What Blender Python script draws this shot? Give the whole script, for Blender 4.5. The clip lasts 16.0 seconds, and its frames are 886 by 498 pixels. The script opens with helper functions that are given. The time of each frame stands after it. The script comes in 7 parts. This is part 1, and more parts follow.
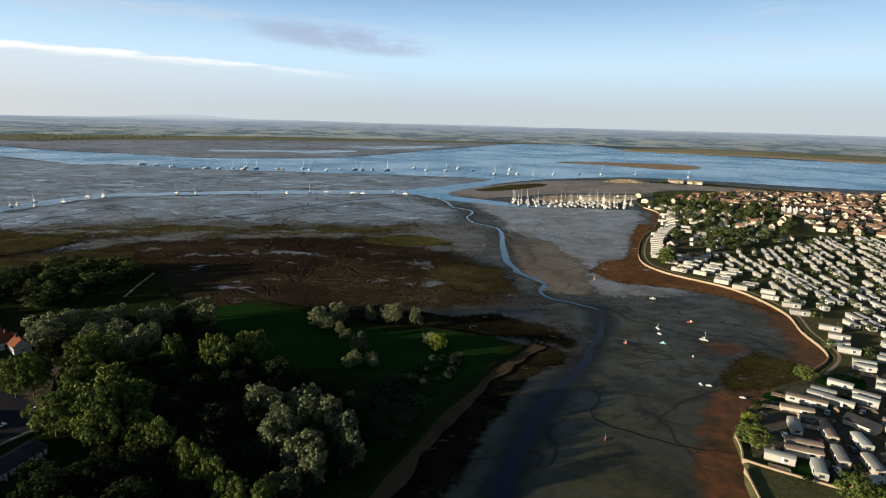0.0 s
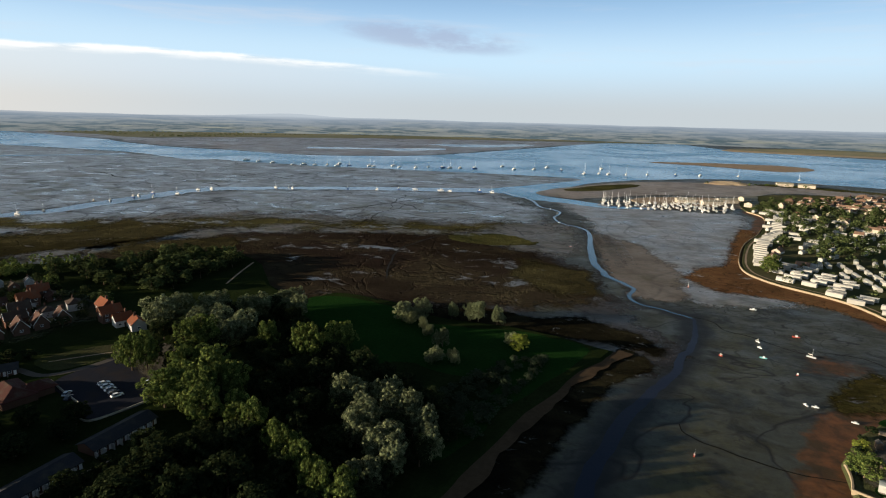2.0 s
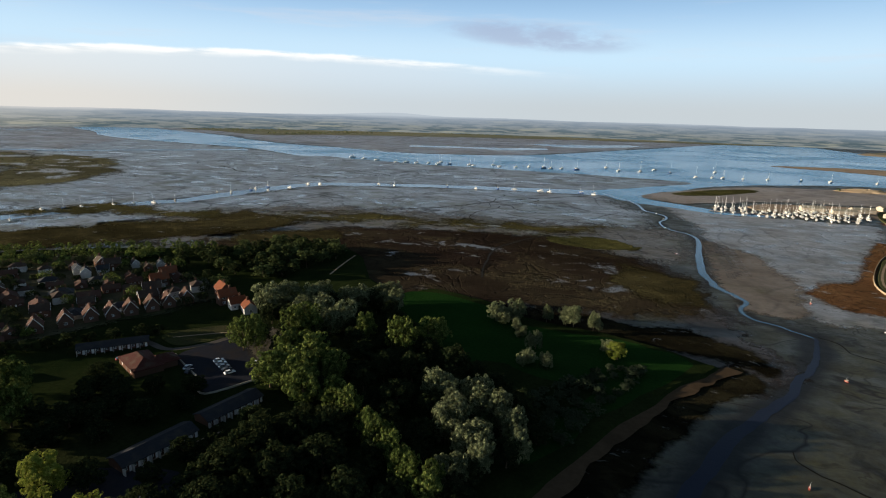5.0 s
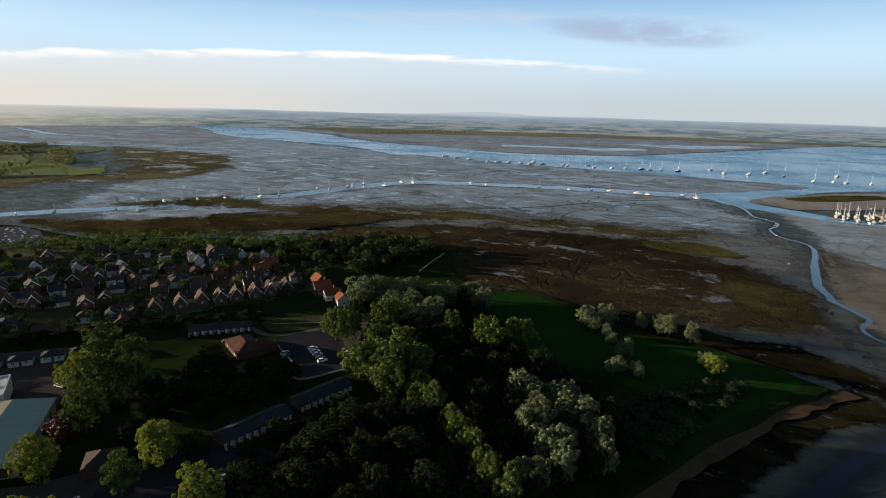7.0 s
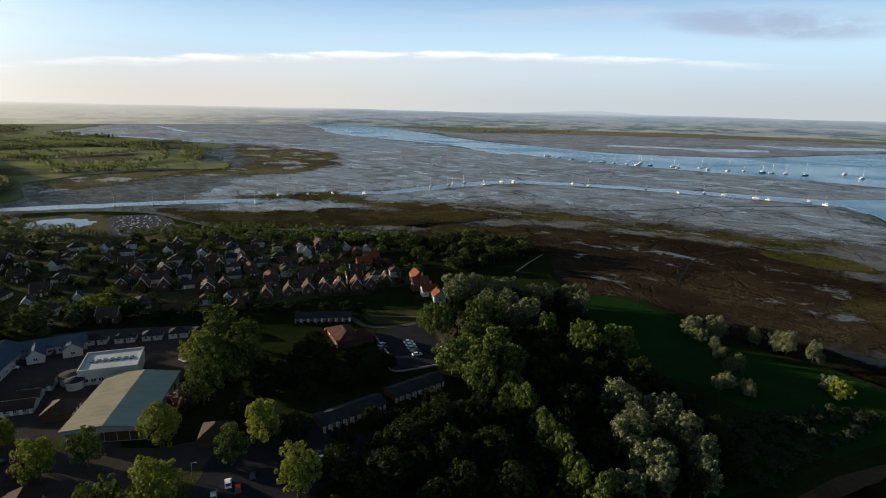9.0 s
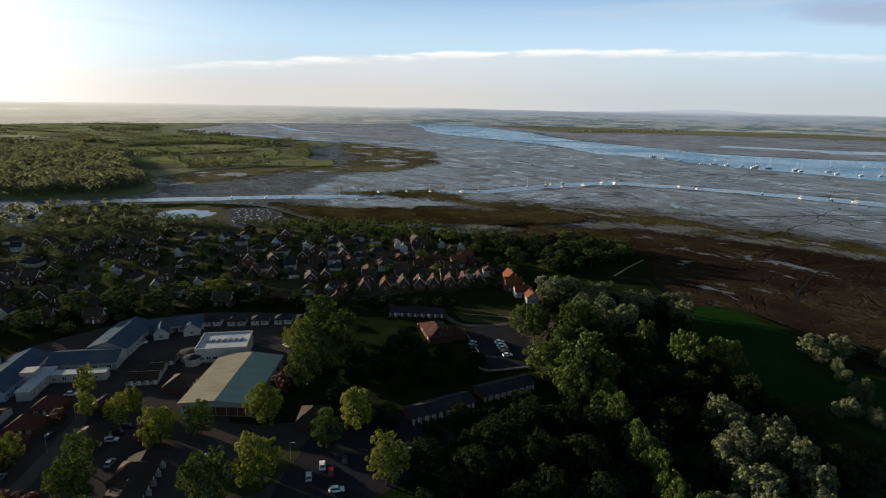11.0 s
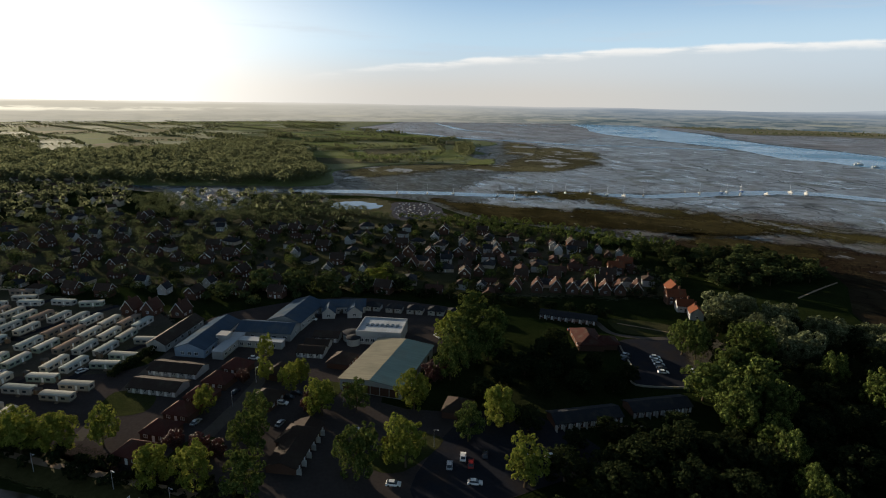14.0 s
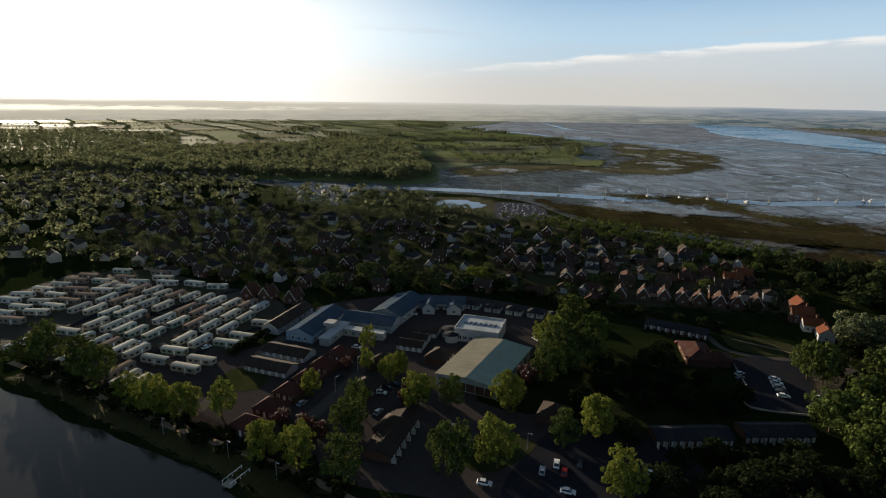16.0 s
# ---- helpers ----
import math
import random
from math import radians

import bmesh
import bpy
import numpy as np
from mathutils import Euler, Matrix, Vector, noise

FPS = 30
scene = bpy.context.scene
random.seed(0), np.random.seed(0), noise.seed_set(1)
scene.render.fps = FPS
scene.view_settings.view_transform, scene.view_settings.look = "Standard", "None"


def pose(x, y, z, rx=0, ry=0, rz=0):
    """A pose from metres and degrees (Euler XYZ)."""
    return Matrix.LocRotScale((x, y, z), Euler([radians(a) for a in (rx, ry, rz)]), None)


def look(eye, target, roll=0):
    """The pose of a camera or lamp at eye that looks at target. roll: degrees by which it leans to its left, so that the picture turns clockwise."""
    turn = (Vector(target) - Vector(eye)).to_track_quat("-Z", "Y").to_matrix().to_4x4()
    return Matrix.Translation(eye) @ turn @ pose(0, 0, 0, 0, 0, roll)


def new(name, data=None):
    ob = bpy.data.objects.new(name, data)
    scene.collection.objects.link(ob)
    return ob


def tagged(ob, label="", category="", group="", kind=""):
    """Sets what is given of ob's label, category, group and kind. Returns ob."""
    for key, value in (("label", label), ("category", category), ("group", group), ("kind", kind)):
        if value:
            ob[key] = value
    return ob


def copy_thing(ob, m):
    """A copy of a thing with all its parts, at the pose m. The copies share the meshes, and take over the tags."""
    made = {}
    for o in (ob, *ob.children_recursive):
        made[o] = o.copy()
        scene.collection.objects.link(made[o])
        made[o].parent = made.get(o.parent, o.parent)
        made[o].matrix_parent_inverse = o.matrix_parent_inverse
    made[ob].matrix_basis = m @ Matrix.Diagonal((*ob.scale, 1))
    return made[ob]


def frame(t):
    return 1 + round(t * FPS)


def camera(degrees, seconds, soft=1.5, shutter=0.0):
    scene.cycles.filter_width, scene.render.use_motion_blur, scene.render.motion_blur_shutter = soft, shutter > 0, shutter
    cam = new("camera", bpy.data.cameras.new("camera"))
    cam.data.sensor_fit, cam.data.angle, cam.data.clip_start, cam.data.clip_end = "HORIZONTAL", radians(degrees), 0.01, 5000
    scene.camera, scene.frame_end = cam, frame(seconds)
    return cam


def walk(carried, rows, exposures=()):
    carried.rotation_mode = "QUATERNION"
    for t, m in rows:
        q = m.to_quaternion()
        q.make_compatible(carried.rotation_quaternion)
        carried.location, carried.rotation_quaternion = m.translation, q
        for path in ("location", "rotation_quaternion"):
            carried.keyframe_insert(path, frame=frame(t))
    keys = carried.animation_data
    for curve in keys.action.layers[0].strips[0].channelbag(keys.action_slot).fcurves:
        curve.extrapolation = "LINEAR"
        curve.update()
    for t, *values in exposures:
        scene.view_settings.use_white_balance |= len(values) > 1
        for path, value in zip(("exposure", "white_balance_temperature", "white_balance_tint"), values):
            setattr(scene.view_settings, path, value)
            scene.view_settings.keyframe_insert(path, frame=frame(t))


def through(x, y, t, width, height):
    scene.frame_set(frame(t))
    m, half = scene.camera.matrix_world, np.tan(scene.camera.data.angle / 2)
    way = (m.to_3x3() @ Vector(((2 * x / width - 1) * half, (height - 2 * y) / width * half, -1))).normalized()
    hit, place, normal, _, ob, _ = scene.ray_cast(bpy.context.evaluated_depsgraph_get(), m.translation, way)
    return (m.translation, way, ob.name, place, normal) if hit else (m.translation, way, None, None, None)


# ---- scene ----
import itertools

EYE = 105.0
cam = camera(76.15, 16.0, soft=1.1)
# seconds, pitch, lean, yaw in degrees: a drone that turns where it hovers
ROWS = [
    (0, -12.73, 1.47, 0.06),
    (0.5, -12.86, 1.41, 2.78),
    (1, -12.96, 1.38, 5.27),
    (1.5, -13.02, 1.46, 7.12),
    (2, -13.10, 1.44, 8.85),
    (2.5, -13.14, 1.44, 10.34),
    (3, -13.18, 1.42, 12.00),
    (3.5, -13.21, 1.47, 13.54),
    (4, -13.27, 1.52, 15.23),
    (6.5, -13.65, 1.52, 25.51),
    (7, -13.72, 1.43, 28.11),
    (7.5, -13.81, 1.49, 30.41),
    (8, -13.89, 1.40, 33.01),
    (8.5, -13.96, 1.37, 35.51),
    (9, -14.03, 1.27, 38.24),
    (11.5, -14.34, 1.01, 50.80),
    (12, -14.40, 1.00, 53.73),
    (12.5, -14.46, 0.95, 56.37),
    (13, -14.48, 0.96, 58.97),
    (13.5, -14.52, 0.93, 61.41),
    (14, -14.57, 0.93, 64.09),
    (14.5, -14.63, 0.91, 66.61),
    (15, -14.66, 0.85, 69.49),
    (15.5, -14.72, 0.82, 72.05),
    (16, -14.76, 0.79, 74.69),
]


def hover(pitch, lean, yaw):
    return pose(0, 0, EYE, 0, 0, yaw) @ pose(0, 0, 0, 90 + pitch, 0, 0) @ pose(0, 0, 0, 0, 0, lean)


walk(cam, [(t, hover(p, l, y)) for t, p, l, y in ROWS], [(0, 1.1, 6500, 10), (9, 1.07, 6500, 10), (16, 0.8, 6500, 10)])

# ---- daylight: low evening sun, pale horizon, streaks of cloud ----
SUN_AZ, SUN_EL = radians(111), radians(7.6)
SUN_WAY = Vector((-math.sin(SUN_AZ) * math.cos(SUN_EL), math.cos(SUN_AZ) * math.cos(SUN_EL), math.sin(SUN_EL)))

world = bpy.data.worlds.new("evening_sky")
scene.world = world
world.use_nodes = True
wn, wl = world.node_tree.nodes, world.node_tree.links
wn.clear()


def wnode(kind, **sets):
    n = wn.new(kind)
    for k, v in sets.items():
        n.inputs[k.replace("_", " ")].default_value = v
    return n


sky = wn.new("ShaderNodeTexSky")
sky.sky_type = "NISHITA"
sky.sun_disc = False
sky.sun_elevation = SUN_EL
sky.sun_rotation = -SUN_AZ
sky.altitude = 50
sky.air_density, sky.dust_density, sky.ozone_density = 1.0, 0.35, 1.2


def wmath(op, a, b=0.0, c=0.0):
    n = wn.new("ShaderNodeMath")
    n.operation = op
    for i, v in enumerate((a, b, c)):
        if hasattr(v, "links"):
            wl.new(v, n.inputs[i])
        else:
            n.inputs[i].default_value = v
    return n.outputs[0]


def wramp(v, low, high, a=0.0, b=1.0):
    n = wn.new("ShaderNodeMapRange")
    n.interpolation_type = "SMOOTHSTEP"
    wl.new(v, n.inputs["Value"])
    for k, x in (("From Min", low), ("From Max", high), ("To Min", a), ("To Max", b)):
        n.inputs[k].default_value = x
    return n.outputs[0]


def wmix(f, a, b, how="MIX"):
    n = wn.new("ShaderNodeMix")
    n.data_type, n.blend_type, n.clamp_factor = "RGBA", how, True
    for i, v in ((0, f), (6, a), (7, b)):
        if hasattr(v, "links"):
            wl.new(v, n.inputs[i])
        else:
            n.inputs[i].default_value = (*v, 1) if isinstance(v, tuple) else v
    return n.outputs[2]


def wnoise(u, v, su, sv, seed=0.0, detail=5.0):
    """Noise over bearing and height, both in degrees."""
    c = wn.new("ShaderNodeCombineXYZ")
    wl.new(wmath("MULTIPLY", u, su), c.inputs[0]), wl.new(wmath("MULTIPLY", v, sv), c.inputs[1])
    c.inputs[2].default_value = seed
    n = wnode("ShaderNodeTexNoise", Scale=1.0, Detail=detail, Roughness=0.6)
    wl.new(c.outputs[0], n.inputs["Vector"])
    return n.outputs[0]


# bearing (to the left of +y) and height above the horizon, in degrees
split = wn.new("ShaderNodeSeparateXYZ")
wl.new(wn.new("ShaderNodeTexCoord").outputs["Generated"], split.inputs[0])
sx, sy, sz = split.outputs
bearing = wmath("MULTIPLY", wmath("ARCTAN2", wmath("MULTIPLY", sx, -1.0), sy), 57.2958)
height = wmath("MULTIPLY", wmath("ARCSINE", sz), 57.2958)
# pale haze low over the whole horizon
toward = wn.new("ShaderNodeVectorMath")
toward.operation = "DOT_PRODUCT"
wl.new(wn.new("ShaderNodeTexCoord").outputs["Generated"], toward.inputs[0])
toward.inputs[1].default_value = SUN_WAY
glow = wmath("POWER", wmath("MAXIMUM", wmath("MULTIPLY", wmath("SUBTRACT", toward.outputs["Value"], 0.5), 2.0), 0.0), 4.2)
low = wmix(wramp(bearing, 22.0, 58.0), (4.9, 5.4, 5.7), (6.3, 6.05, 5.6))
pale = wmix(wramp(height, 0.5, 5.5), low, (5.1, 6.9, 8.3))
pale = wmix(wramp(height, 5.0, 12.0), pale, (2.9, 5.1, 8.2))
veil = wmix(glow, pale, (18.0, 17.2, 15.6))
tone = wmix(wramp(height, 5.0, 20.0, 1.0, 0.0), sky.outputs[0], veil)
# a long bank of thin cloud with a bright ragged upper edge
arch = wmath("POWER", wmath("ABSOLUTE", wmath("SUBTRACT", bearing, 35.0)), 2.0)
edge = wmath("SUBTRACT", wmath("ADD", wmath("MULTIPLY", wnoise(bearing, height, 0.12, 0.0, 2.0), 1.0), 4.7), wmath("MULTIPLY", arch, 0.0016))
below = wmath("SUBTRACT", edge, height)
reach = wmath("MULTIPLY", wramp(bearing, 4.0, 26.0), wramp(bearing, 58.0, 84.0, 1.0, 0.0))
streak = wramp(wnoise(bearing, height, 0.16, 1.3, 5.0), 0.34, 0.6)
body = wmath("MULTIPLY", wmath("MULTIPLY", wramp(below, -0.1, 0.35), wramp(height, 0.5, 4.5, 0.35, 1.0)), reach)
tone = wmix(wmath("MULTIPLY", body, 0.6), tone, wmix(wramp(bearing, 22.0, 58.0), (5.9, 6.5, 7.0), (7.2, 7.05, 6.8)))
rim = wmath("MULTIPLY", wmath("MULTIPLY", wramp(below, -0.15, 0.15), wramp(below, 0.1, 0.9, 1.0, 0.0)), wmath("MULTIPLY", reach, streak))
tone = wmix(wmath("MULTIPLY", rim, 0.8), tone, (9.8, 9.6, 9.2))
# a loose grey cloud higher up, and faint wisps
du, dv = wmath("DIVIDE", wmath("SUBTRACT", bearing, 10.5), 11.0), wmath("DIVIDE", wmath("SUBTRACT", height, wmath("ADD", wmath("MULTIPLY", bearing, 0.08), 6.5)), 1.5)
near = wramp(wmath("ADD", wmath("MULTIPLY", du, du), wmath("MULTIPLY", dv, dv)), 0.1, 1.0, 1.0, 0.0)
puff = wmath("MULTIPLY", near, wramp(wnoise(bearing, height, 0.2, 0.6, 9.0), 0.3, 0.58))
tone = wmix(wmath("MULTIPLY", puff, 0.65), tone, (3.3, 3.8, 5.2))
wisp = wmath("MULTIPLY", wramp(wnoise(bearing, height, 0.05, 0.5, 14.0, 6.0), 0.5, 0.75), wramp(height, 2.0, 6.0))
tone = wmix(wmath("MULTIPLY", wisp, 0.4), tone, (5.94, 6.12, 6.66))
out = wn.new("ShaderNodeOutputWorld")
bg = wnode("ShaderNodeBackground", Strength=0.056)
wl.new(tone, bg.inputs["Color"])
wl.new(bg.outputs[0], out.inputs["Surface"])

sun = new("sun", bpy.data.lights.new("sun", "SUN"))
sun.data.energy, sun.data.angle, sun.data.color = 5.0, radians(0.6), (1.0, 0.85, 0.64)
sun.matrix_world = look((0, 0, 0), -SUN_WAY)

# ---- materials ----


class Mat:
    """A node material, built link by link."""

    def __init__(self, name):
        self.m = bpy.data.materials.new(name)
        self.m.use_nodes = True
        self.n, self.l = self.m.node_tree.nodes, self.m.node_tree.links
        self.b = self.n["Principled BSDF"]
        self.out = self.n["Material Output"]

    def put(self, value, socket):
        if hasattr(value, "links"):
            self.l.new(value, socket)
        elif isinstance(value, tuple) and len(value) == 3 and socket.type == "RGBA":
            socket.default_value = (*value, 1)
        else:
            socket.default_value = value

    def place(self):
        n = self.n.new("ShaderNodeNewGeometry")
        return n.outputs["Position"]

    def local(self):
        return self.n.new("ShaderNodeTexCoord").outputs["Object"]

    def rand(self):
        return self.n.new("ShaderNodeObjectInfo").outputs["Random"]

    def island(self):
        return self.n.new("ShaderNodeNewGeometry").outputs["Random Per Island"]

    def stretch(self, vec, scale, turn=0.0):
        n = self.n.new("ShaderNodeMapping")
        self.l.new(vec, n.inputs["Vector"])
        n.inputs["Scale"].default_value = scale
        n.inputs["Rotation"].default_value = (0, 0, radians(turn))
        return n.outputs[0]

    def noise(self, vec, scale, detail=4.0, rough=0.55, bend=0.0):
        n = self.n.new("ShaderNodeTexNoise")
        self.l.new(vec, n.inputs["Vector"])
        for k, v in (("Scale", scale), ("Detail", detail), ("Roughness", rough), ("Distortion", bend)):
            n.inputs[k].default_value = v
        return n.outputs[0]

    def cells(self, vec, scale, feature="DISTANCE_TO_EDGE"):
        n = self.n.new("ShaderNodeTexVoronoi")
        n.feature = feature
        self.l.new(vec, n.inputs["Vector"])
        n.inputs["Scale"].default_value = scale
        return n.outputs["Distance"]

    def ramp(self, value, low, high, a=0.0, b=1.0):
        n = self.n.new("ShaderNodeMapRange")
        self.put(value, n.inputs["Value"])
        for k, v in (("From Min", low), ("From Max", high), ("To Min", a), ("To Max", b)):
            n.inputs[k].default_value = v
        return n.outputs[0]

    def math(self, op, a, b=0.0):
        n = self.n.new("ShaderNodeMath")
        n.operation = op
        self.put(a, n.inputs[0]), self.put(b, n.inputs[1])
        return n.outputs[0]

    def mix(self, f, a, b, how="MIX"):
        n = self.n.new("ShaderNodeMix")
        n.data_type, n.blend_type = "RGBA", how
        self.put(f, n.inputs[0]), self.put(a, n.inputs[6]), self.put(b, n.inputs[7])
        return n.outputs[2]

    def shift(self, vec, by, amount):
        """vec pushed about by a noise, for ragged borders."""
        n = self.n.new("ShaderNodeVectorMath")
        n.operation = "MULTIPLY_ADD"
        t = self.n.new("ShaderNodeTexNoise")
        self.l.new(vec, t.inputs["Vector"])
        t.inputs["Scale"].default_value = by
        t.inputs["Detail"].default_value = 3
        self.l.new(t.outputs["Color"], n.inputs[0])
        n.inputs[1].default_value = (amount,) * 3
        self.l.new(vec, n.inputs[2])
        return n.outputs[0]

    def bump(self, height, strength=0.3, distance=0.05):
        n = self.n.new("ShaderNodeBump")
        self.l.new(height, n.inputs["Height"])
        n.inputs["Strength"].default_value, n.inputs["Distance"].default_value = strength, distance
        self.l.new(n.outputs[0], self.b.inputs["Normal"])
        return self

    def set(self, color=None, rough=None, metal=0.0, spec=None):
        if color is not None:
            self.put(color, self.b.inputs["Base Color"])
        if rough is not None:
            self.put(rough, self.b.inputs["Roughness"])
        self.b.inputs["Metallic"].default_value = metal
        if spec is not None:
            self.put(spec, self.b.inputs["Specular IOR Level"])
        return self


def painted(name, color, rough=0.5, vary=0.12, scale=1.5, metal=0.0, dirt=(0.12, 0.1, 0.08), dirty=0.25, own=0.0):
    """A painted or plain surface with grime at two scales; own: how much each object differs."""
    m = Mat(name)
    p = m.place()
    big, fine = m.noise(p, scale * 0.35, 3), m.noise(p, scale * 4, 4)
    c = m.mix(m.ramp(fine, 0.35, 0.65, 0, vary), color, tuple(v * 0.6 for v in color))
    c = m.mix(m.ramp(big, 0.5, 0.75, 0, dirty), c, dirt)
    if own:
        c = m.mix(m.ramp(m.rand(), 0, 1, 0, own), c, tuple(v * 0.45 for v in color))
    m.set(c, m.ramp(fine, 0.3, 0.7, rough * 0.8, min(1, rough * 1.2)), metal, 0.0 if rough > 0.8 else 0.3)
    return m.m


def rill_lines(m, p, scale, thin, bend=1.5):
    """Winding threads: where a noise passes through its middle value."""
    n = m.noise(p, scale, 3, 0.5, bend)
    return m.ramp(m.math("ABSOLUTE", m.math("SUBTRACT", n, 0.5)), 0.0, thin, 1, 0)


def mud_material(name="tidal_mud", low=(0.042, 0.037, 0.024), high=(0.066, 0.058, 0.042), dark=(0.018, 0.015, 0.011), rough=(0.75, 0.2), pooled=0.5, shine=0.11, soft=False, grain=1.0, olive=0.6, dull=0.7, cuts=1.0):
    """Bare mud, dry and dull in places and soaked in others; the marks "wet" and "weed" of the mesh say where it is drenched or grown over."""
    m = Mat(name)
    p = m.place()
    q = m.shift(p, 0.02 * grain, 40 / grain)
    drawn = m.stretch(q, (1, 2.0, 1), 15)
    far = m.noise(q, 0.0045 * grain, 8, 0.66)
    mid = m.noise(m.shift(p, 0.05 * grain, 16 / grain), 0.022 * grain, 8, 0.7, 0.6)
    film = m.noise(drawn, 0.02 * grain, 9, 0.75, 0.5)
    fine = m.noise(p, 0.22, 5, 0.65)
    algae = m.noise(m.shift(p, 0.01, 60), 0.008 * grain, 8, 0.68)
    c = m.mix(m.ramp(far, 0.38, 0.62), low, high)
    c = m.mix(m.ramp(mid, 0.48, 0.62, 0, 0.85), c, dark)
    c = m.mix(m.math("MULTIPLY", m.ramp(algae, 0.52, 0.6, 0, olive), m.ramp(mid, 0.4, 0.52)), c, (0.075, 0.07, 0.028))
    c = m.mix(m.ramp(fine, 0.45, 0.7, 0, 0.5), c, dark)
    cut = m.math("MAXIMUM", m.math("MULTIPLY", rill_lines(m, p, 0.005 * grain, 0.012), 0.95), m.math("MULTIPLY", rill_lines(m, q, 0.016 * grain, 0.022), m.ramp(far, 0.45, 0.6, 0, 0.9)))
    cut = m.math("MULTIPLY", cut, cuts)
    c = m.mix(cut, c, (0.016, 0.014, 0.012))
    marks = []
    for k in ("wet", "weed"):
        n = m.n.new("ShaderNodeAttribute")
        n.attribute_name = k
        marks.append(n.outputs["Fac"])
    ragged = m.math("ADD", marks[1], m.math("MULTIPLY", m.math("SUBTRACT", m.noise(q, 0.05, 6, 0.7), 0.5), 1.7))
    weed = m.ramp(ragged, 0.45, 0.7)
    tint = m.mix(m.ramp(m.noise(q, 0.09, 5, 0.65), 0.4, 0.62), (0.16, 0.062, 0.023), (0.06, 0.036, 0.016))
    tint = m.mix(m.ramp(fine, 0.4, 0.65, 0, 0.6), tint, (0.03, 0.02, 0.01))
    c = m.mix(m.math("MULTIPLY", weed, 0.9), c, tint)
    soaked = m.ramp(m.math("ADD", marks[0], m.math("MULTIPLY", m.math("SUBTRACT", mid, 0.5), 0.9)), 0.25, 0.75)
    c = m.mix(m.math("MULTIPLY", soaked, 0.85), c, (0.011, 0.012, 0.014))
    sheen = m.ramp(film, pooled - 0.12, pooled + 0.12)
    wet = m.math("MULTIPLY", m.math("MULTIPLY", sheen, m.ramp(soaked, 0, 1, 1, 0.3)), m.ramp(weed, 0, 1, 1, 0))
    wet = m.math("MULTIPLY", wet, m.ramp(cut, 0, 1, 1, 0.2))
    m.set(c, m.ramp(wet, 0, 1, rough[0], rough[1]), spec=m.math("MAXIMUM", m.ramp(wet, 0, 1, shine * dull, shine), m.math("MULTIPLY", soaked, 0.06)))
    h = m.math("SUBTRACT", m.math("ADD", m.math("MULTIPLY", mid, 0.7), m.math("MULTIPLY", fine, 0.3)), m.math("MULTIPLY", cut, 0.25))
    m.bump(h, 0.35, 0.5)
    if soft:
        covered(m, 0.3)
    return m.m


def covered(m, solid=0.42):
    """Lets the ground show where the mesh's mark "cover" runs out, along a ragged border."""
    n = m.n.new("ShaderNodeAttribute")
    n.attribute_name = "cover"
    p = m.place()
    rag = m.math("ADD", m.math("SUBTRACT", m.noise(m.shift(p, 0.04, 20), 0.035, 7, 0.68), 0.5), m.math("MULTIPLY", m.math("SUBTRACT", m.noise(p, 0.3, 5, 0.7), 0.5), 0.5))
    f = m.ramp(m.math("ADD", n.outputs["Fac"], m.math("MULTIPLY", rag, 1.2)), solid - 0.12, solid + 0.12)
    t = m.n.new("ShaderNodeBsdfTransparent")
    s = m.n.new("ShaderNodeMixShader")
    m.l.new(f, s.inputs[0]), m.l.new(t.outputs[0], s.inputs[1]), m.l.new(m.b.outputs[0], s.inputs[2])
    m.l.new(s.outputs[0], m.out.inputs["Surface"])
    return m


def water_material(name, color, rough=0.12, wave=0.5, scale=0.35, shine=0.5):
    m = Mat(name)
    p = m.place()
    w = m.noise(m.stretch(p, (1, 2.2, 1), 20), scale, 5, 0.6)
    gust = m.noise(m.shift(p, 0.004, 80), 0.006, 4)
    m.set(color, m.ramp(gust, 0.35, 0.65, rough * 0.7, rough * 1.6), spec=shine)
    m.b.inputs["IOR"].default_value = 1.33
    m.bump(w, wave, 0.25)
    return m.m


def turf_material(name, a, b, dry=(0.16, 0.13, 0.06), scale=0.05, dryness=0.5, soft=False, sheen=0.0):
    m = Mat(name)
    p = m.place()
    q = m.shift(p, 0.05, 10)
    big, mid, fine = m.noise(q, scale * 0.3, 4), m.noise(q, scale, 5, 0.6), m.noise(p, scale * 14, 4, 0.7)
    c = m.mix(m.ramp(mid, 0.35, 0.65), a, b)
    c = m.mix(m.ramp(big, 0.5, 0.7, 0, dryness), c, dry)
    c = m.mix(m.ramp(fine, 0.35, 0.7, 0, 0.55), c, tuple(v * 0.5 for v in a))
    m.set(c, 0.75 if sheen > 0.035 else 0.95, spec=sheen)
    m.b.inputs["Specular Tint"].default_value = (0.55, 0.75, 0.28, 1)
    m.bump(m.math("ADD", fine, mid), 0.6, 0.6)
    if soft:
        covered(m)
    return m.m


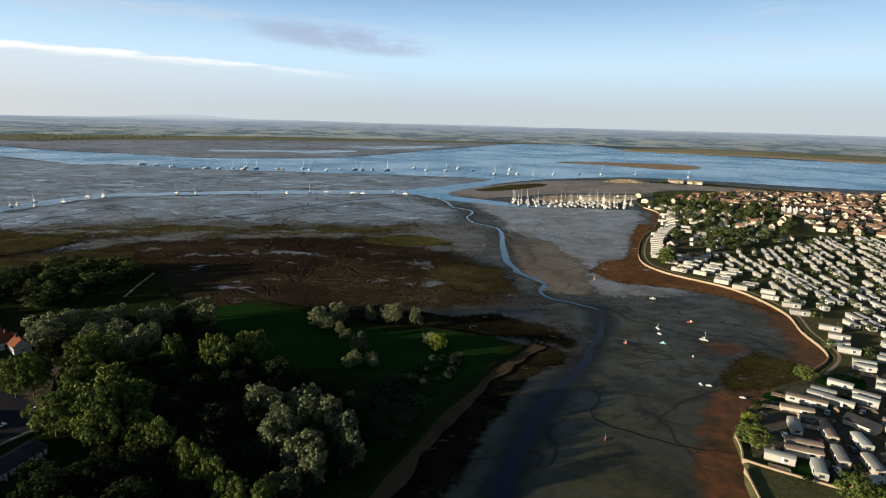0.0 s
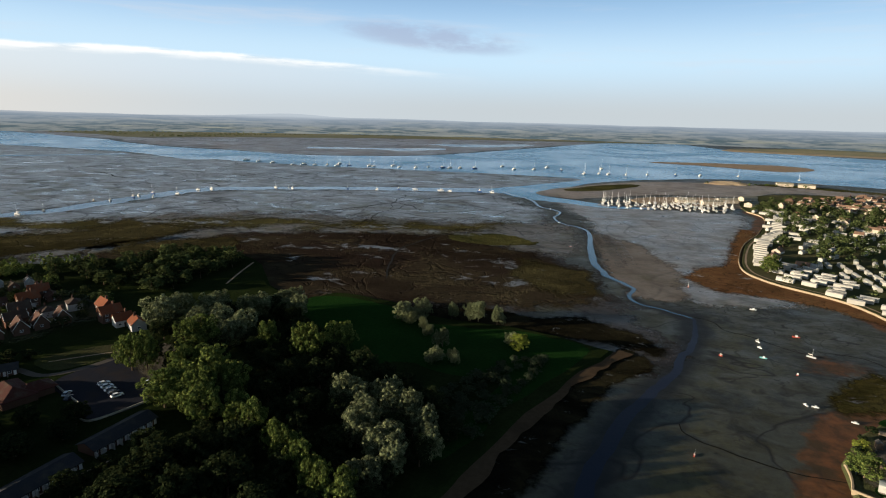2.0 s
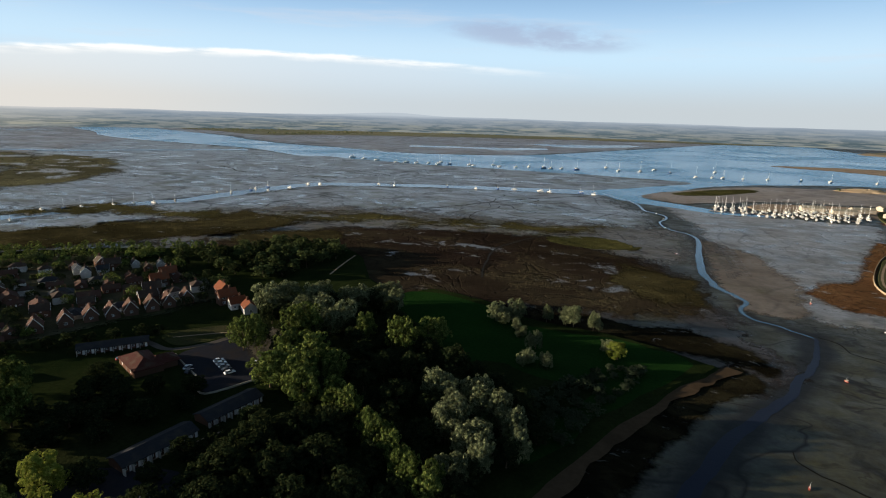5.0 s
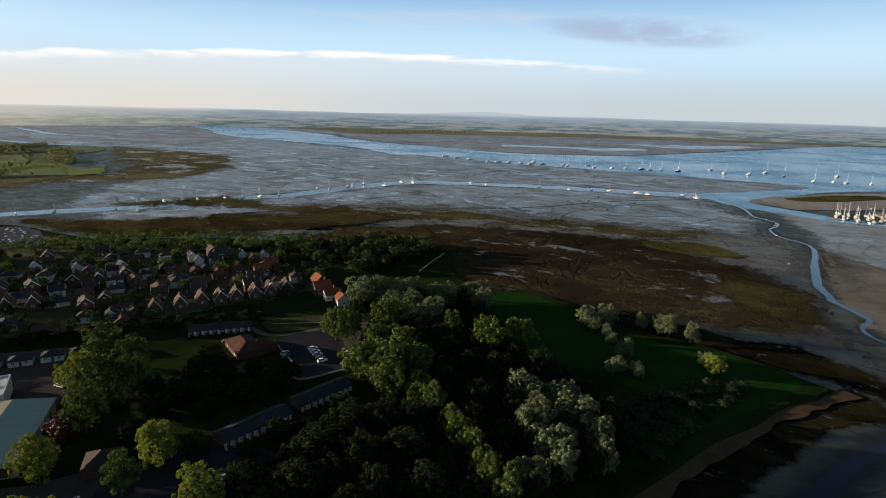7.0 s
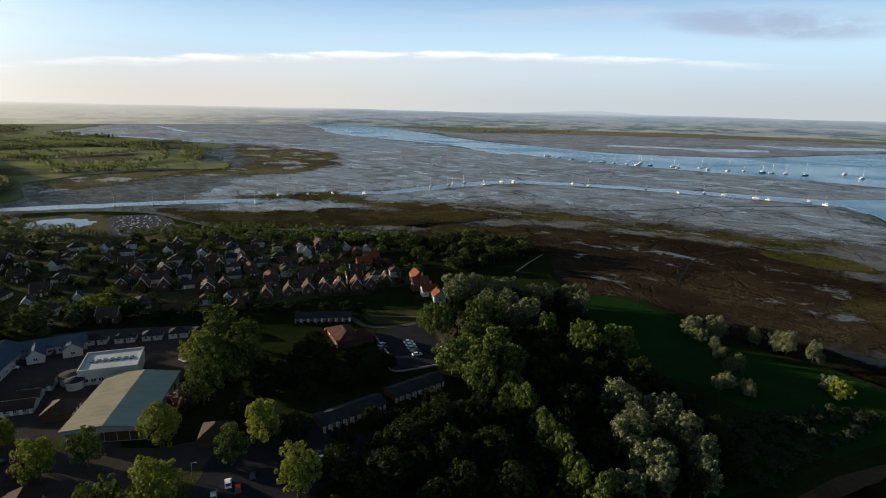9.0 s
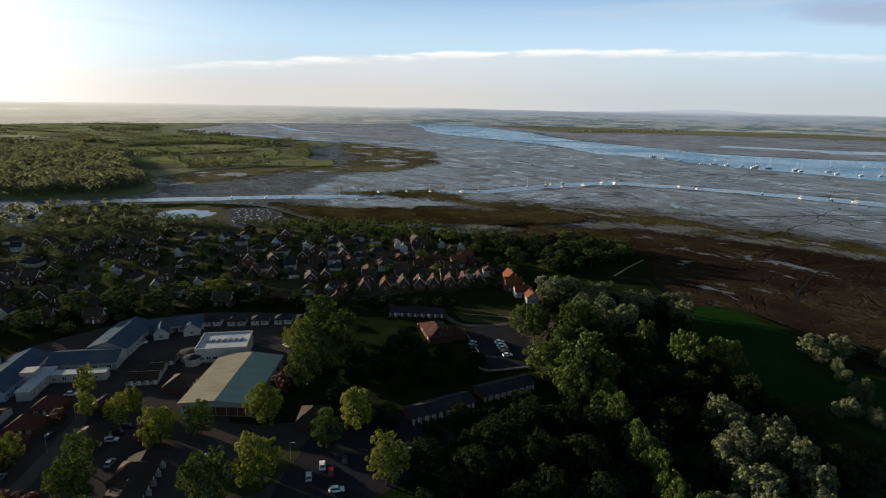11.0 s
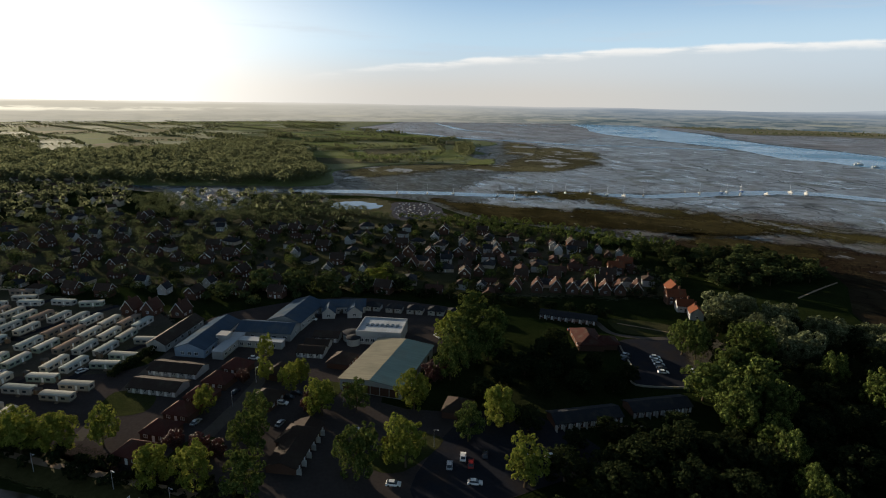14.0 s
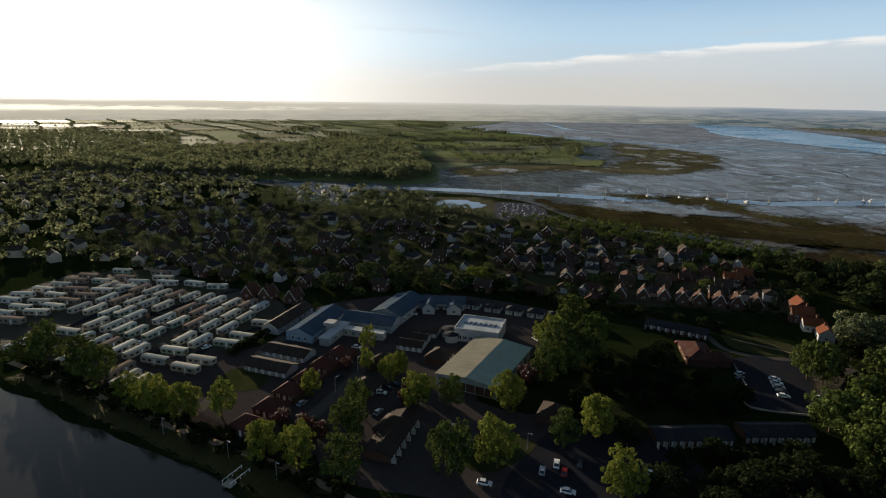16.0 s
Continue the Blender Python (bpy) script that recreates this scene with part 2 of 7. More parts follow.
def marsh_material(name, a, b, pool, scale=0.03, pools=0.6, tuft=0.5, soft=False):
    """Saltmarsh: dark turf, clusters of pale tufts and patches of bare wet mud, cut by threads of creek."""
    m = Mat(name)
    p = m.place()
    q = m.shift(p, 0.03, 30)
    broad, mid, fine = m.noise(q, scale * 0.4, 5, 0.6), m.noise(q, scale * 1.3, 6, 0.65), m.noise(p, scale * 9, 5, 0.7)
    c = m.mix(m.ramp(broad, 0.35, 0.65), a, tuple((u + v) * 0.4 for u, v in zip(a, b)))
    clumps = m.math("MULTIPLY", m.ramp(mid, tuft, tuft + 0.12), m.ramp(fine, 0.42, 0.58))
    c = m.mix(clumps, c, b)
    c = m.mix(m.ramp(fine, 0.5, 0.75, 0, 0.6), c, tuple(v * 0.4 for v in a))
    bare = m.ramp(m.noise(m.stretch(q, (1, 1.6, 1), 25), scale * 0.9, 6, 0.7), pools, pools + 0.05)
    rills = rill_lines(m, q, scale * 0.8, 0.02)
    sodden = m.noise(m.stretch(m.shift(p, 0.012, 50), (1, 1.8, 1), 20), scale * 0.3, 5, 0.65)
    c = m.mix(m.ramp(sodden, 0.44, 0.6, 0, 0.75), c, tuple(v * 0.45 for v in a))
    c = m.mix(m.ramp(sodden, 0.5, 0.36, 0, 0.3), c, (0.05, 0.043, 0.022))
    c = m.mix(bare, c, pool)
    c = m.mix(m.math("MULTIPLY", rills, 0.6), c, (0.012, 0.01, 0.008))
    m.set(c, m.ramp(bare, 0, 1, 0.9, 0.4), spec=m.ramp(bare, 0, 1, 0.0, 0.35))
    m.bump(m.math("SUBTRACT", m.math("ADD", m.math("MULTIPLY", clumps, 1.2), fine), m.math("MAXIMUM", bare, rills)), 0.8, 0.7)
    if soft:
        covered(m, 0.42 if soft is True else soft)
    return m.m


def foliage_material(name, a, b, tip, shine=0.35, through=0.2):
    m = Mat(name)
    r, o = m.island(), m.rand()
    c = m.mix(m.ramp(r, 0, 1, 0.15, 0.85), a, b)
    c = m.mix(m.ramp(r, 0.6, 1.0, 0, 0.9), c, tip)
    c = m.mix(m.ramp(o, 0, 1, 0, 0.45), c, tuple(v * 0.55 for v in a))
    m.set(c, 0.55, spec=shine)
    t = m.n.new("ShaderNodeBsdfTranslucent")
    m.put(m.mix(0.6, c, tip), t.inputs["Color"])
    s = m.n.new("ShaderNodeMixShader")
    s.inputs[0].default_value = through
    m.l.new(m.b.outputs[0], s.inputs[1]), m.l.new(t.outputs[0], s.inputs[2])
    m.l.new(s.outputs[0], m.out.inputs["Surface"])
    return m.m


def glass_material(name="window_glass"):
    m = Mat(name)
    m.set((0.03, 0.04, 0.05), 0.08, spec=0.8)
    return m.m


MUD = mud_material("tidal_mud", (0.036, 0.038, 0.026), (0.058, 0.056, 0.04), (0.016, 0.016, 0.012), (0.65, 0.35), 0.5, 0.13, grain=2.2, olive=0.5, dull=0.6)
# bay mud paler than near mud, sun and haze put into its tone
BAYMUD = mud_material("bay_mud", (0.17, 0.15, 0.13), (0.26, 0.235, 0.21), (0.08, 0.07, 0.055), (0.55, 0.25), 0.5, 0.36, True, 1.6, 0.5, 0.7, 0.5)
# far mud paler than the near mud, haze put into its colour
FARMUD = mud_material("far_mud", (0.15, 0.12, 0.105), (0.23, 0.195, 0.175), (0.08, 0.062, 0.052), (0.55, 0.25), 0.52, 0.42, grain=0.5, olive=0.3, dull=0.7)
BROWNSILT = mud_material("brown_silt", (0.09, 0.076, 0.058), (0.14, 0.122, 0.1), (0.036, 0.03, 0.022), (0.65, 0.35), 0.52, 0.24, True, 1.6, 0.8, 0.6)
SILT = mud_material("drained_silt", (0.15, 0.155, 0.16), (0.235, 0.245, 0.255), (0.065, 0.056, 0.048), (0.58, 0.22), 0.5, 0.5, True, 1.2, 0.8, 0.62)
BANKMUD = mud_material("gravelly_mud", (0.23, 0.185, 0.15), (0.31, 0.265, 0.225), (0.14, 0.112, 0.09), (0.7, 0.45), 0.55, 0.2, grain=1.2, olive=0.3, cuts=0.3)
SEA = water_material("sea_water", (0.035, 0.17, 0.31), 0.2, 0.7, 0.3, 0.32)
CREEK = water_material("creek_water", (0.025, 0.07, 0.12), 0.16, 0.4, 0.3, 0.4)
LAGOON = water_material("lagoon_water", (0.032, 0.029, 0.024), 0.08, 0.1, 0.6)
TURF = turf_material("rough_grass", (0.011, 0.018, 0.006), (0.02, 0.028, 0.009), (0.034, 0.031, 0.016), dryness=0.35)
DRYSOFT = turf_material("dry_grass", (0.05, 0.05, 0.018), (0.075, 0.068, 0.028), (0.1, 0.08, 0.04), 0.04, 0.6, True, 0.03)
YARDSOFT = turf_material("worn_park_ground", (0.07, 0.062, 0.048), (0.1, 0.088, 0.07), (0.05, 0.058, 0.025), 0.09, 0.8, True, 0.025)
GARDENSOFT = turf_material("garden_ground", (0.04, 0.044, 0.02), (0.065, 0.062, 0.035), (0.12, 0.105, 0.08), 0.09, 0.7, True)
LUSHSOFT = turf_material("lush_rough_grass", (0.13, 0.16, 0.035), (0.17, 0.19, 0.05), (0.15, 0.14, 0.06), 0.03, 0.5, True, 0.05)
RUSHSOFT = turf_material("rushy_grass", (0.05, 0.055, 0.024), (0.075, 0.075, 0.035), (0.1, 0.085, 0.05), 0.03, 0.6, True, 0.03)
LAWN = turf_material("mown_grass", (0.01, 0.032, 0.007), (0.014, 0.042, 0.009), (0.028, 0.038, 0.014), dryness=0.3)
PASTURE = turf_material("pasture", (0.09, 0.115, 0.034), (0.12, 0.14, 0.044), (0.14, 0.12, 0.056), 0.012, 0.6, sheen=0.1)
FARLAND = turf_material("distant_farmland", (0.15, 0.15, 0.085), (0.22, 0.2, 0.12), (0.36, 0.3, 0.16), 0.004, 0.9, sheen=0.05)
SOFTMARSH = marsh_material("brown_saltmarsh_turf", (0.03, 0.02, 0.015), (0.076, 0.064, 0.035), (0.085, 0.08, 0.076), 0.026, 0.6, 0.52, True)
GREENMARSH = marsh_material("green_saltmarsh", (0.058, 0.058, 0.02), (0.12, 0.108, 0.038), (0.06, 0.056, 0.052), 0.03, 0.6, 0.45)
SOFTGREEN = marsh_material("green_saltmarsh_turf", (0.042, 0.035, 0.016), (0.095, 0.08, 0.034), (0.05, 0.045, 0.04), 0.05, 0.64, 0.5, True)
SPARSEGREEN = marsh_material("scattered_marsh_tufts", (0.07, 0.062, 0.026), (0.12, 0.105, 0.042), (0.1, 0.095, 0.085), 0.03, 0.56, 0.46, 0.86)
# far marsh colours lightened in place of the haze over them
FAROLIVE = marsh_material("haze_paled_saltmarsh", (0.13, 0.12, 0.07), (0.17, 0.16, 0.09), (0.17, 0.17, 0.165), 0.012, 0.55, 0.46, 0.62)
DARKMUD = mud_material("dark_soft_mud", (0.03, 0.022, 0.016), (0.045, 0.034, 0.026), (0.014, 0.011, 0.008), (0.6, 0.35), 0.5, 0.12, True)
BROWNMUD = mud_material("brown_sandy_mud", (0.15, 0.122, 0.098), (0.2, 0.17, 0.14), (0.09, 0.074, 0.058), (0.7, 0.4), 0.6, 0.1, True, cuts=0.3)
RUSTWEED = marsh_material("rust_seaweed", (0.2, 0.1, 0.047), (0.125, 0.078, 0.036), (0.13, 0.105, 0.085), 0.06, 0.6, 0.5, True)
WRACK = marsh_material("black_wrack", (0.012, 0.011, 0.007), (0.026, 0.022, 0.011), (0.03, 0.026, 0.02), 0.12, 0.62, 0.5, True)
KELP = marsh_material("dark_seaweed", (0.048, 0.043, 0.015), (0.11, 0.09, 0.03), (0.03, 0.022, 0.015), 0.12, 0.6, 0.45, True)
SHOREGRASS = turf_material("salty_grass", (0.06, 0.066, 0.028), (0.085, 0.085, 0.04), (0.125, 0.1, 0.06), 0.05, 0.6)
SAND = painted("sand", (0.42, 0.32, 0.21), 0.9, 0.3, 0.05, dirt=(0.16, 0.11, 0.07), dirty=0.6)
TARMAC = painted("tarmac", (0.026, 0.027, 0.034), 0.9, 0.4, 0.3, dirt=(0.04, 0.031, 0.026), dirty=0.6)
PARKROAD = painted("park_road", (0.06, 0.051, 0.049), 0.9, 0.5, 0.25, dirt=(0.04, 0.034, 0.03), dirty=0.7)
WORN = painted("worn_lane", (0.1, 0.088, 0.076), 0.9, 0.4, 0.3, dirt=(0.05, 0.042, 0.034), dirty=0.6)
GREYGRAVEL = painted("grey_gravel", (0.3, 0.3, 0.31), 0.9, 0.4, 0.2, dirt=(0.14, 0.13, 0.12), dirty=0.6)
YARDGRAVEL = painted("dark_gravel", (0.09, 0.088, 0.1), 0.9, 0.5, 0.2, dirt=(0.05, 0.045, 0.045), dirty=0.6)
PLOT = turf_material("plot_grass", (0.032, 0.04, 0.014), (0.05, 0.055, 0.022), (0.07, 0.058, 0.036), 0.1, 0.6)
BANK = painted("dark_shingle", (0.07, 0.048, 0.03), 0.9, 0.5, 0.15, dirt=(0.028, 0.021, 0.014), dirty=0.8)
SHINGLE = painted("shingle_bank", (0.34, 0.255, 0.18), 0.9, 0.5, 0.12, dirt=(0.14, 0.11, 0.08), dirty=0.8)
GREEN = foliage_material("green_leaves", (0.03, 0.05, 0.013), (0.095, 0.13, 0.033), (0.21, 0.235, 0.066), 0.0, 0.12)
SILVER = foliage_material("silver_leaves", (0.05, 0.062, 0.032), (0.13, 0.15, 0.072), (0.27, 0.285, 0.16), 0.0, 0.12)
# scrub leaves darkened and blued to carry shade from the wood
SCRUB = foliage_material("shaded_scrub_leaves", (0.022, 0.034, 0.019), (0.045, 0.06, 0.034), (0.08, 0.093, 0.058), 0.0)
# leaf green taken down so that the colour itself holds woodland shade
DARKLEAF = foliage_material("shade_darkened_leaves", (0.01, 0.017, 0.008), (0.02, 0.03, 0.013), (0.055, 0.065, 0.025), 0.0)
# brighter, yellower leaf copy with low sunlight put into the colour
LIME = foliage_material("sunlit_green_leaves", (0.1, 0.135, 0.022), (0.18, 0.21, 0.036), (0.31, 0.31, 0.07), 0.0)
COPPER = foliage_material("copper_leaves", (0.045, 0.012, 0.012), (0.07, 0.02, 0.018), (0.1, 0.03, 0.02))
# leaf tones raised and evened out to stand in for haze on distant woods
FARLEAF = foliage_material("haze_paled_leaves", (0.1, 0.115, 0.06), (0.125, 0.14, 0.07), (0.15, 0.16, 0.085), 0.0, 0.6)
# olive leaf tone with haze over the village's far end put in
HAZELEAF = foliage_material("haze_olive_leaves", (0.06, 0.075, 0.034), (0.075, 0.09, 0.042), (0.1, 0.115, 0.055), 0.0, 0.35)
MIDGREEN = foliage_material("garden_leaves", (0.036, 0.052, 0.02), (0.07, 0.09, 0.034), (0.13, 0.15, 0.055), 0.0, 0.15)
BARK = painted("bark", (0.1, 0.075, 0.05), 0.9, 0.5, 2)

# ---- building helpers ----


class Shape:
    """Vertices and faces gathered for one mesh."""

    def __init__(self):
        self.v, self.f = [], []

    def add(self, verts, faces):
        k = len(self.v)
        self.v += [tuple(p) for p in verts]
        self.f += [tuple(i + k for i in f) for f in faces]
        return self

    def box(self, x0, y0, z0, x1, y1, z1):
        return self.add(
            [(x0, y0, z0), (x1, y0, z0), (x1, y1, z0), (x0, y1, z0), (x0, y0, z1), (x1, y0, z1), (x1, y1, z1), (x0, y1, z1)],
            [(3, 2, 1, 0), (4, 5, 6, 7), (0, 1, 5, 4), (1, 2, 6, 5), (2, 3, 7, 6), (3, 0, 4, 7)])

    def tube(self, rings, sides=8, cap=True):
        """Rings of (centre, radius) joined into a tube about z."""
        vs, fs = [], []
        for (x, y, z), r in rings:
            vs += [(x + r * math.cos(2 * math.pi * i / sides), y + r * math.sin(2 * math.pi * i / sides), z) for i in range(sides)]
        for k in range(len(rings) - 1):
            for i in range(sides):
                j = (i + 1) % sides
                fs.append((k * sides + i, k * sides + j, (k + 1) * sides + j, (k + 1) * sides + i))
        if cap:
            fs += [tuple(range(sides))[::-1], tuple(range((len(rings) - 1) * sides, len(rings) * sides))]
        return self.add(vs, fs)

    def mesh(self, name, material):
        me = bpy.data.meshes.new(name)
        me.from_pydata(self.v, [], self.f)
        me.materials.append(material)
        return me


def part(name, shape, material, parent=None, label="", at=None):
    """One mesh object, under its thing if it has one."""
    me = shape if isinstance(shape, bpy.types.Mesh) else shape.mesh(name, material)
    ob = new(name, me)
    if parent is not None:
        ob.parent = parent
    if at is not None:
        ob.matrix_basis = at
    return tagged(ob, label)


def thing(name, label, category, group="", kind=""):
    ob = new(name)
    ob.empty_display_size = 0.5
    return tagged(ob, label, category, group, kind)


def smooth(points, closed=True, steps=6, rough=0.0, seed=0.0, grain=0.02, fray=False):
    """A curve through the points, made ragged by noise."""
    n, line = len(points), []
    for i in range(n if closed else n - 1):
        p = [Vector(points[j % n] if closed else points[min(max(j, 0), n - 1)]) for j in range(i - 1, i + 3)]
        for s in range(steps):
            u = s / steps
            q = 0.5 * (2 * p[1] + (p[2] - p[0]) * u + (2 * p[0] - 5 * p[1] + 4 * p[2] - p[3]) * u * u + (3 * p[1] - p[0] - 3 * p[2] + p[3]) * u ** 3)
            line.append(q)
    if not closed:
        line.append(Vector(points[-1]))
    if rough:
        for q in line:
            w = noise.noise_vector(Vector((q.x * grain, q.y * grain, seed))) + 0.5 * noise.noise_vector(Vector((q.x * grain * 3, q.y * grain * 3, seed + 9)))
            if fray:
                w += 0.35 * noise.noise_vector(Vector((q.x * grain * 8, q.y * grain * 8, seed + 5))) + 0.2 * noise.noise_vector(Vector((q.x * grain * 20, q.y * grain * 20, seed + 7)))
            q.x, q.y = q.x + rough * w.x, q.y + rough * w.y
    return line


def sheet(name, outline, z, material, label, category, skirt=0.0, slope=0.0, kind="structure"):
    """A flat piece of ground with a bank down to the mud along its edge."""
    from_poly = [Vector((p.x, p.y, 0)) for p in outline]
    bm = bmesh.new()
    top = [bm.verts.new((p.x, p.y, z)) for p in from_poly]
    edges = [bm.edges.new((top[i], top[(i + 1) % len(top)])) for i in range(len(top))]
    bmesh.ops.triangle_fill(bm, use_beauty=True, use_dissolve=False, edges=edges, normal=(0, 0, 1))
    if skirt:
        n = len(top)
        low = []
        for i, p in enumerate(from_poly):
            a, b = from_poly[i - 1], from_poly[(i + 1) % n]
            d = (b - a).normalized()
            side = Vector((d.y, -d.x, 0))
            low.append(bm.verts.new((p.x + side.x * slope, p.y + side.y * slope, z - skirt)))
        for i in range(n):
            bm.faces.new((top[i], low[i], low[(i + 1) % n], top[(i + 1) % n]))
    bmesh.ops.recalc_face_normals(bm, faces=bm.faces)
    for f in bm.faces:
        if f.normal.z < -0.5:
            f.normal_flip()
    me = bpy.data.meshes.new(name)
    bm.to_mesh(me)
    bm.free()
    me.materials.append(material)
    return tagged(new(name, me), label, category, kind=kind)


def ribbon(name, points, widths, z, material, label, category, rough=0.0, steps=8, kind="structure", seed=3.0):
    """A strip of even thickness along a curve: a creek, a path, a road."""
    line = smooth(points, False, steps, rough, seed, 0.05)
    s, n = Shape(), len(line)
    for i, p in enumerate(line):
        d = (line[min(i + 1, n - 1)] - line[max(i - 1, 0)]).normalized()
        u = i / (n - 1) * (len(widths) - 1)
        k = min(int(u), len(widths) - 2)
        w = widths[k] + (widths[k + 1] - widths[k]) * (u - k)
        w *= 1 + 0.25 * noise.noise(Vector((p.x * 0.1, p.y * 0.1, seed)))
        for side in (-0.5, 0.5):
            s.v.append((p.x - d.y * w * side, p.y + d.x * w * side, z))
    s.f = [(2 * i, 2 * i + 1, 2 * i + 3, 2 * i + 2)[::-1] for i in range(n - 1)]
    return tagged(part(name, s, material), label, category, kind=kind)


def inside(x, y, poly):
    hit, n = False, len(poly)
    for i in range(n):
        (ax, ay), (bx, by) = poly[i][:2], poly[i - 1][:2]
        if (ay > y) != (by > y) and x < (bx - ax) * (y - ay) / (by - ay) + ax:
            hit = not hit
    return hit


def off_line(x, y, line):
    """Distance to a polyline, and how far along it the nearest point lies, 0 to 1."""
    best, n = (1e9, 0.0), len(line) - 1
    for i in range(n):
        (ax, ay), (bx, by) = line[i], line[i + 1]
        dx, dy = bx - ax, by - ay
        u = min(1.0, max(0.0, ((x - ax) * dx + (y - ay) * dy) / (dx * dx + dy * dy)))
        d = math.hypot(x - ax - u * dx, y - ay - u * dy)
        if d < best[0]:
            best = d, (i + u) / n
    return best


def soft_field(name, outline, z, material, label, category, fade=20.0, step=5.0):
    """A patch of ground marked with "cover": 1 well inside the outline, 0 well outside."""
    xs, ys = [p[0] for p in outline], [p[1] for p in outline]
    x0, y0 = min(xs) - fade, min(ys) - fade
    nx, ny = int((max(xs) - x0 + fade) / step) + 2, int((max(ys) - y0 + fade) / step) + 2
    s, cover, ring = Shape(), [], list(outline) + [outline[0]]
    for j in range(ny):
        for i in range(nx):
            x, y = x0 + i * step, y0 + j * step
            d = off_line(x, y, ring)[0]
            cover.append(min(1.0, max(-1.0, 0.5 + (d if inside(x, y, outline) else -d) / (2 * fade))))
            s.v.append((x, y, z))
    for j in range(ny - 1):
        for i in range(nx - 1):
            q = (j * nx + i, j * nx + i + 1, (j + 1) * nx + i + 1, (j + 1) * nx + i)
            if max(cover[k] for k in q) > -0.02:
                s.f.append(q)
    ob = tagged(part(name, s, material), label, category, kind="structure")
    ob.data.attributes.new("cover", "FLOAT", "POINT").data.foreach_set("value", cover)
    return ob


def scatter(poly, gap, seed, avoid=(), most=10000):
    """Random places in an outline, at least gap apart, outside the circles (x, y, r) of avoid."""
    rng = random.Random(seed)
    xs, ys = [p[0] for p in poly], [p[1] for p in poly]
    cells, got = {}, []
    area = (max(xs) - min(xs)) * (max(ys) - min(ys))
    for _ in range(int(min(60000, 4 * area / gap ** 2))):
        x, y = rng.uniform(min(xs), max(xs)), rng.uniform(min(ys), max(ys))
        key = (int(x // gap), int(y // gap))
        if any((x - a) ** 2 + (y - b) ** 2 < gap * gap for i in (-1, 0, 1) for j in (-1, 0, 1) for a, b in cells.get((key[0] + i, key[1] + j), ())):
            continue
        if not inside(x, y, poly) or any((x - a) ** 2 + (y - b) ** 2 < r * r for a, b, r in avoid):
            continue
        cells.setdefault(key, []).append((x, y))
        got.append((x, y))
        if len(got) >= most:
            break
    return got

# ---- the ground: mud to the horizon, water, marsh and land ----
LAND = 1.2
rings = [0, 40, 90, 160, 260, 400, 600, 900, 1300, 1900, 2700, 3300, 3800]
s = Shape()
s.v.append((0, 0, 0))
for r in rings[1:]:
    s.v += [(r * math.cos(a * math.pi / 48), r * math.sin(a * math.pi / 48), 0) for a in range(96)]
for a in range(96):
    b = (a + 1) % 96
    s.f.append((0, 1 + a, 1 + b))
    s.f += [(1 + 96 * k + a, 97 + 96 * k + a, 97 + 96 * k + b, 1 + 96 * k + b) for k in range(len(rings) - 2)]
tagged(part("ground", s, MUD), "grey-brown tidal mudflat drained at low water", "mudflat", kind="structure")

MAIN = [(-1325, 1696), (-1066, 1562), (-833, 1504), (-653, 1435), (-450, 1471), (-296, 1582), (-162, 1841), (23, 2247), (427, 3104), (708, 3132),
        (808, 2564), (1103, 2194), (1499, 1952), (2600, 1700), (2400, 900), (1200, 1000), (816, 1050), (664, 1090), (521, 1160), (369, 1191), (188, 1097), (91, 994),
        (37, 868), (10, 828), (-14, 780), (-43, 817), (-59, 869), (12, 966), (85, 1071), (-98, 1112), (-322, 1122), (-496, 1136), (-696, 1189),
        (-782, 1175), (-1054, 1319), (-1675, 1455), (-2096, 1731), (-2457, 1930), (-2600, 2300), (-1636, 1898)]
sheet("water", smooth(MAIN, True, 5, 9, 1, 0.01), 0.06, SEA, "blue tidal channel of open water", "sea")
CREEK2 = [(-30, 850), (-159, 826), (-276, 796), (-385, 756), (-455, 700), (-485, 570), (-495, 515), (-530, 440), (-560, 350), (-617, 260), (-680, 130), (-745, 10), (-800, -60)]
ribbon("water", CREEK2, [60, 42, 34, 34, 34, 28, 24, 26, 24, 24, 22, 26, 26], 0.05, CREEK, "shallow creek with moored boats between mudbanks", "creek", 6)
STREAM = [(-44, 837), (-2, 765), (9, 709), (22, 692), (34, 668), (25, 628), (34, 592), (49, 577), (56, 547), (51, 478), (50, 429), (55, 394), (64, 378), (68, 365), (63, 347), (68, 333), (78, 327), (91, 315)]
GUT = STREAM + [(87, 289), (74, 261), (64, 237), (47, 211), (36, 188), (26, 166), (18, 143), (9, 90), (0, 20)]
ribbon("water", STREAM, [7, 4, 3, 2.5, 2.5, 2.2, 2.2, 2.5, 3.5, 5.5, 5.5, 4.5, 4, 3, 2.5, 2, 1.6, 1.2], 0.075, CREEK, "thin winding stream left in the drained gut", "stream", 1.5)
sheet("water", smooth([(-45, 871), (-12, 850), (17, 814), (50, 787), (90, 757), (150, 742), (150, 728), (84, 722), (54, 743), (20, 758), (-10, 776)], True, 8, 3, 33, 0.04, True), 0.068, SEA, "blue inlet of water in front of the marina", "inlet")
DEEP = water_material("dark_gut_water", (0.012, 0.017, 0.034), 0.35, 0.2, 0.3, 0.09)
ribbon("water", GUT[17:], [1.5, 3, 4, 4.5, 5, 5.5, 6, 6], 0.07, DEEP, "dark trickle in the bottom of the gut", "stream", 2, 10)
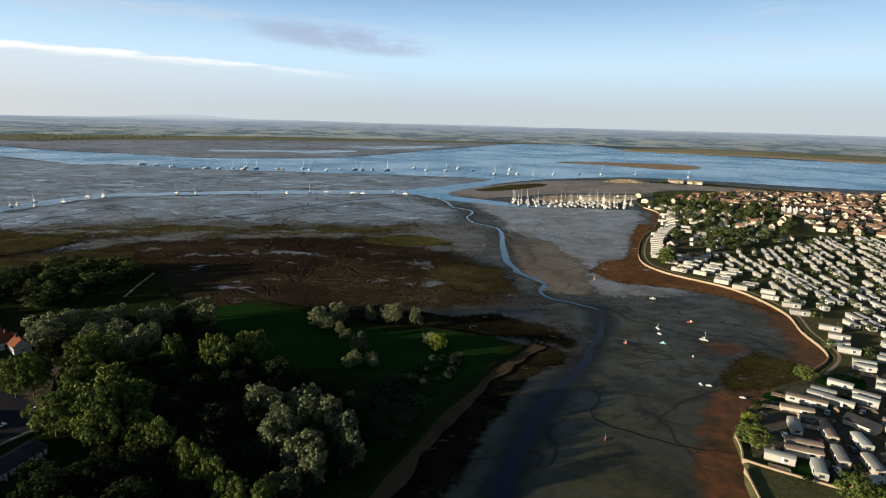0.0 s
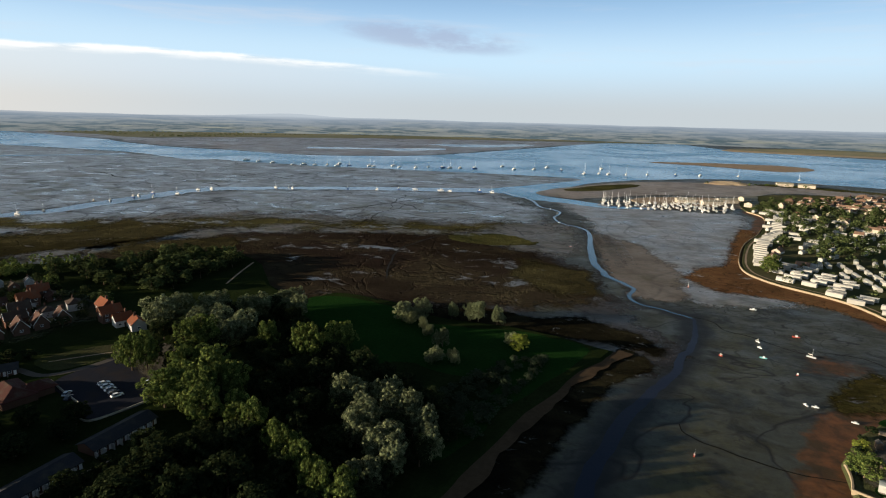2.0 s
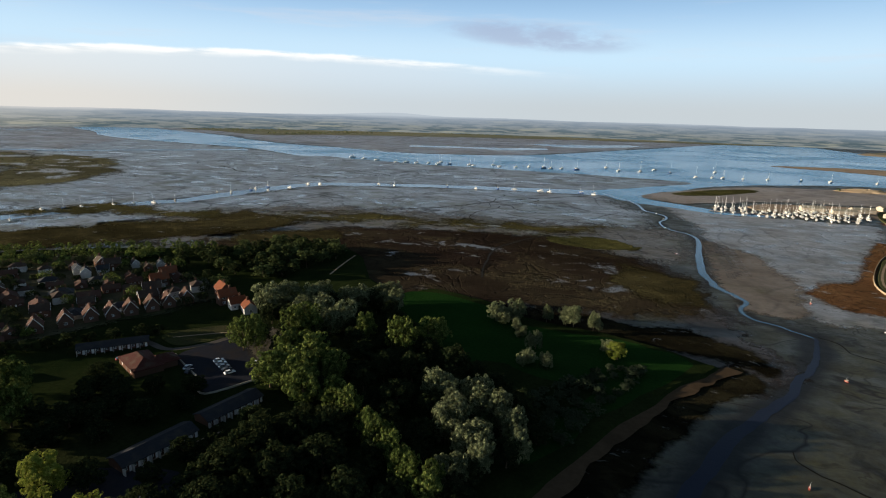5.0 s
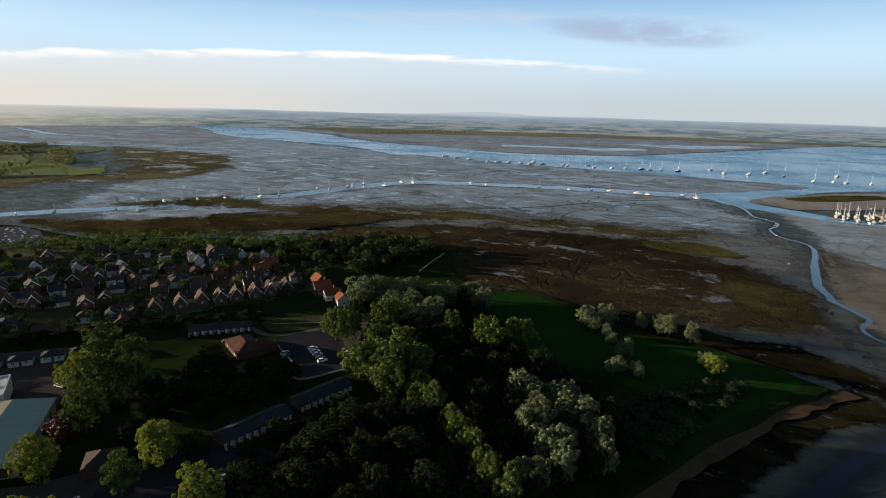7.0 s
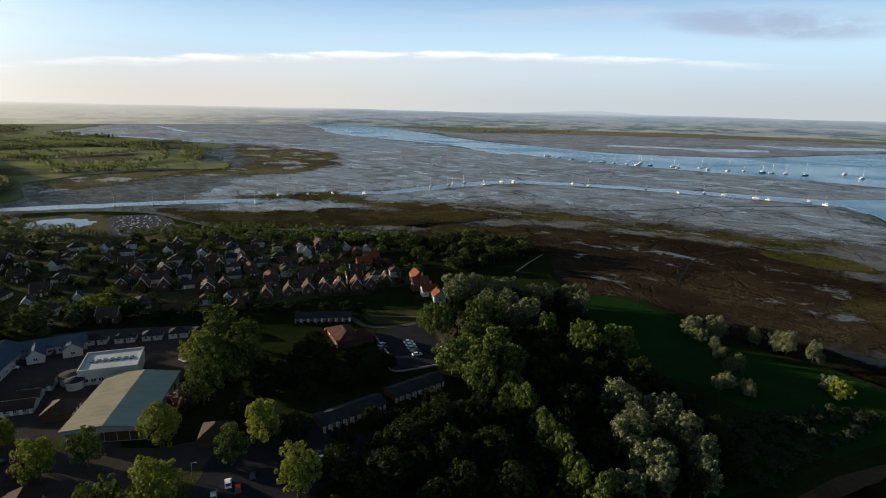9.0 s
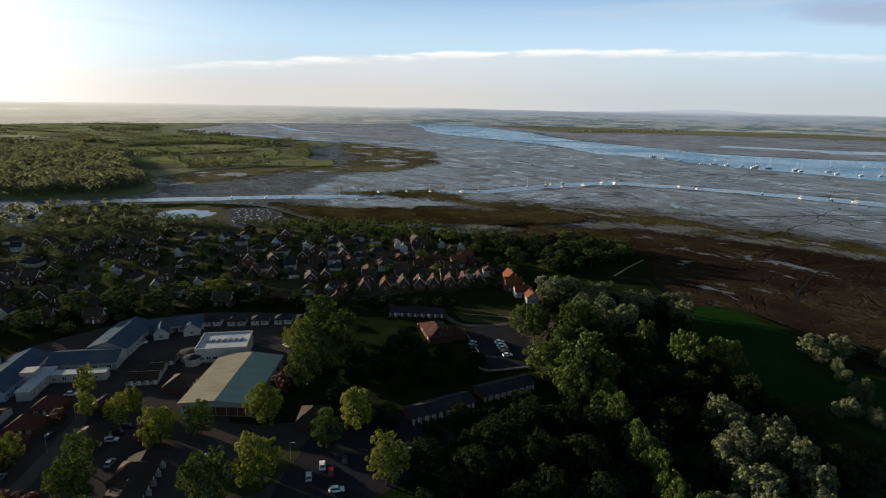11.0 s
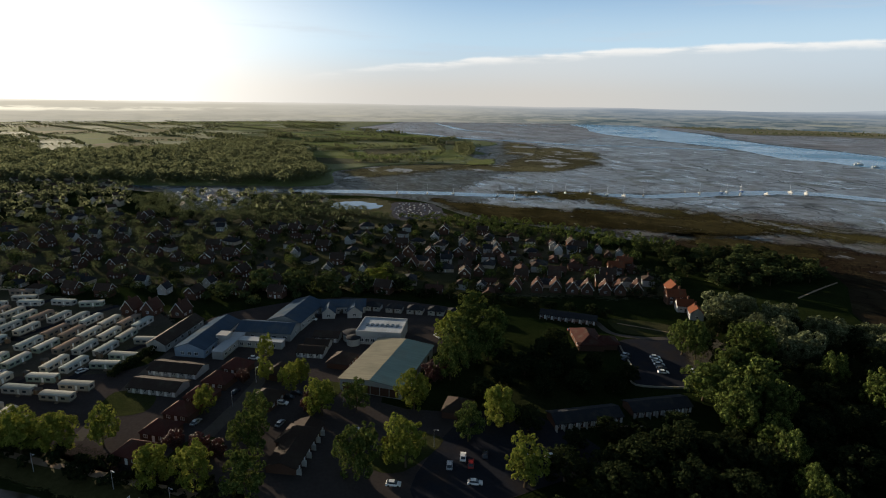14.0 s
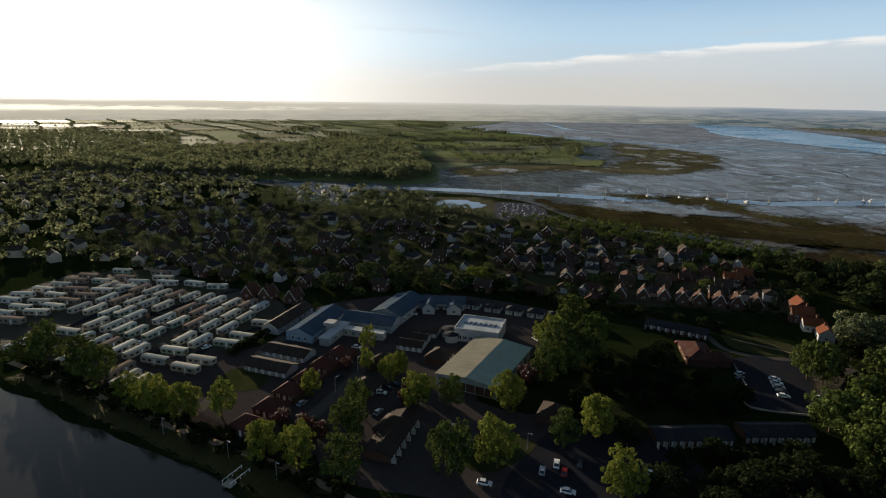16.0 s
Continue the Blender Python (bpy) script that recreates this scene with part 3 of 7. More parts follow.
LAGOON_EDGE = [(-125, 6), (-140, -15), (-154, -24), (-175, -49), (-198, -75), (-218, -94), (-234, -111), (-330, -200), (-320, -330), (0, -330), (0, -60), (-60, -5)]
sheet("water", smooth(LAGOON_EDGE, True, 5, 2.5, 4, 0.08), 0.1, LAGOON, "dark still lagoon beside a wooded bank", "lagoon")

LAND_A = [(-21, 139), (-14, 155), (1, 191), (23, 231), (39, 253), (32, 258), (14, 269), (-8, 275), (-53, 285), (-77, 302), (-111, 310), (-126, 294), (-159, 317),
          (-200, 373), (-250, 385), (-299, 344), (-362, 308), (-400, 285), (-440, 253), (-490, 247), (-560, 240), (-610, 190), (-650, 110), (-700, 10), (-760, -60), (-1100, -300),
          (-1100, -700), (-400, -500), (-330, -206), (-234, -111), (-218, -94), (-198, -75), (-175, -49), (-154, -24), (-140, -15), (-122, -3), (-88, 32), (-45, 100)]
sheet("land", smooth(LAND_A, True, 4, 2.5, 5, 0.05), LAND, TURF, "low green land with rough grass", "land", 1.4, 3.5)
PENIN = [(264, 754), (266, 688), (224, 589), (190, 526), (160, 441), (164, 402), (195, 364), (202, 317), (193, 284), (186, 251), (172, 236), (158, 226), (139, 216), (129, 206), (119, 198), (112, 189),
         (104, 179), (101, 170), (98, 160), (93, 146), (85, 100), (120, 40), (800, 100), (1300, 700), (1100, 900), (718, 930), (577, 950), (440, 953), (351, 925), (288, 838)]
sheet("land", smooth(PENIN, True, 4, 1.0, 6, 0.05), LAND, SHOREGRASS, "low green peninsula behind a sea wall", "land", 1.4, 1.5)
LAND_B = [(-930, -330), (-850, -190), (-805, -67), (-775, 0), (-762, 41), (-733, 97), (-711, 150), (-730, 195), (-850, 222), (-877, 262), (-904, 317), (-902, 427), (-863, 512), (-980, 540), (-1060, 560), (-1040, 600), (-1130, 625),
          (-1207, 655), (-1305, 790), (-1450, 790), (-1580, 760), (-1760, 735), (-1900, 700), (-2150, 640), (-2600, 950), (-3400, 1400), (-4200, 800), (-4400, -400), (-2500, -2200), (-1300, -900), (-1000, -450)]
sheet("land", smooth(LAND_B, True, 6, 8, 7, 0.01), 1.0, PASTURE, "green pasture and hedged fields", "farmland", 1.2, 4)
FAR = [(2600, 2500), (1725, 3448), (1122, 3575), (595, 4339), (43, 4456), (-562, 3816), (-745, 2915), (-1108, 2889), (-1325, 2590), (-1439, 2115), (-1599, 2052),
       (-1890, 2192), (-2589, 2375), (-2966, 2094), (-3300, 1900), (-3900, 2500), (-2000, 4150), (0, 4600), (1500, 4350), (3300, 3200)]
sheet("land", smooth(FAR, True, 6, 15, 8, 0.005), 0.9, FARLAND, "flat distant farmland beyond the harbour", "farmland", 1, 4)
sheet("land", smooth([(772, 2448), (1052, 2322), (1308, 2175), (1499, 1952), (2500, 1800), (2600, 2500), (1725, 3300), (1206, 2900), (879, 2708)], True, 6, 10, 9, 0.01), 0.7, SAND, "pale sandy spit along the far shore", "sand spit", 0.8, 6)
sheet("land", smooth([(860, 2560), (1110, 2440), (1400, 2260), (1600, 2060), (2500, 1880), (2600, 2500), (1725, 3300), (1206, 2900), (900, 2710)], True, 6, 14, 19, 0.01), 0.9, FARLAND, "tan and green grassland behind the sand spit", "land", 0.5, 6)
sheet("sandbank", smooth([(307, 1624), (478, 1664), (639, 1653), (689, 1528), (572, 1440), (432, 1540)], True, 16, 12, 10, 0.01, True), 0.3, SHINGLE, "brown sandbank bare at low water", "sandbank", 0.4, 8)
sheet("mudbank", smooth([(6, 848), (78, 955), (180, 1054), (328, 1100), (450, 1090), (760, 950), (600, 920), (406, 970), (307, 896), (187, 878), (92, 813), (50, 792)], True, 16, 5, 11, 0.03, True), 0.5, BANKMUD, "mauve-grey gravelly bank in front of the harbour mouth", "mudbank", 0.6, 5)
sheet("saltmarsh", smooth([(46, 885), (98, 960), (163, 1011), (175, 985), (101, 896)], True, 16, 4, 12, 0.05, True), 0.8, GREENMARSH, "green marsh grass on a gravel spit", "saltmarsh", 0.4, 2)
sheet("saltmarsh", smooth([(731, 938), (603, 1010), (492, 1085), (420, 1110), (400, 1080), (480, 1050), (600, 965), (700, 915)], True, 16, 5, 13, 0.03, True), 0.9, GREENMARSH, "strip of green marsh along the far shore", "saltmarsh", 0.5, 3)
soft_field("mudflat", [(-60, 800), (-150, 790), (-270, 765), (-370, 725), (-430, 680), (-455, 570), (-470, 510), (-505, 430), (-540, 330), (-480, 300), (-400, 330), (-330, 420), (-230, 440), (-130, 450), (-40, 470), (-10, 520), (0, 600), (-15, 690)], 0.035, SILT, "pale drained silt flats ribbed by rills", "mudflat", 40, 10)
soft_field("mudflat", [(70, 1064), (-98, 1100), (-322, 1110), (-496, 1122), (-700, 1170), (-790, 1160), (-1050, 1290), (-1500, 1380), (-1250, 900), (-800, 560), (-600, 330), (-560, 400), (-530, 470), (-515, 560), (-490, 710), (-400, 790), (-280, 830), (-150, 860), (-60, 885), (10, 975)], 0.035, SILT, "pale drained silt flats between the channels", "mudflat", 45, 14)
soft_field("mudflat", [(40, 760), (70, 610), (82, 500), (86, 430), (92, 370), (115, 350), (150, 355), (128, 375), (106, 400), (125, 440), (150, 470), (170, 530), (200, 600), (235, 690), (230, 712), (160, 715), (80, 712), (60, 760)], 0.035, BAYMUD, "sheltered bay of pale brown mud", "mudflat", 26, 6)
MARSH_A = [(-305, 355), (-300, 400), (-265, 446), (-212, 468), (-138, 490), (-66, 498), (-21, 465), (28, 412), (39, 352), (36, 335), (10, 320), (-25, 312), (-60, 305), (-77, 300), (-111, 296), (-126, 282), (-159, 305), (-200, 360), (-250, 360), (-280, 335)]
soft_field("mudflat", MARSH_A[:9] + [(50, 300), (62, 262), (40, 240), (0, 252), (-25, 258), (-60, 266)] + MARSH_A[13:], 0.045, DARKMUD, "soft dark mud round the saltmarsh", "mudflat", 26)
soft_field("saltmarsh", MARSH_A, 0.22, SOFTMARSH, "dark brown saltmarsh cut by small creeks", "saltmarsh", 34)
soft_field("mudflat", [(-420, 420), (-400, 470), (-350, 520), (-270, 545), (-180, 550), (-100, 545), (-30, 560), (20, 570), (30, 470), (-73, 440), (-149, 430), (-235, 425), (-296, 395), (-370, 355)], 0.055, BROWNSILT, "brown mud between the flats and the saltmarsh", "mudflat", 55, 6)
soft_field("saltmarsh", [(-440, 440), (-410, 494), (-364, 545), (-293, 575), (-219, 585), (-129, 585), (-52, 605), (2, 630), (10, 515), (-73, 480), (-149, 465), (-235, 460), (-296, 425), (-370, 385)], 0.26, SPARSEGREEN, "olive tufts of marsh grass scattered over the flats", "saltmarsh", 60, 6)
soft_field("saltmarsh", [(-560, 500), (-470, 480), (-400, 520), (-330, 510), (-360, 410), (-480, 395), (-580, 330), (-620, 280), (-640, 330)], 0.27, SPARSEGREEN, "olive tufts of marsh grass scattered over the flats", "saltmarsh", 40, 6)
for ring in ([(-5, 425), (40, 400), (44, 350), (20, 340), (-10, 380)], [(-330, 400), (-250, 440), (-235, 405), (-300, 370)]):
    soft_field("saltmarsh", ring, 0.3, SOFTGREEN, "olive tufts of marsh grass on brown mud", "saltmarsh", 14, 4)
soft_field("saltmarsh", [(-560, 262), (-496, 299), (-461, 347), (-420, 400), (-379, 436), (-394, 490), (-330, 470), (-298, 458), (-330, 400), (-380, 330), (-440, 270), (-500, 255)], 0.3, SOFTGREEN, "olive green saltmarsh with bare muddy gaps", "saltmarsh", 18, 5)
soft_field("saltmarsh", [(-600, 262), (-520, 320), (-470, 380), (-410, 450), (-330, 500), (-250, 500), (-300, 440), (-370, 350), (-440, 270)], 0.24, SPARSEGREEN, "olive marsh grass thinning out on the flats", "saltmarsh", 24)
sheet("saltmarsh", smooth([(-70, 505), (-20, 520), (10, 490), (-20, 470), (-60, 480)], True, 16, 8, 16, 0.03, True), 0.3, GREENMARSH, "olive island of saltmarsh on the mud", "saltmarsh", 0.3, 2)
soft_field("saltmarsh", [(-850, 320), (-790, 420), (-720, 520), (-780, 690), (-1000, 880), (-1240, 880), (-860, 520), (-905, 410)], 0.2, FAROLIVE, "wide olive saltmarsh below the fields", "saltmarsh", 45, 14)
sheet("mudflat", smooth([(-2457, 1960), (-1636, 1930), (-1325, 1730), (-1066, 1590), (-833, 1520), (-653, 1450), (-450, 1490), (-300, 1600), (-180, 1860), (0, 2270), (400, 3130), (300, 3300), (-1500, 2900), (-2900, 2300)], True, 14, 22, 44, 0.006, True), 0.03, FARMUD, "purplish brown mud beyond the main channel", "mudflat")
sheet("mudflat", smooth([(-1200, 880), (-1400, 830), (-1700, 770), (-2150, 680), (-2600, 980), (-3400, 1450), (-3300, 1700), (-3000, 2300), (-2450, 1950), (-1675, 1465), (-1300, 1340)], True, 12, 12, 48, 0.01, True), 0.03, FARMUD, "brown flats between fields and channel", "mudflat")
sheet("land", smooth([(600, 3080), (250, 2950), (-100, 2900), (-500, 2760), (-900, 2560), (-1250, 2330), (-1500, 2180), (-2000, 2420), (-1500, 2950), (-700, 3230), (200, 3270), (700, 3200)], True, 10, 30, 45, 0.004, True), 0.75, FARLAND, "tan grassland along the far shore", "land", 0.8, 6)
sheet("water", smooth([(-700, 1700), (-560, 1760), (-420, 1750), (-330, 1820), (-300, 1960), (-420, 1900), (-560, 1850), (-720, 1800)], True, 10, 22, 46, 0.012, True), 0.045, CREEK, "pale pool left on the far flats", "pool")
sheet("water", smooth([(-260, 2100), (-120, 2200), (0, 2420), (-80, 2500), (-200, 2350), (-420, 2250)], True, 10, 22, 47, 0.012, True), 0.045, CREEK, "pale pool left on the far flats", "pool")
SHORE = [(262, 740), (262, 690), (220, 592), (184, 526), (155, 445), (162, 402), (190, 362), (196, 317), (187, 284), (178, 255), (158, 231), (130, 216), (108, 192), (96, 173), (91, 160), (86, 140), (80, 100)]


# the mud near the shore, marked where it is soaked and where weed grows
step, x0, y0, nx, ny = 4.0, -60.0, 40.0, 86, 190
s = Shape()
wet, weed = [], []
for j in range(ny):
    for i in range(nx):
        x, y = x0 + i * step, y0 + j * step
        s.v.append((x, y, 0.02))
        d, u = off_line(x, y, GUT)
        wet.append(max(0.0, 1.1 - d / (7 if u < 0.62 else 13)))
        d, u = off_line(x, y, SHORE)
        k = max(0.0, 1.25 - d / (9 + 6 * u))
        k = max(k, 1.1 - math.hypot((x - 142) / 30, (y - 405) / 30))
        weed.append(max(k, 0.75 - math.hypot((x - 140) / 40, (y - 262) / 36)))
s.f = [(j * nx + i, j * nx + i + 1, (j + 1) * nx + i + 1, (j + 1) * nx + i) for j in range(ny - 1) for i in range(nx - 1)]
near_mud = tagged(part("mudflat", s, MUD), "wet brown mud with weed along the shore", "mudflat", kind="structure")
for key, values in (("wet", wet), ("weed", weed)):
    near_mud.data.attributes.new(key, "FLOAT", "POINT").data.foreach_set("value", values)
soft_field("seaweed", [(134, 244), (152, 256), (163, 244), (163, 234), (144, 222), (120, 216)], 0.12, KELP, "dark olive seaweed bed on the mud", "seaweed", 9, 2.5)
soft_field("sandbank", [(60, 545), (92, 505), (104, 420), (88, 350), (70, 356), (62, 433)], 0.055, BROWNMUD, "brown sandy bank beside the stream", "sandbank", 14, 4)
soft_field("seaweed", [(168, 452), (170, 400), (196, 368), (205, 320), (196, 318), (184, 350), (152, 368), (122, 374), (112, 402), (124, 428), (148, 440), (160, 470), (185, 540), (215, 610), (224, 606), (196, 530)], 0.09, RUSTWEED, "rust-coloured seaweed below the sea wall", "seaweed", 10, 3)
ribbon("shore", [(48, 256), (36, 243), (24, 224), (3, 186), (-12, 152), (-30, 115), (-60, 60)], [7, 8, 7, 6.5, 6.5, 7, 8], 0.6, BANK, "bare brown shingle shore below the grass", "shore", 2.5)
soft_field("seaweed", [(50, 266), (36, 244), (26, 226), (6, 190), (-8, 154), (-26, 117), (-46, 82), (-36, 78), (-13, 113), (3, 149), (17, 184), (38, 220), (58, 244)], 0.13, WRACK, "black wrack on the mud below the shingle", "seaweed", 7, 2.5)
soft_field("seaweed", [(-70, 300), (-25, 306), (5, 294), (32, 301), (56, 282), (66, 262), (60, 256), (50, 266), (28, 268), (5, 268), (-20, 270), (-60, 284)], 0.14, WRACK, "black weedy mud between meadow and saltmarsh", "seaweed", 9, 3)
sheet("lawn", smooth([(-124, 288), (-110, 303), (-75, 294), (-52, 274), (-25, 270), (0, 270), (16, 262), (22, 240), (-20, 215), (-49, 222), (-68, 220), (-96, 238)], True, 6, 2, 21, 0.05), LAND + 0.06, LAWN, "dark green meadow ringed by trees", "meadow")
sheet("lawn", smooth([(10, 262), (30, 256), (22, 236), (-5, 190), (-22, 155), (-30, 165), (-10, 205)], True, 6, 2, 22, 0.05), LAND + 0.05, LAWN, "green grass along the shore", "meadow")

soft_field("rough_meadow", [(-600, 20), (-610, 120), (-580, 200), (-480, 235), (-420, 245), (-350, 300), (-330, 285), (-420, 195), (-470, 110), (-540, 10)], LAND + 0.04, DRYSOFT, "dry olive grass between village and creek", "meadow", 22, 6)
soft_field("park_ground", [(-205, -52), (-232, -28), (-268, -2), (-292, -8), (-330, -45), (-370, -85), (-372, -125), (-335, -150), (-290, -142), (-262, -122), (-235, -82)], LAND + 0.02, YARDSOFT, "worn gravel and grass between the caravans", "park ground", 8, 4)
soft_field("saltmarsh", [(-720, 205), (-760, 275), (-780, 335), (-815, 400), (-850, 520), (-1000, 600), (-1000, 720), (-1240, 880), (-1400, 860), (-1180, 720), (-870, 540), (-915, 420), (-915, 317), (-885, 262), (-850, 215)], 0.35, FAROLIVE, "olive marsh fringe below the fields", "saltmarsh", 50, 14)

soft_field("village_ground", [(-588, -53), (-476, 102), (-412, 215), (-360, 250), (-300, 290), (-250, 270), (-215, 250), (-232, 200), (-262, 160), (-280, 120), (-290, 95), (-335, 20), (-372, -60), (-430, -130), (-560, -160)], LAND + 0.03, GARDENSOFT, "gardens, drives and lanes of the village", "village ground", 14, 7)
soft_field("park_ground", [(112, 156), (104, 172), (118, 190), (142, 214), (165, 226), (200, 240), (230, 240), (220, 200), (190, 160), (150, 140)], LAND + 0.02, YARDSOFT, "worn gravel and grass between the caravans", "park ground", 6, 3)

# fields, creeks and glinting strips beyond
MEADOWS = [turf_material("lush_field", (0.1, 0.14, 0.028), (0.14, 0.17, 0.04), (0.16, 0.15, 0.06), 0.02, 0.5, sheen=0.012), turf_material("stubble_field", (0.14, 0.13, 0.055), (0.17, 0.155, 0.068), (0.11, 0.115, 0.045), 0.02, 0.5, sheen=0.012),
           turf_material("dark_field", (0.045, 0.075, 0.018), (0.065, 0.09, 0.024), (0.085, 0.075, 0.035), 0.02, 0.5, sheen=0.012)]
STRIPS = [
    ([(-3071, 962), (-2924, 1300)], (30, 60, 30)),
    ([(-3046, 1593), (-2773, 1615)], (25, 50, 25)),
    ([(-2476, 1543), (-2319, 1590), (-2218, 1689)], (20, 40, 20)),
    ([(-2250, 640), (-2050, 690), (-1900, 725), (-1776, 768), (-1607, 790), (-1482, 818), (-1405, 881), (-1256, 953), (-1148, 1061), (-1038, 1181), (-972, 1246)], (14, 22, 26, 26, 24, 24, 22, 24, 26, 34)),
    ([(-2700, 1250), (-2300, 1130), (-2000, 1060), (-1800, 1100)], (16, 30, 16)),
]
frng = random.Random(40)
HEDGES = []
FARWOOD = [(-728, 150), (-778, 40), (-810, -67), (-855, -190), (-940, -330), (-1110, -345), (-1230, -325), (-1250, -150), (-1290, 20), (-1426, 87), (-1470, 205), (-1323, 263), (-1106, 243), (-930, 212), (-790, 196)]
fu, fv = Vector((math.cos(0.35), math.sin(0.35))), Vector((-math.sin(0.35), math.cos(0.35)))
corner = {(i, j): fu * (i * 210 + frng.uniform(-45, 45)) + fv * (j * 125 + frng.uniform(-28, 28)) for i in range(-17, 2) for j in range(-12, 22)}
k = 0
for i in range(-17, 1):
    for j in range(-12, 21):
        q = [corner[i, j], corner[i + 1, j], corner[i + 1, j + 1], corner[i, j + 1]]
        c = sum(q, Vector((0, 0))) / 4
        if c.length > 2900 or c.length < 820 or c.y < -900 or not all(inside(p.x, p.y, LAND_B) for p in q) or inside(c.x, c.y, FARWOOD):
            continue
        for e in (0, 3):
            if frng.random() < 0.8:
                HEDGES.append((q[e], q[(e + 1) % 4]))
        q = [p + (c - p).normalized() * 7 for p in q]
        k += 1
        f = frng.choice((0, 0, 0, 1, 2, 2, 3))
        if f < 3:
            sheet("field", smooth([(p.x, p.y) for e in range(4) for p in (q[e], (q[e] * 2 + q[(e + 1) % 4]) / 3, (q[e] + q[(e + 1) % 4] * 2) / 3)], True, 2, 3, k), 1.05, MEADOWS[f], ("lush green field on far farmland", "pale stubble field on far farmland", "dark green field on far farmland")[f], "field")
for pts, wd in STRIPS:
    ribbon("water", pts, wd, 0.5, SEA, "thin bright strip of water on far flats", "water", 10, 5)

for ring in [[(-1408, 440), (-1395, 580), (-1270, 535), (-1270, 409)], [(-1192, 272), (-1174, 343), (-1065, 321), (-1109, 255)], [(-1160, 507), (-1160, 582), (-942, 501), (-937, 441), (-1018, 445)], [(-933, 496), (-938, 559), (-858, 511), (-862, 463)]]:
    soft_field("field", ring, 1.1, LUSHSOFT, "bright yellow-green strip of rough pasture", "field", 12, 8)
for ring in [[(-1213, 390), (-1224, 515), (-1099, 474), (-1085, 359)], [(-1068, 243), (-1015, 306), (-977, 383), (-936, 357), (-947, 258), (-984, 223)], [(-1423, 623), (-1411, 717), (-1281, 650), (-1279, 560)]]:
    soft_field("field", ring, 1.12, RUSHSOFT, "dark rushy strip of rough pasture", "field", 14, 8)

# far hills behind everything, haze and sunward glow painted into their emission
s = Shape()
N = 360
for i in range(N):
    a = 2 * math.pi * i / N
    x, y = -3780 * math.sin(a), 3780 * math.cos(a)
    hill = 85 + 6 * noise.noise(Vector((x * 0.0015, y * 0.0015, 3))) + 3 * noise.noise(Vector((x * 0.006, y * 0.006, 7)))
    hill += 18 * math.exp(-((math.degrees(a) - 24) / 4.0) ** 2)
    foot = 0.84 - 0.1 * max(0.0, 1 - abs(math.degrees(a) - 95) / 42)
    s.v += [(x * foot, y * foot, -1.5), (x, y, hill)]
s.f = [(2 * i, 2 * ((i + 1) % N), 2 * ((i + 1) % N) + 1, 2 * i + 1) for i in range(N)]
m = Mat("haze_painted_distance")
p = m.place()
bands = m.noise(m.stretch(p, (1, 1, 16)), 0.007, 6, 0.7)
broad = m.noise(m.stretch(p, (1, 1, 22)), 0.004, 5, 0.6)
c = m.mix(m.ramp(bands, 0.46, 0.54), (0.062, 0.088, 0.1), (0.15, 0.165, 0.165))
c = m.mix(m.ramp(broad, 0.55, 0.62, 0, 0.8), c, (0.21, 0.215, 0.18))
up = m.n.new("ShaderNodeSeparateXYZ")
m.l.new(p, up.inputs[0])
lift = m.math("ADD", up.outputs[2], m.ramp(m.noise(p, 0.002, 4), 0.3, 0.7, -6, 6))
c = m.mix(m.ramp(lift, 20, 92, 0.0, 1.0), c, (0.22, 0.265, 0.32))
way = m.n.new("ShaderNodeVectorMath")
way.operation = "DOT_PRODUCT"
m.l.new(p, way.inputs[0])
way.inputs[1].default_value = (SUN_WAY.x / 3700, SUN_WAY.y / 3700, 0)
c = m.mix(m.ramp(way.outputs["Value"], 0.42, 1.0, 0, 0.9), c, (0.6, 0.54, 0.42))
# a strip of glinting sea painted on the sunward side
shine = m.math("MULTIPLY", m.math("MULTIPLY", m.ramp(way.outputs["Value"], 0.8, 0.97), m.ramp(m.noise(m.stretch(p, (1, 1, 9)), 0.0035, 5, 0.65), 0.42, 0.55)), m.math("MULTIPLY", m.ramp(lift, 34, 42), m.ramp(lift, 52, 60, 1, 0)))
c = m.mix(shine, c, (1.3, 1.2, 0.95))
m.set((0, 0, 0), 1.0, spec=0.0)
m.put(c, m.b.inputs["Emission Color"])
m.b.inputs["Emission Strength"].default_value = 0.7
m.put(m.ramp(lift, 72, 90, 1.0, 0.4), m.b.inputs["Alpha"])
tagged(part("backdrop", s, m.m), "low blue-grey hills with evening haze and glow painted on", "hills", kind="structure")

# ---- trees ----


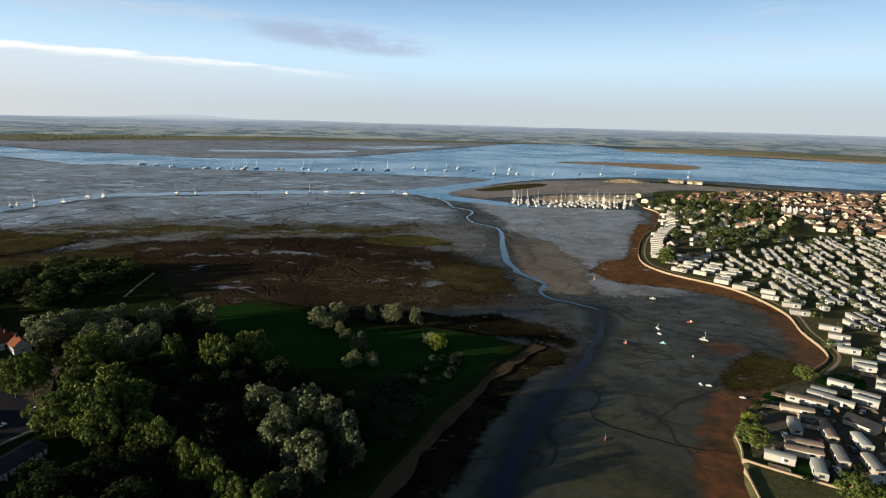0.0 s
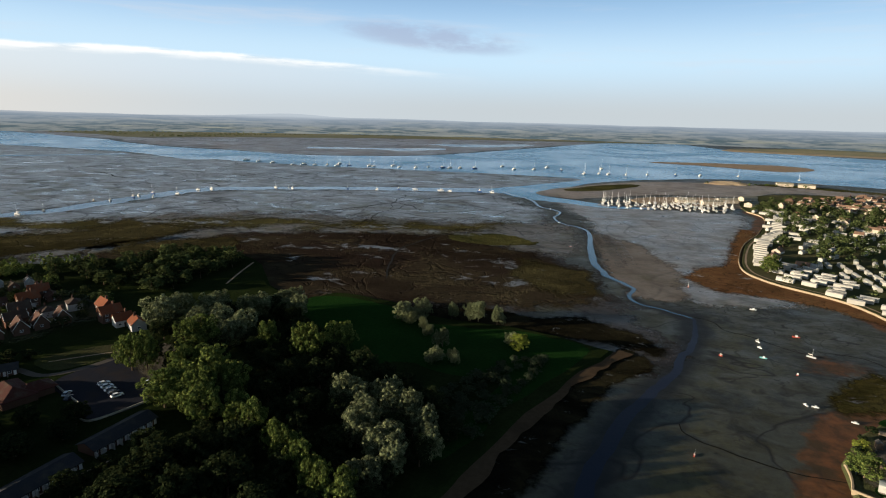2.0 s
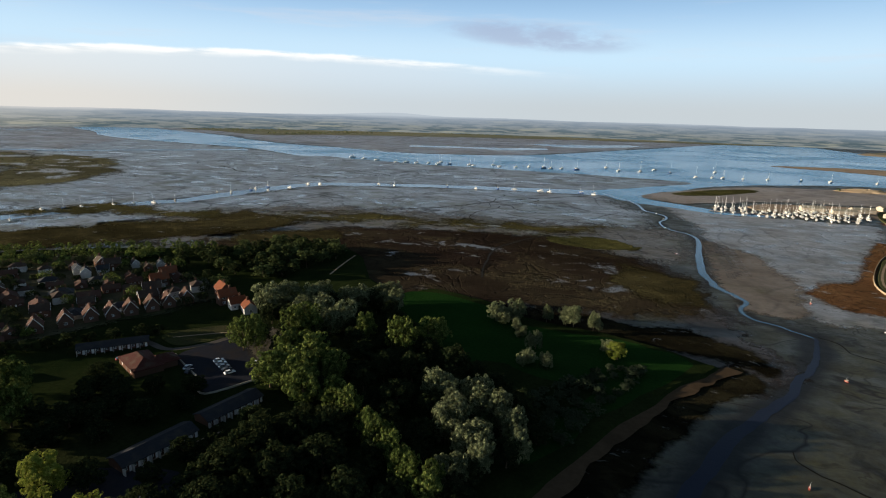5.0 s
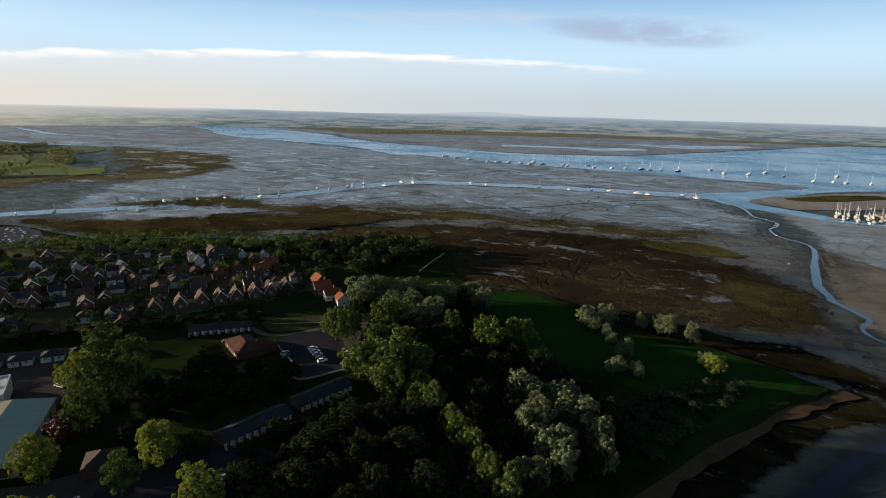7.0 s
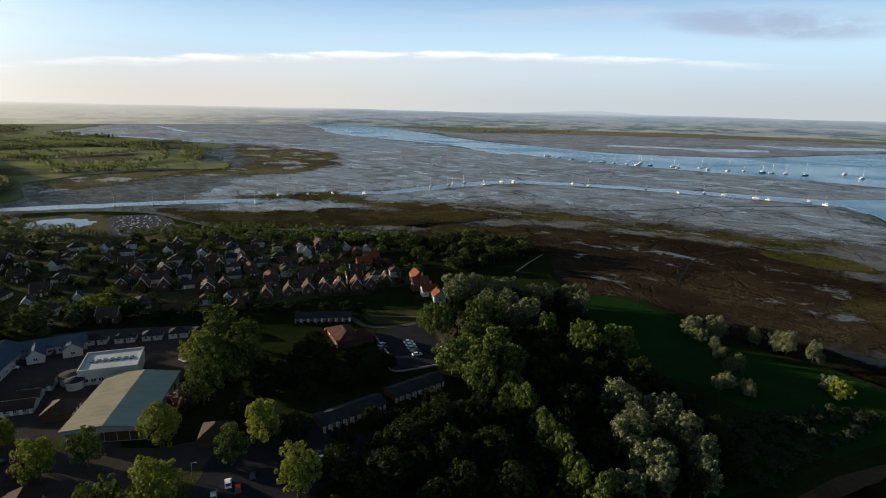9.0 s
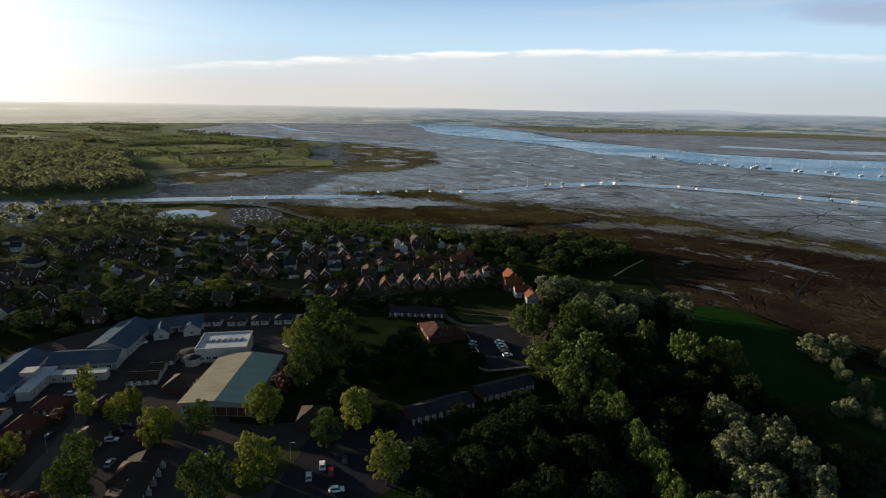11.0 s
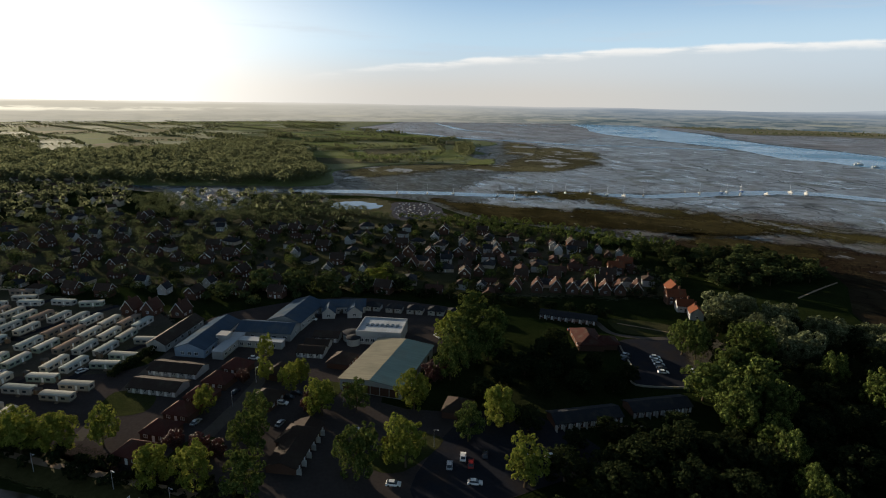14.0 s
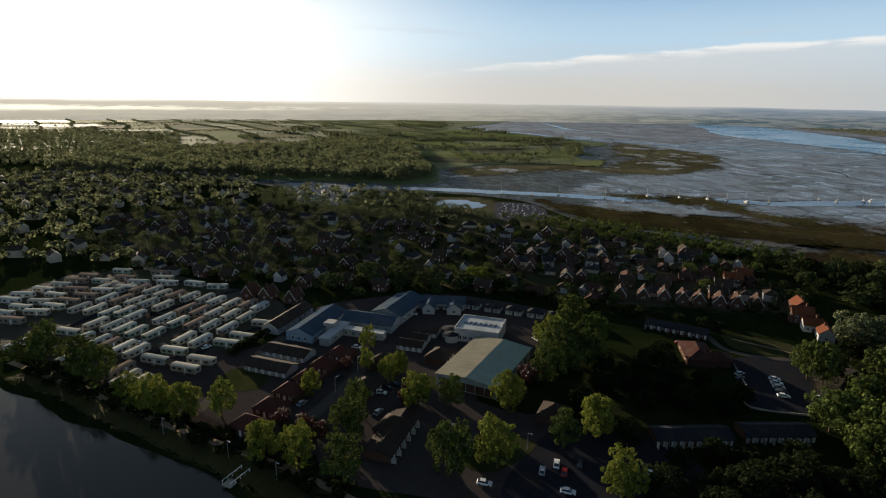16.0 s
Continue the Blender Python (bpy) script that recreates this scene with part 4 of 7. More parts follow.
def crown_mesh(name, material, seed, width, height, cards, size, lobes, low=0.03):
    """A crown of billows, each built of small clumps of leaf sprays, with gaps between them."""
    rng = random.Random(seed)
    hubs = [(Vector((0, 0, -0.1)), 0.5), (Vector((rng.uniform(-0.12, 0.12), rng.uniform(-0.12, 0.12), 0.55)), 0.36)]
    for i in range(lobes):
        u = -0.72 + 1.6 * (i + 0.5) / lobes + rng.uniform(-0.1, 0.1)
        a = i * 2.4 + rng.uniform(-0.5, 0.5)
        r = math.sqrt(max(0.04, 1 - min(1, abs(u)) ** 2 * 0.9)) * rng.uniform(0.5, 0.82)
        hubs.append((Vector((math.cos(a) * r, math.sin(a) * r, u * 0.74)), rng.uniform(0.2, 0.37)))
    clumps = []
    for k, (c, r) in enumerate(hubs):
        for _ in range(max(4, int((7 if lobes < 13 else 9) * r / 0.3))):
            d = Vector((rng.gauss(0, 1), rng.gauss(0, 1), rng.gauss(0.35, 0.9))).normalized()
            q = c + Vector((d.x, d.y, d.z * 0.95)) * r * rng.choice((rng.uniform(0.7, 1.05), rng.uniform(0.95, 1.4)))
            if all(j == k or (q - h).length > 0.78 * e for j, (h, e) in enumerate(hubs)):
                clumps.append((q, r * rng.uniform(0.38, 0.66), d))
    cx = Vector((width / 2, width / 2, height * (1 - low) / 2))
    mid = height * (1 + low) / 2
    s = Shape()
    for i in range(cards):
        c, r, out = clumps[i % len(clumps)]
        d = (Vector((rng.gauss(0, 1), rng.gauss(0, 1), rng.gauss(0.2, 1))).normalized() + out * 0.55).normalized()
        q = c + Vector((d.x, d.y, d.z * 0.85)) * r * rng.uniform(0.82, 1.1)
        p = Vector((q.x * cx.x, q.y * cx.y, q.z * cx.z + mid))
        n = (d + Vector((rng.uniform(-0.3, 0.3), rng.uniform(-0.3, 0.3), rng.uniform(-0.2, 0.3)))).normalized()
        t = n.orthogonal().normalized()
        b = n.cross(t)
        k = rng.uniform(0, 6.28)
        t, b = t * math.cos(k) + b * math.sin(k), b * math.cos(k) - t * math.sin(k)
        z = size * rng.uniform(0.6, 1.4)
        s.add([p - t * z, p - b * z * 0.55 + n * z * 0.2, p + t * z, p + b * z * 0.55 + n * z * 0.2], [(0, 1, 2, 3)])
    return s.mesh(name, material)


def trunk_mesh(seed, height, radius, width):
    rng = random.Random(seed)
    s = Shape()
    top = height * 0.7
    s.tube([((0, 0, -0.3), radius * 1.4), ((0, 0, height * 0.08), radius), ((0.1, 0.1, height * 0.35), radius * 0.7), ((0.15, 0, top), radius * 0.2)], 7)
    for i in range(5):
        a = i * 2.5 + rng.uniform(-0.4, 0.4)
        z = height * rng.uniform(0.22, 0.45)
        q = Vector((math.cos(a), math.sin(a), 0)) * width * 0.33
        s.tube([((0.05, 0.05, z), radius * 0.45), ((q.x * 0.5, q.y * 0.5, z + height * 0.14), radius * 0.3), ((q.x, q.y, z + height * 0.32), radius * 0.1)], 5)
    return s.mesh("trunk", BARK)


TREE_KINDS = {}


def tree_kind(key, material, label, seeds, width=10.0, height=12.0, cards=3800, size=0.36, lobes=17, low=0.03, name="tree", category="tree"):
    TREE_KINDS[key] = [(crown_mesh("crown", material, sd, width, height, cards, size, lobes, low), trunk_mesh(sd, height, height * 0.022, width)) for sd in seeds], label, name, category, width, height


def plant(key, x, y, width, height, rng, z=LAND, group=""):
    kinds, label, name, category, w0, h0 = TREE_KINDS[key]
    crown, trunk = kinds[rng.randrange(len(kinds))]
    ob = thing(name, label, category, group)
    ob.matrix_basis = Matrix.LocRotScale((x, y, z), Euler((0, 0, rng.uniform(0, 6.28))), (width / w0, width / w0 * rng.uniform(0.9, 1.1), height / h0))
    part("trunk", trunk, BARK, ob)
    part("crown", crown, None, ob)
    return ob


tree_kind("green", GREEN, "tall broad green tree with a rounded leafy crown", (1, 2, 3))
tree_kind("silver", SILVER, "silvery grey-green willow with a billowing crown", (4, 5, 6), lobes=20)
tree_kind("dark", DARKLEAF, "tree of dense woodland with shade put into its dark leaves", (7, 8, 9))
tree_kind("lime", LIME, "tree coloured yellow-green as if lit by low sun", (10, 11))
tree_kind("copper", COPPER, "dark copper-red leaved tree", (12,))
tree_kind("mid", MIDGREEN, "green garden tree among the houses", (13, 14, 15), cards=620, size=0.8, lobes=10)
tree_kind("middark", DARKLEAF, "dark green tree in a belt of woodland", (16, 17, 18), cards=620, size=0.8, lobes=10)
tree_kind("scrub", SCRUB, "willow scrub by the shore, coloured blue-green as if in shade", (21, 22), 6, 4, 700, 0.36, 12, 0.03, "bush", "bush")
tree_kind("bush", DARKLEAF, "low dark green bush", (19, 20), 6, 4, 420, 0.5, 8, 0.05, "bush", "bush")

# x, y, crown width of the trees of the wood and round the meadow
SILVERS = [(-170, 237, 20), (-146, 231, 19), (-137, 258, 18), (-125, 272, 16), (-130, 226, 17), (-60, 179, 13), (-50, 162, 15), (-40, 172, 15), (-32, 165, 12),
           (-41, 152, 14), (-155, 250, 17), (-118, 262, 14), (-48, 183, 12), (-42, 134, 10), (-36, 145, 11), (-52, 158, 10), (-27, 155, 9)]
GREENS = [(-154, 192, 15), (-141, 212, 16), (-124, 170, 17), (-120, 186, 17), (-106, 159, 15), (-106, 175, 14), (-93, 159, 11), (-112, 221, 10), (-92, 215, 15),
          (-81, 227, 13), (-85, 156, 9), (-74, 148, 9), (-62, 138, 8), (-51, 127, 8), (-44, 124, 8),
          (-130, 186, 14), (-114, 168, 13), (-68, 143, 8), (-56, 132, 8),]
DARKS = [(-101, 124, 15), (-101, 112, 14), (-95, 99, 13), (-77, 107, 13), (-103, 131, 12), (-93, 137, 12), (-87, 117, 14), (-78, 126, 14), (-64, 116, 13), (-88, 142, 12),
         (-87, 187, 11), (-77, 192, 14), (-62, 202, 14), (-73, 168, 12), (-30, 177, 12)]
PARKS = [(-208, 112, 15), (-203, 125, 14), (-186, 112, 15), (-183, 101, 14), (-205, 103, 14), (-217, 121, 18), (-196, 118, 17), (-192, 101, 18), (-177, 90, 16), (-134, 54, 14), (-135, 40, 15), (-138, 77, 10), (-141, 90, 13), (-112, 81, 12), (-138, 10, 12),
         (-149, -2, 12), (-154, -12, 11), (-160, 14, 12), (-174, 18, 9), (-172, 39, 11), (-169, 50, 9), (-163, 69, 12), (-223, 28, 7), (-203, 25, 6), (-193, 32, 8),
         (-197, 37, 7), (-189, 3, 7), (-239, -97, 17), (-223, -80, 16), (-214, -72, 15), (-183, -37, 11), (-181, -26, 10), (-188, -48, 11)]
rng = random.Random(5)
for x, y, w in SILVERS:
    a = rng.uniform(0, 6.28)
    for k in (-1, 1):
        plant("silver", x + k * w * 0.22 * math.cos(a), y + k * w * 0.22 * math.sin(a), w * rng.uniform(0.64, 0.8), w * 0.55 + 5.0 + rng.uniform(-1.8, 1.8), rng)
for x, y, w in GREENS:
    a = rng.uniform(0, 6.28)
    for k in (-1, 1):
        plant("green", x + k * w * 0.2 * math.cos(a), y + k * w * 0.2 * math.sin(a), w * rng.uniform(0.7, 0.88), w * 0.55 + 7.5 + rng.uniform(-2, 2), rng)
for x, y, w, h in ((-53, 279, 12, 9.5), (-63, 272, 11, 9), (-57, 268, 7, 6), (-50, 262, 6, 6), (-45, 255, 6, 5), (-38, 281, 6, 8), (-24, 280, 10, 9.5), (-29, 283, 8, 8), (-14, 277, 7, 9), (-37, 243, 8, 8), (-37, 226, 9, 6), (-30, 228, 8, 5)):
    a = rng.uniform(0, 6.28)
    plant("silver", x, y, w * 0.78, h * 1.15, rng, group="willows of the meadow")
    plant("silver", x + w * 0.42 * math.cos(a), y + w * 0.42 * math.sin(a), w * 0.55, h * rng.uniform(0.6, 0.95), rng, group="willows of the meadow")
plant("lime", -1, 246, 9, 8.5, rng, group="willows of the meadow")
plant("silver", -5, 250, 8, 7, rng, group="willows of the meadow")
for x, y, w in DARKS:
    plant("dark", x, y, w, w * 0.4 + 7, rng)
for x, y, w in PARKS:
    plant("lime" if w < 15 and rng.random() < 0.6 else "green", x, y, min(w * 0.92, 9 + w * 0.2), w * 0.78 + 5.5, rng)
WOOD = [(-170, 250), (-120, 275), (-112, 250), (-95, 232), (-70, 215), (-45, 210), (-30, 190), (-22, 165), (-35, 125), (-60, 90), (-85, 70), (-110, 90), (-118, 130), (-105, 150), (-140, 190), (-160, 200), (-180, 235)]
taken = [(x, y, w * 0.42) for x, y, w in SILVERS + GREENS + DARKS]
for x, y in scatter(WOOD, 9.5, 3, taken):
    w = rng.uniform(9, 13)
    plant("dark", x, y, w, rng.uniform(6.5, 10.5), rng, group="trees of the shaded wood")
STRIP = [(-305, 312), (-270, 336), (-254, 378), (-205, 366), (-195, 335), (-209, 290), (-243, 284)]
for x, y in scatter(STRIP, 10.5, 4):
    plant("mid" if rng.random() < 0.6 else "middark", x, y, rng.uniform(10, 15), rng.uniform(7, 11), rng, group="belt of trees by the marsh")

# ---- buildings ----
WHITE = painted("white_render", (0.46, 0.45, 0.43), 0.7, 0.2, 0.8, own=0.6)
CREAM = painted("cream_render", (0.46, 0.39, 0.3), 0.7, 0.15, 0.8, own=0.3)
BRICK = painted("red_brick", (0.12, 0.068, 0.05), 0.85, 0.5, 3, own=0.5)
GREYWALL = painted("grey_cladding", (0.36, 0.38, 0.4), 0.6, 0.2, 0.8)
PALEBLUE = painted("pale_blue_cladding", (0.28, 0.35, 0.44), 0.6, 0.2, 0.8)
BEAM = painted("dark_timber", (0.05, 0.035, 0.025), 0.7, 0.3, 2)
FRAME = painted("white_frame", (0.78, 0.78, 0.76), 0.4, 0.1, 2)
GLASS = glass_material()
CONCRETE = painted("concrete", (0.38, 0.35, 0.3), 0.9, 0.35, 0.5)
TIMBER = painted("weathered_timber", (0.24, 0.19, 0.14), 0.85, 0.4, 2)
STEEL = painted("galvanised_steel", (0.55, 0.56, 0.58), 0.4, 0.2, 2, 0.6)


def tile_material(name, color, own=0.5):
    """Courses of roof tiles with moss and weathering."""
    m = Mat(name)
    p, q = m.local(), m.place()
    rows = m.n.new("ShaderNodeTexWave")
    rows.bands_direction = "Z"
    m.l.new(p, rows.inputs["Vector"])
    rows.inputs["Scale"].default_value = 1.6
    fine, big = m.noise(q, 2.5, 4), m.noise(q, 0.25, 3)
    c = m.mix(m.ramp(fine, 0.3, 0.7, 0, 0.6), color, tuple(v * 0.5 for v in color))
    c = m.mix(m.ramp(big, 0.5, 0.7, 0, 0.4), c, (0.09, 0.085, 0.06))
    c = m.mix(m.ramp(m.rand(), 0, 1, 0, own), c, tuple(v * 0.5 for v in color))
    m.set(c, 0.85, spec=0.06)
    m.bump(rows.outputs["Color"], 0.5, 0.04)
    return m.m


def sheet_roof(name, color, pitch=1.2, rough=0.6):
    """Ribbed metal roofing with streaks."""
    m = Mat(name)
    p, q = m.local(), m.place()
    ribs = m.n.new("ShaderNodeTexWave")
    ribs.bands_direction = "X"
    m.l.new(p, ribs.inputs["Vector"])
    ribs.inputs["Scale"].default_value = pitch
    streak = m.noise(m.stretch(p, (1.2, 0.12, 0.12)), 1.0, 5)
    c = m.mix(m.ramp(streak, 0.35, 0.7, 0, 0.5), color, tuple(v * 0.6 for v in color))
    c = m.mix(m.ramp(m.noise(q, 0.12, 4), 0.5, 0.7, 0, 0.35), c, (0.14, 0.135, 0.115))
    m.set(c, rough, spec=0.0)
    m.bump(ribs.outputs["Color"], 0.3, 0.04)
    return m.m


BROWN_TILE = tile_material("brown_tile", (0.06, 0.042, 0.034))
ORANGE_TILE = tile_material("orange_tile", (0.18, 0.06, 0.03), 0.45)
RED_TILE = tile_material("maroon_tile", (0.11, 0.042, 0.034), 0.4)
RUSSET_TILE = tile_material("russet_tile", (0.085, 0.044, 0.034), 0.5)
TAN_TILE = tile_material("tan_tile", (0.24, 0.145, 0.1), 0.6)
SLATE = tile_material("slate", (0.036, 0.038, 0.045))
BLUE_SHEET = sheet_roof("blue_sheet_roof", (0.06, 0.086, 0.122))
BEIGE_SHEET = sheet_roof("beige_sheet_roof", (0.27, 0.25, 0.19))
TEAL_SHEET = sheet_roof("teal_sheet_roof", (0.13, 0.21, 0.22))
WHITE_SHEET = sheet_roof("white_membrane_roof", (0.48, 0.5, 0.52), 0.4)


def wall_shape(w, d, eave, ridge, gable):
    s = Shape()
    x, y = w / 2, d / 2
    s.v = [(-x, -y, 0), (x, -y, 0), (x, y, 0), (-x, y, 0), (-x, -y, eave), (x, -y, eave), (x, y, eave), (-x, y, eave)]
    s.f = [(0, 1, 5, 4), (2, 3, 7, 6)]
    if gable:
        s.v += [(x, 0, ridge), (-x, 0, ridge)]
        s.f += [(1, 2, 6, 8, 5), (3, 0, 4, 9, 7)]
    else:
        s.f += [(1, 2, 6, 5), (3, 0, 4, 7), (4, 5, 6, 7)]
    return s


def slab(s, a, b, c, d, t):
    """A sloping slab under the corners a b c d (seen from above anticlockwise), t thick."""
    s.add([*(Vector(p) + Vector((0, 0, t)) for p in (a, b, c, d)), *map(Vector, (a, b, c, d))],
          [(0, 1, 2, 3), (7, 6, 5, 4), (0, 4, 5, 1), (1, 5, 6, 2), (2, 6, 7, 3), (3, 7, 4, 0)])


def roof_slopes(w, d, eave, ridge, over=0.4, t=0.18):
    """The two slopes of a gabled roof, each a shape of its own."""
    x, y = w / 2 + over, d / 2 + over
    drop = (ridge - eave) * over / (d / 2)
    low, high = eave - drop, ridge
    a, b = Shape(), Shape()
    slab(a, (-x, -y, low), (x, -y, low), (x, 0, high), (-x, 0, high), t)
    slab(b, (x, y, low), (-x, y, low), (-x, 0, high), (x, 0, high), t)
    return a, b


def hip_roof(w, d, eave, ridge, over=0.4):
    x, y = w / 2 + over, d / 2 + over
    r = max(0.2, (w - d) / 2)
    low = eave - 0.15
    s = Shape()
    s.v = [(-x, -y, low), (x, -y, low), (x, y, low), (-x, y, low), (-r, 0, ridge), (r, 0, ridge), (-x, -y, low + 0.15), (x, -y, low + 0.15), (x, y, low + 0.15), (-x, y, low + 0.15)]
    s.f = [(3, 2, 1, 0), (6, 7, 5, 4), (8, 9, 4, 5), (7, 8, 5), (9, 6, 4), (0, 1, 7, 6), (1, 2, 8, 7), (2, 3, 9, 8), (3, 0, 6, 9)]
    return s


WIN_MESH = {}


def window_meshes(w, h):
    key = (w, h)
    if key not in WIN_MESH:
        f = Shape()
        for x0, x1, z0, z1 in ((-w / 2, w / 2, 0, 0.1), (-w / 2, w / 2, h - 0.1, h), (-w / 2, -w / 2 + 0.1, 0.1, h - 0.1), (w / 2 - 0.1, w / 2, 0.1, h - 0.1), (-0.05, 0.05, 0.1, h - 0.1)):
            f.box(x0, -0.07, z0, x1, 0.02, z1)
        g = Shape().box(-w / 2 + 0.1, -0.03, 0.1, w / 2 - 0.1, 0.01, h - 0.1)
        WIN_MESH[key] = f.mesh("window", FRAME), g.mesh("pane", GLASS)
    return WIN_MESH[key]


def add_window(parent, x, y, z, turn, w=1.4, h=1.2, pane=True, material=None):
    f, g = window_meshes(w, h)
    ob = part("window", f, None, parent, at=pose(x, y, z, 0, 0, turn))
    if pane:
        part("pane", g, None, ob)
    return ob


def add_door(parent, x, y, turn, color=None, w=0.95, h=2.05, z=0.05):
    s = Shape().box(-w / 2, -0.06, 0, w / 2, 0.02, h)
    s.box(w / 2 - 0.2, -0.1, 0.95, w / 2 - 0.1, -0.06, 1.1)
    return part("door", s, color or FRAME, parent, at=pose(x, y, z, 0, 0, turn))


def add_chimney(parent, x, y, z, h=1.4):
    s = Shape().box(x - 0.35, y - 0.5, z - 1.2, x + 0.35, y + 0.5, z + h)
    s.box(x - 0.42, y - 0.57, z + h, x + 0.42, y + 0.57, z + h + 0.12)
    s.tube([((x, y - 0.25, z + h + 0.1), 0.14), ((x, y - 0.25, z + h + 0.5), 0.11)], 6).tube([((x, y + 0.25, z + h + 0.1), 0.14), ((x, y + 0.25, z + h + 0.5), 0.11)], 6)
    return part("chimney", s, BRICK, parent)


def make_house(label, w, d, eave, ridge, style, wall, tile, rich=2, group="houses of the village", name="house", beams=False):
    """rich: 2 windows with panes, 1 windows alone, 0 none. The ridge runs along x; the gables face along x."""
    ob = thing(name, label, "house", group)
    part("wall", wall_shape(w, d, eave, ridge, style == "gable"), wall, ob)
    if style == "gable":
        for sl in roof_slopes(w, d, eave, ridge):
            part("roof", sl, tile, ob)
    else:
        part("roof", hip_roof(w, d, eave, ridge), tile, ob)
    if rich:
        storeys = [1.0] if eave < 4 else [1.0, 3.5]
        for z in storeys:
            for x in ((-w * 0.28, w * 0.28) if rich > 1 or z < 2 else (0,)):
                add_window(ob, x, -d / 2, z, 0, pane=rich > 1)
        if style == "gable":
            for x, turn in ((w / 2, 90), (-w / 2, -90)):
                add_window(ob, x, 0, storeys[-1] + (0.4 if beams else 0), turn, pane=rich > 1)
        if rich > 1:
            for x in (-w * 0.25, w * 0.25):
                add_window(ob, x, d / 2, storeys[-1], 180, pane=False)
        add_door(ob, 0.1, -d / 2, 0, BEAM if rich > 1 else None)
        if name == "house":
            add_chimney(ob, w * 0.2, 0.3, ridge)
    if beams:
        for side in (-1, 1):
            s = Shape()
            x = side * (w / 2 + 0.42)
            for k in (-1, 1):
                a, b = (x, k * (d / 2 + 0.4), eave - (ridge - eave) * 0.4 / (d / 2) - 0.12), (x, 0, ridge - 0.12)
                slab(s, *[(a[0] - 0.04, a[1], a[2]), (a[0] + 0.04, a[1], a[2]), (b[0] + 0.04, b[1], b[2]), (b[0] - 0.04, b[1], b[2])][:: k], 0.34)
            part("bargeboard", s, FRAME, ob, "white painted bargeboards")
    return ob


def spread(first, poses):
    """The thing at the first pose, and copies at the others."""
    first.matrix_basis = poses[0]
    return [first] + [copy_thing(first, m) for m in poses[1:]]


TURN = 55  # the village and the park are laid out along this bearing
G1 = make_house("gabled brick house with white bargeboards and brown roof", 7.8, 6.2, 3.5, 7.6, "gable", BRICK, RUSSET_TILE, 2, "row of gabled houses", beams=True)
TRIO = [(-304, -23), (-299, -14), (-291, -1)]
ROW1 = [(-258, 172), (-253, 183), (-249, 193), (-243, 200), (-239, 207.5), (-234, 216), (-231, 224), (-227, 233), (-322, 135), (-315, 144)]
spread(G1, [pose(x, y, LAND, 0, 0, TURN - 90 + (i * 37 % 7 - 3)) for i, (x, y) in enumerate(ROW1)] + [pose(x, y, LAND, 0, 0, TURN - 90) for x, y in TRIO])

rng = random.Random(11)
MODELS = [
    make_house("brown-tiled brick house with white windows", 10, 8, 4.9, 7.8, "gable", BRICK, BROWN_TILE, 2),
    make_house("white rendered house with a hipped brown roof", 11, 8.5, 4.9, 7.6, "hip", WHITE, BROWN_TILE, 2),
    make_house("cream bungalow with a hipped slate roof", 12, 8.5, 2.7, 5.4, "hip", CREAM, SLATE, 2),
    make_house("white gabled house with a grey slate roof", 9, 7.5, 5, 8.2, "gable", WHITE, SLATE, 2, beams=True),
    make_house("brick bungalow with a russet tiled roof", 11, 8, 2.7, 5.2, "gable", BRICK, RUSSET_TILE, 2),
]
ROWS_H = [(-324, 160), (-307, 165), (-307, 183), (-286, 194), (-287, 206), (-276, 214.5), (-266, 232), (-260, 262), (-312, 197), (-360, 172), (-363, 193), (-348, 191),
          (-365, 215), (-356, 226), (-345, 241), (-312, 254), (-294, 271), (-278, 272), (-274, 128), (-275, 146), (-268, 155), (-262, 163), (-300, 240), (-278, 230),
          (-330, 215), (-338, 200), (-325, 178), (-340, 168)]
VILLAGE = [(-588, -53), (-476, 102), (-412, 215), (-360, 240), (-330, 190), (-290, 150), (-275, 125), (-285, 95), (-330, 20), (-372, -60), (-430, -130), (-560, -160)]
PLAIN = [
    make_house("brown-tiled brick house among garden trees", 9.5, 7, 4.6, 7.8, "gable", BRICK, BROWN_TILE, 1, beams=True),
    make_house("white house with a hipped brown roof among trees", 11, 8.5, 4.9, 7.6, "hip", WHITE, BROWN_TILE, 1),
    make_house("cream bungalow with a hipped slate roof among trees", 12, 8.5, 2.7, 5.4, "hip", CREAM, SLATE, 1),
    make_house("white gabled house with slate roof among trees", 8.5, 6.6, 4.6, 8, "gable", WHITE, SLATE, 1, beams=True),
    make_house("brick bungalow with a worn russet roof among trees", 11, 8, 2.7, 5.2, "gable", BRICK, RUSSET_TILE, 1),
]
spots = [[] for _ in MODELS]
plain = [[] for _ in PLAIN]
for i, (x, y) in enumerate(ROWS_H):
    spots[(i * 7 + 3) % 5 if i not in (5, 7, 17) else 4].append((x, y, rng.choice((0, 0, 90)) + rng.uniform(-6, 6)))
houses = [(x, y, 9.0) for x, y in ROWS_H + ROW1]
for x, y in scatter(VILLAGE, 14.5, 21, houses, 125):
    plain[rng.choice((0, 0, 0, 0, 1, 2, 2, 3, 4))].append((x, y, rng.choice((0, 90)) + rng.uniform(-15, 15)))
    houses.append((x, y, 8.0))
for x, y in scatter([(-250, 165), (-268, 135), (-335, 170), (-362, 240), (-300, 285), (-228, 252), (-238, 215)], 10.5, 22, [(a, b, 9.5) for a, b, _ in houses], 34):
    plain[rng.choice((0, 0, 1, 2, 3, 4))].append((x, y, rng.choice((0, 90)) + rng.uniform(-6, 6)))
    houses.append((x, y, 8.0))
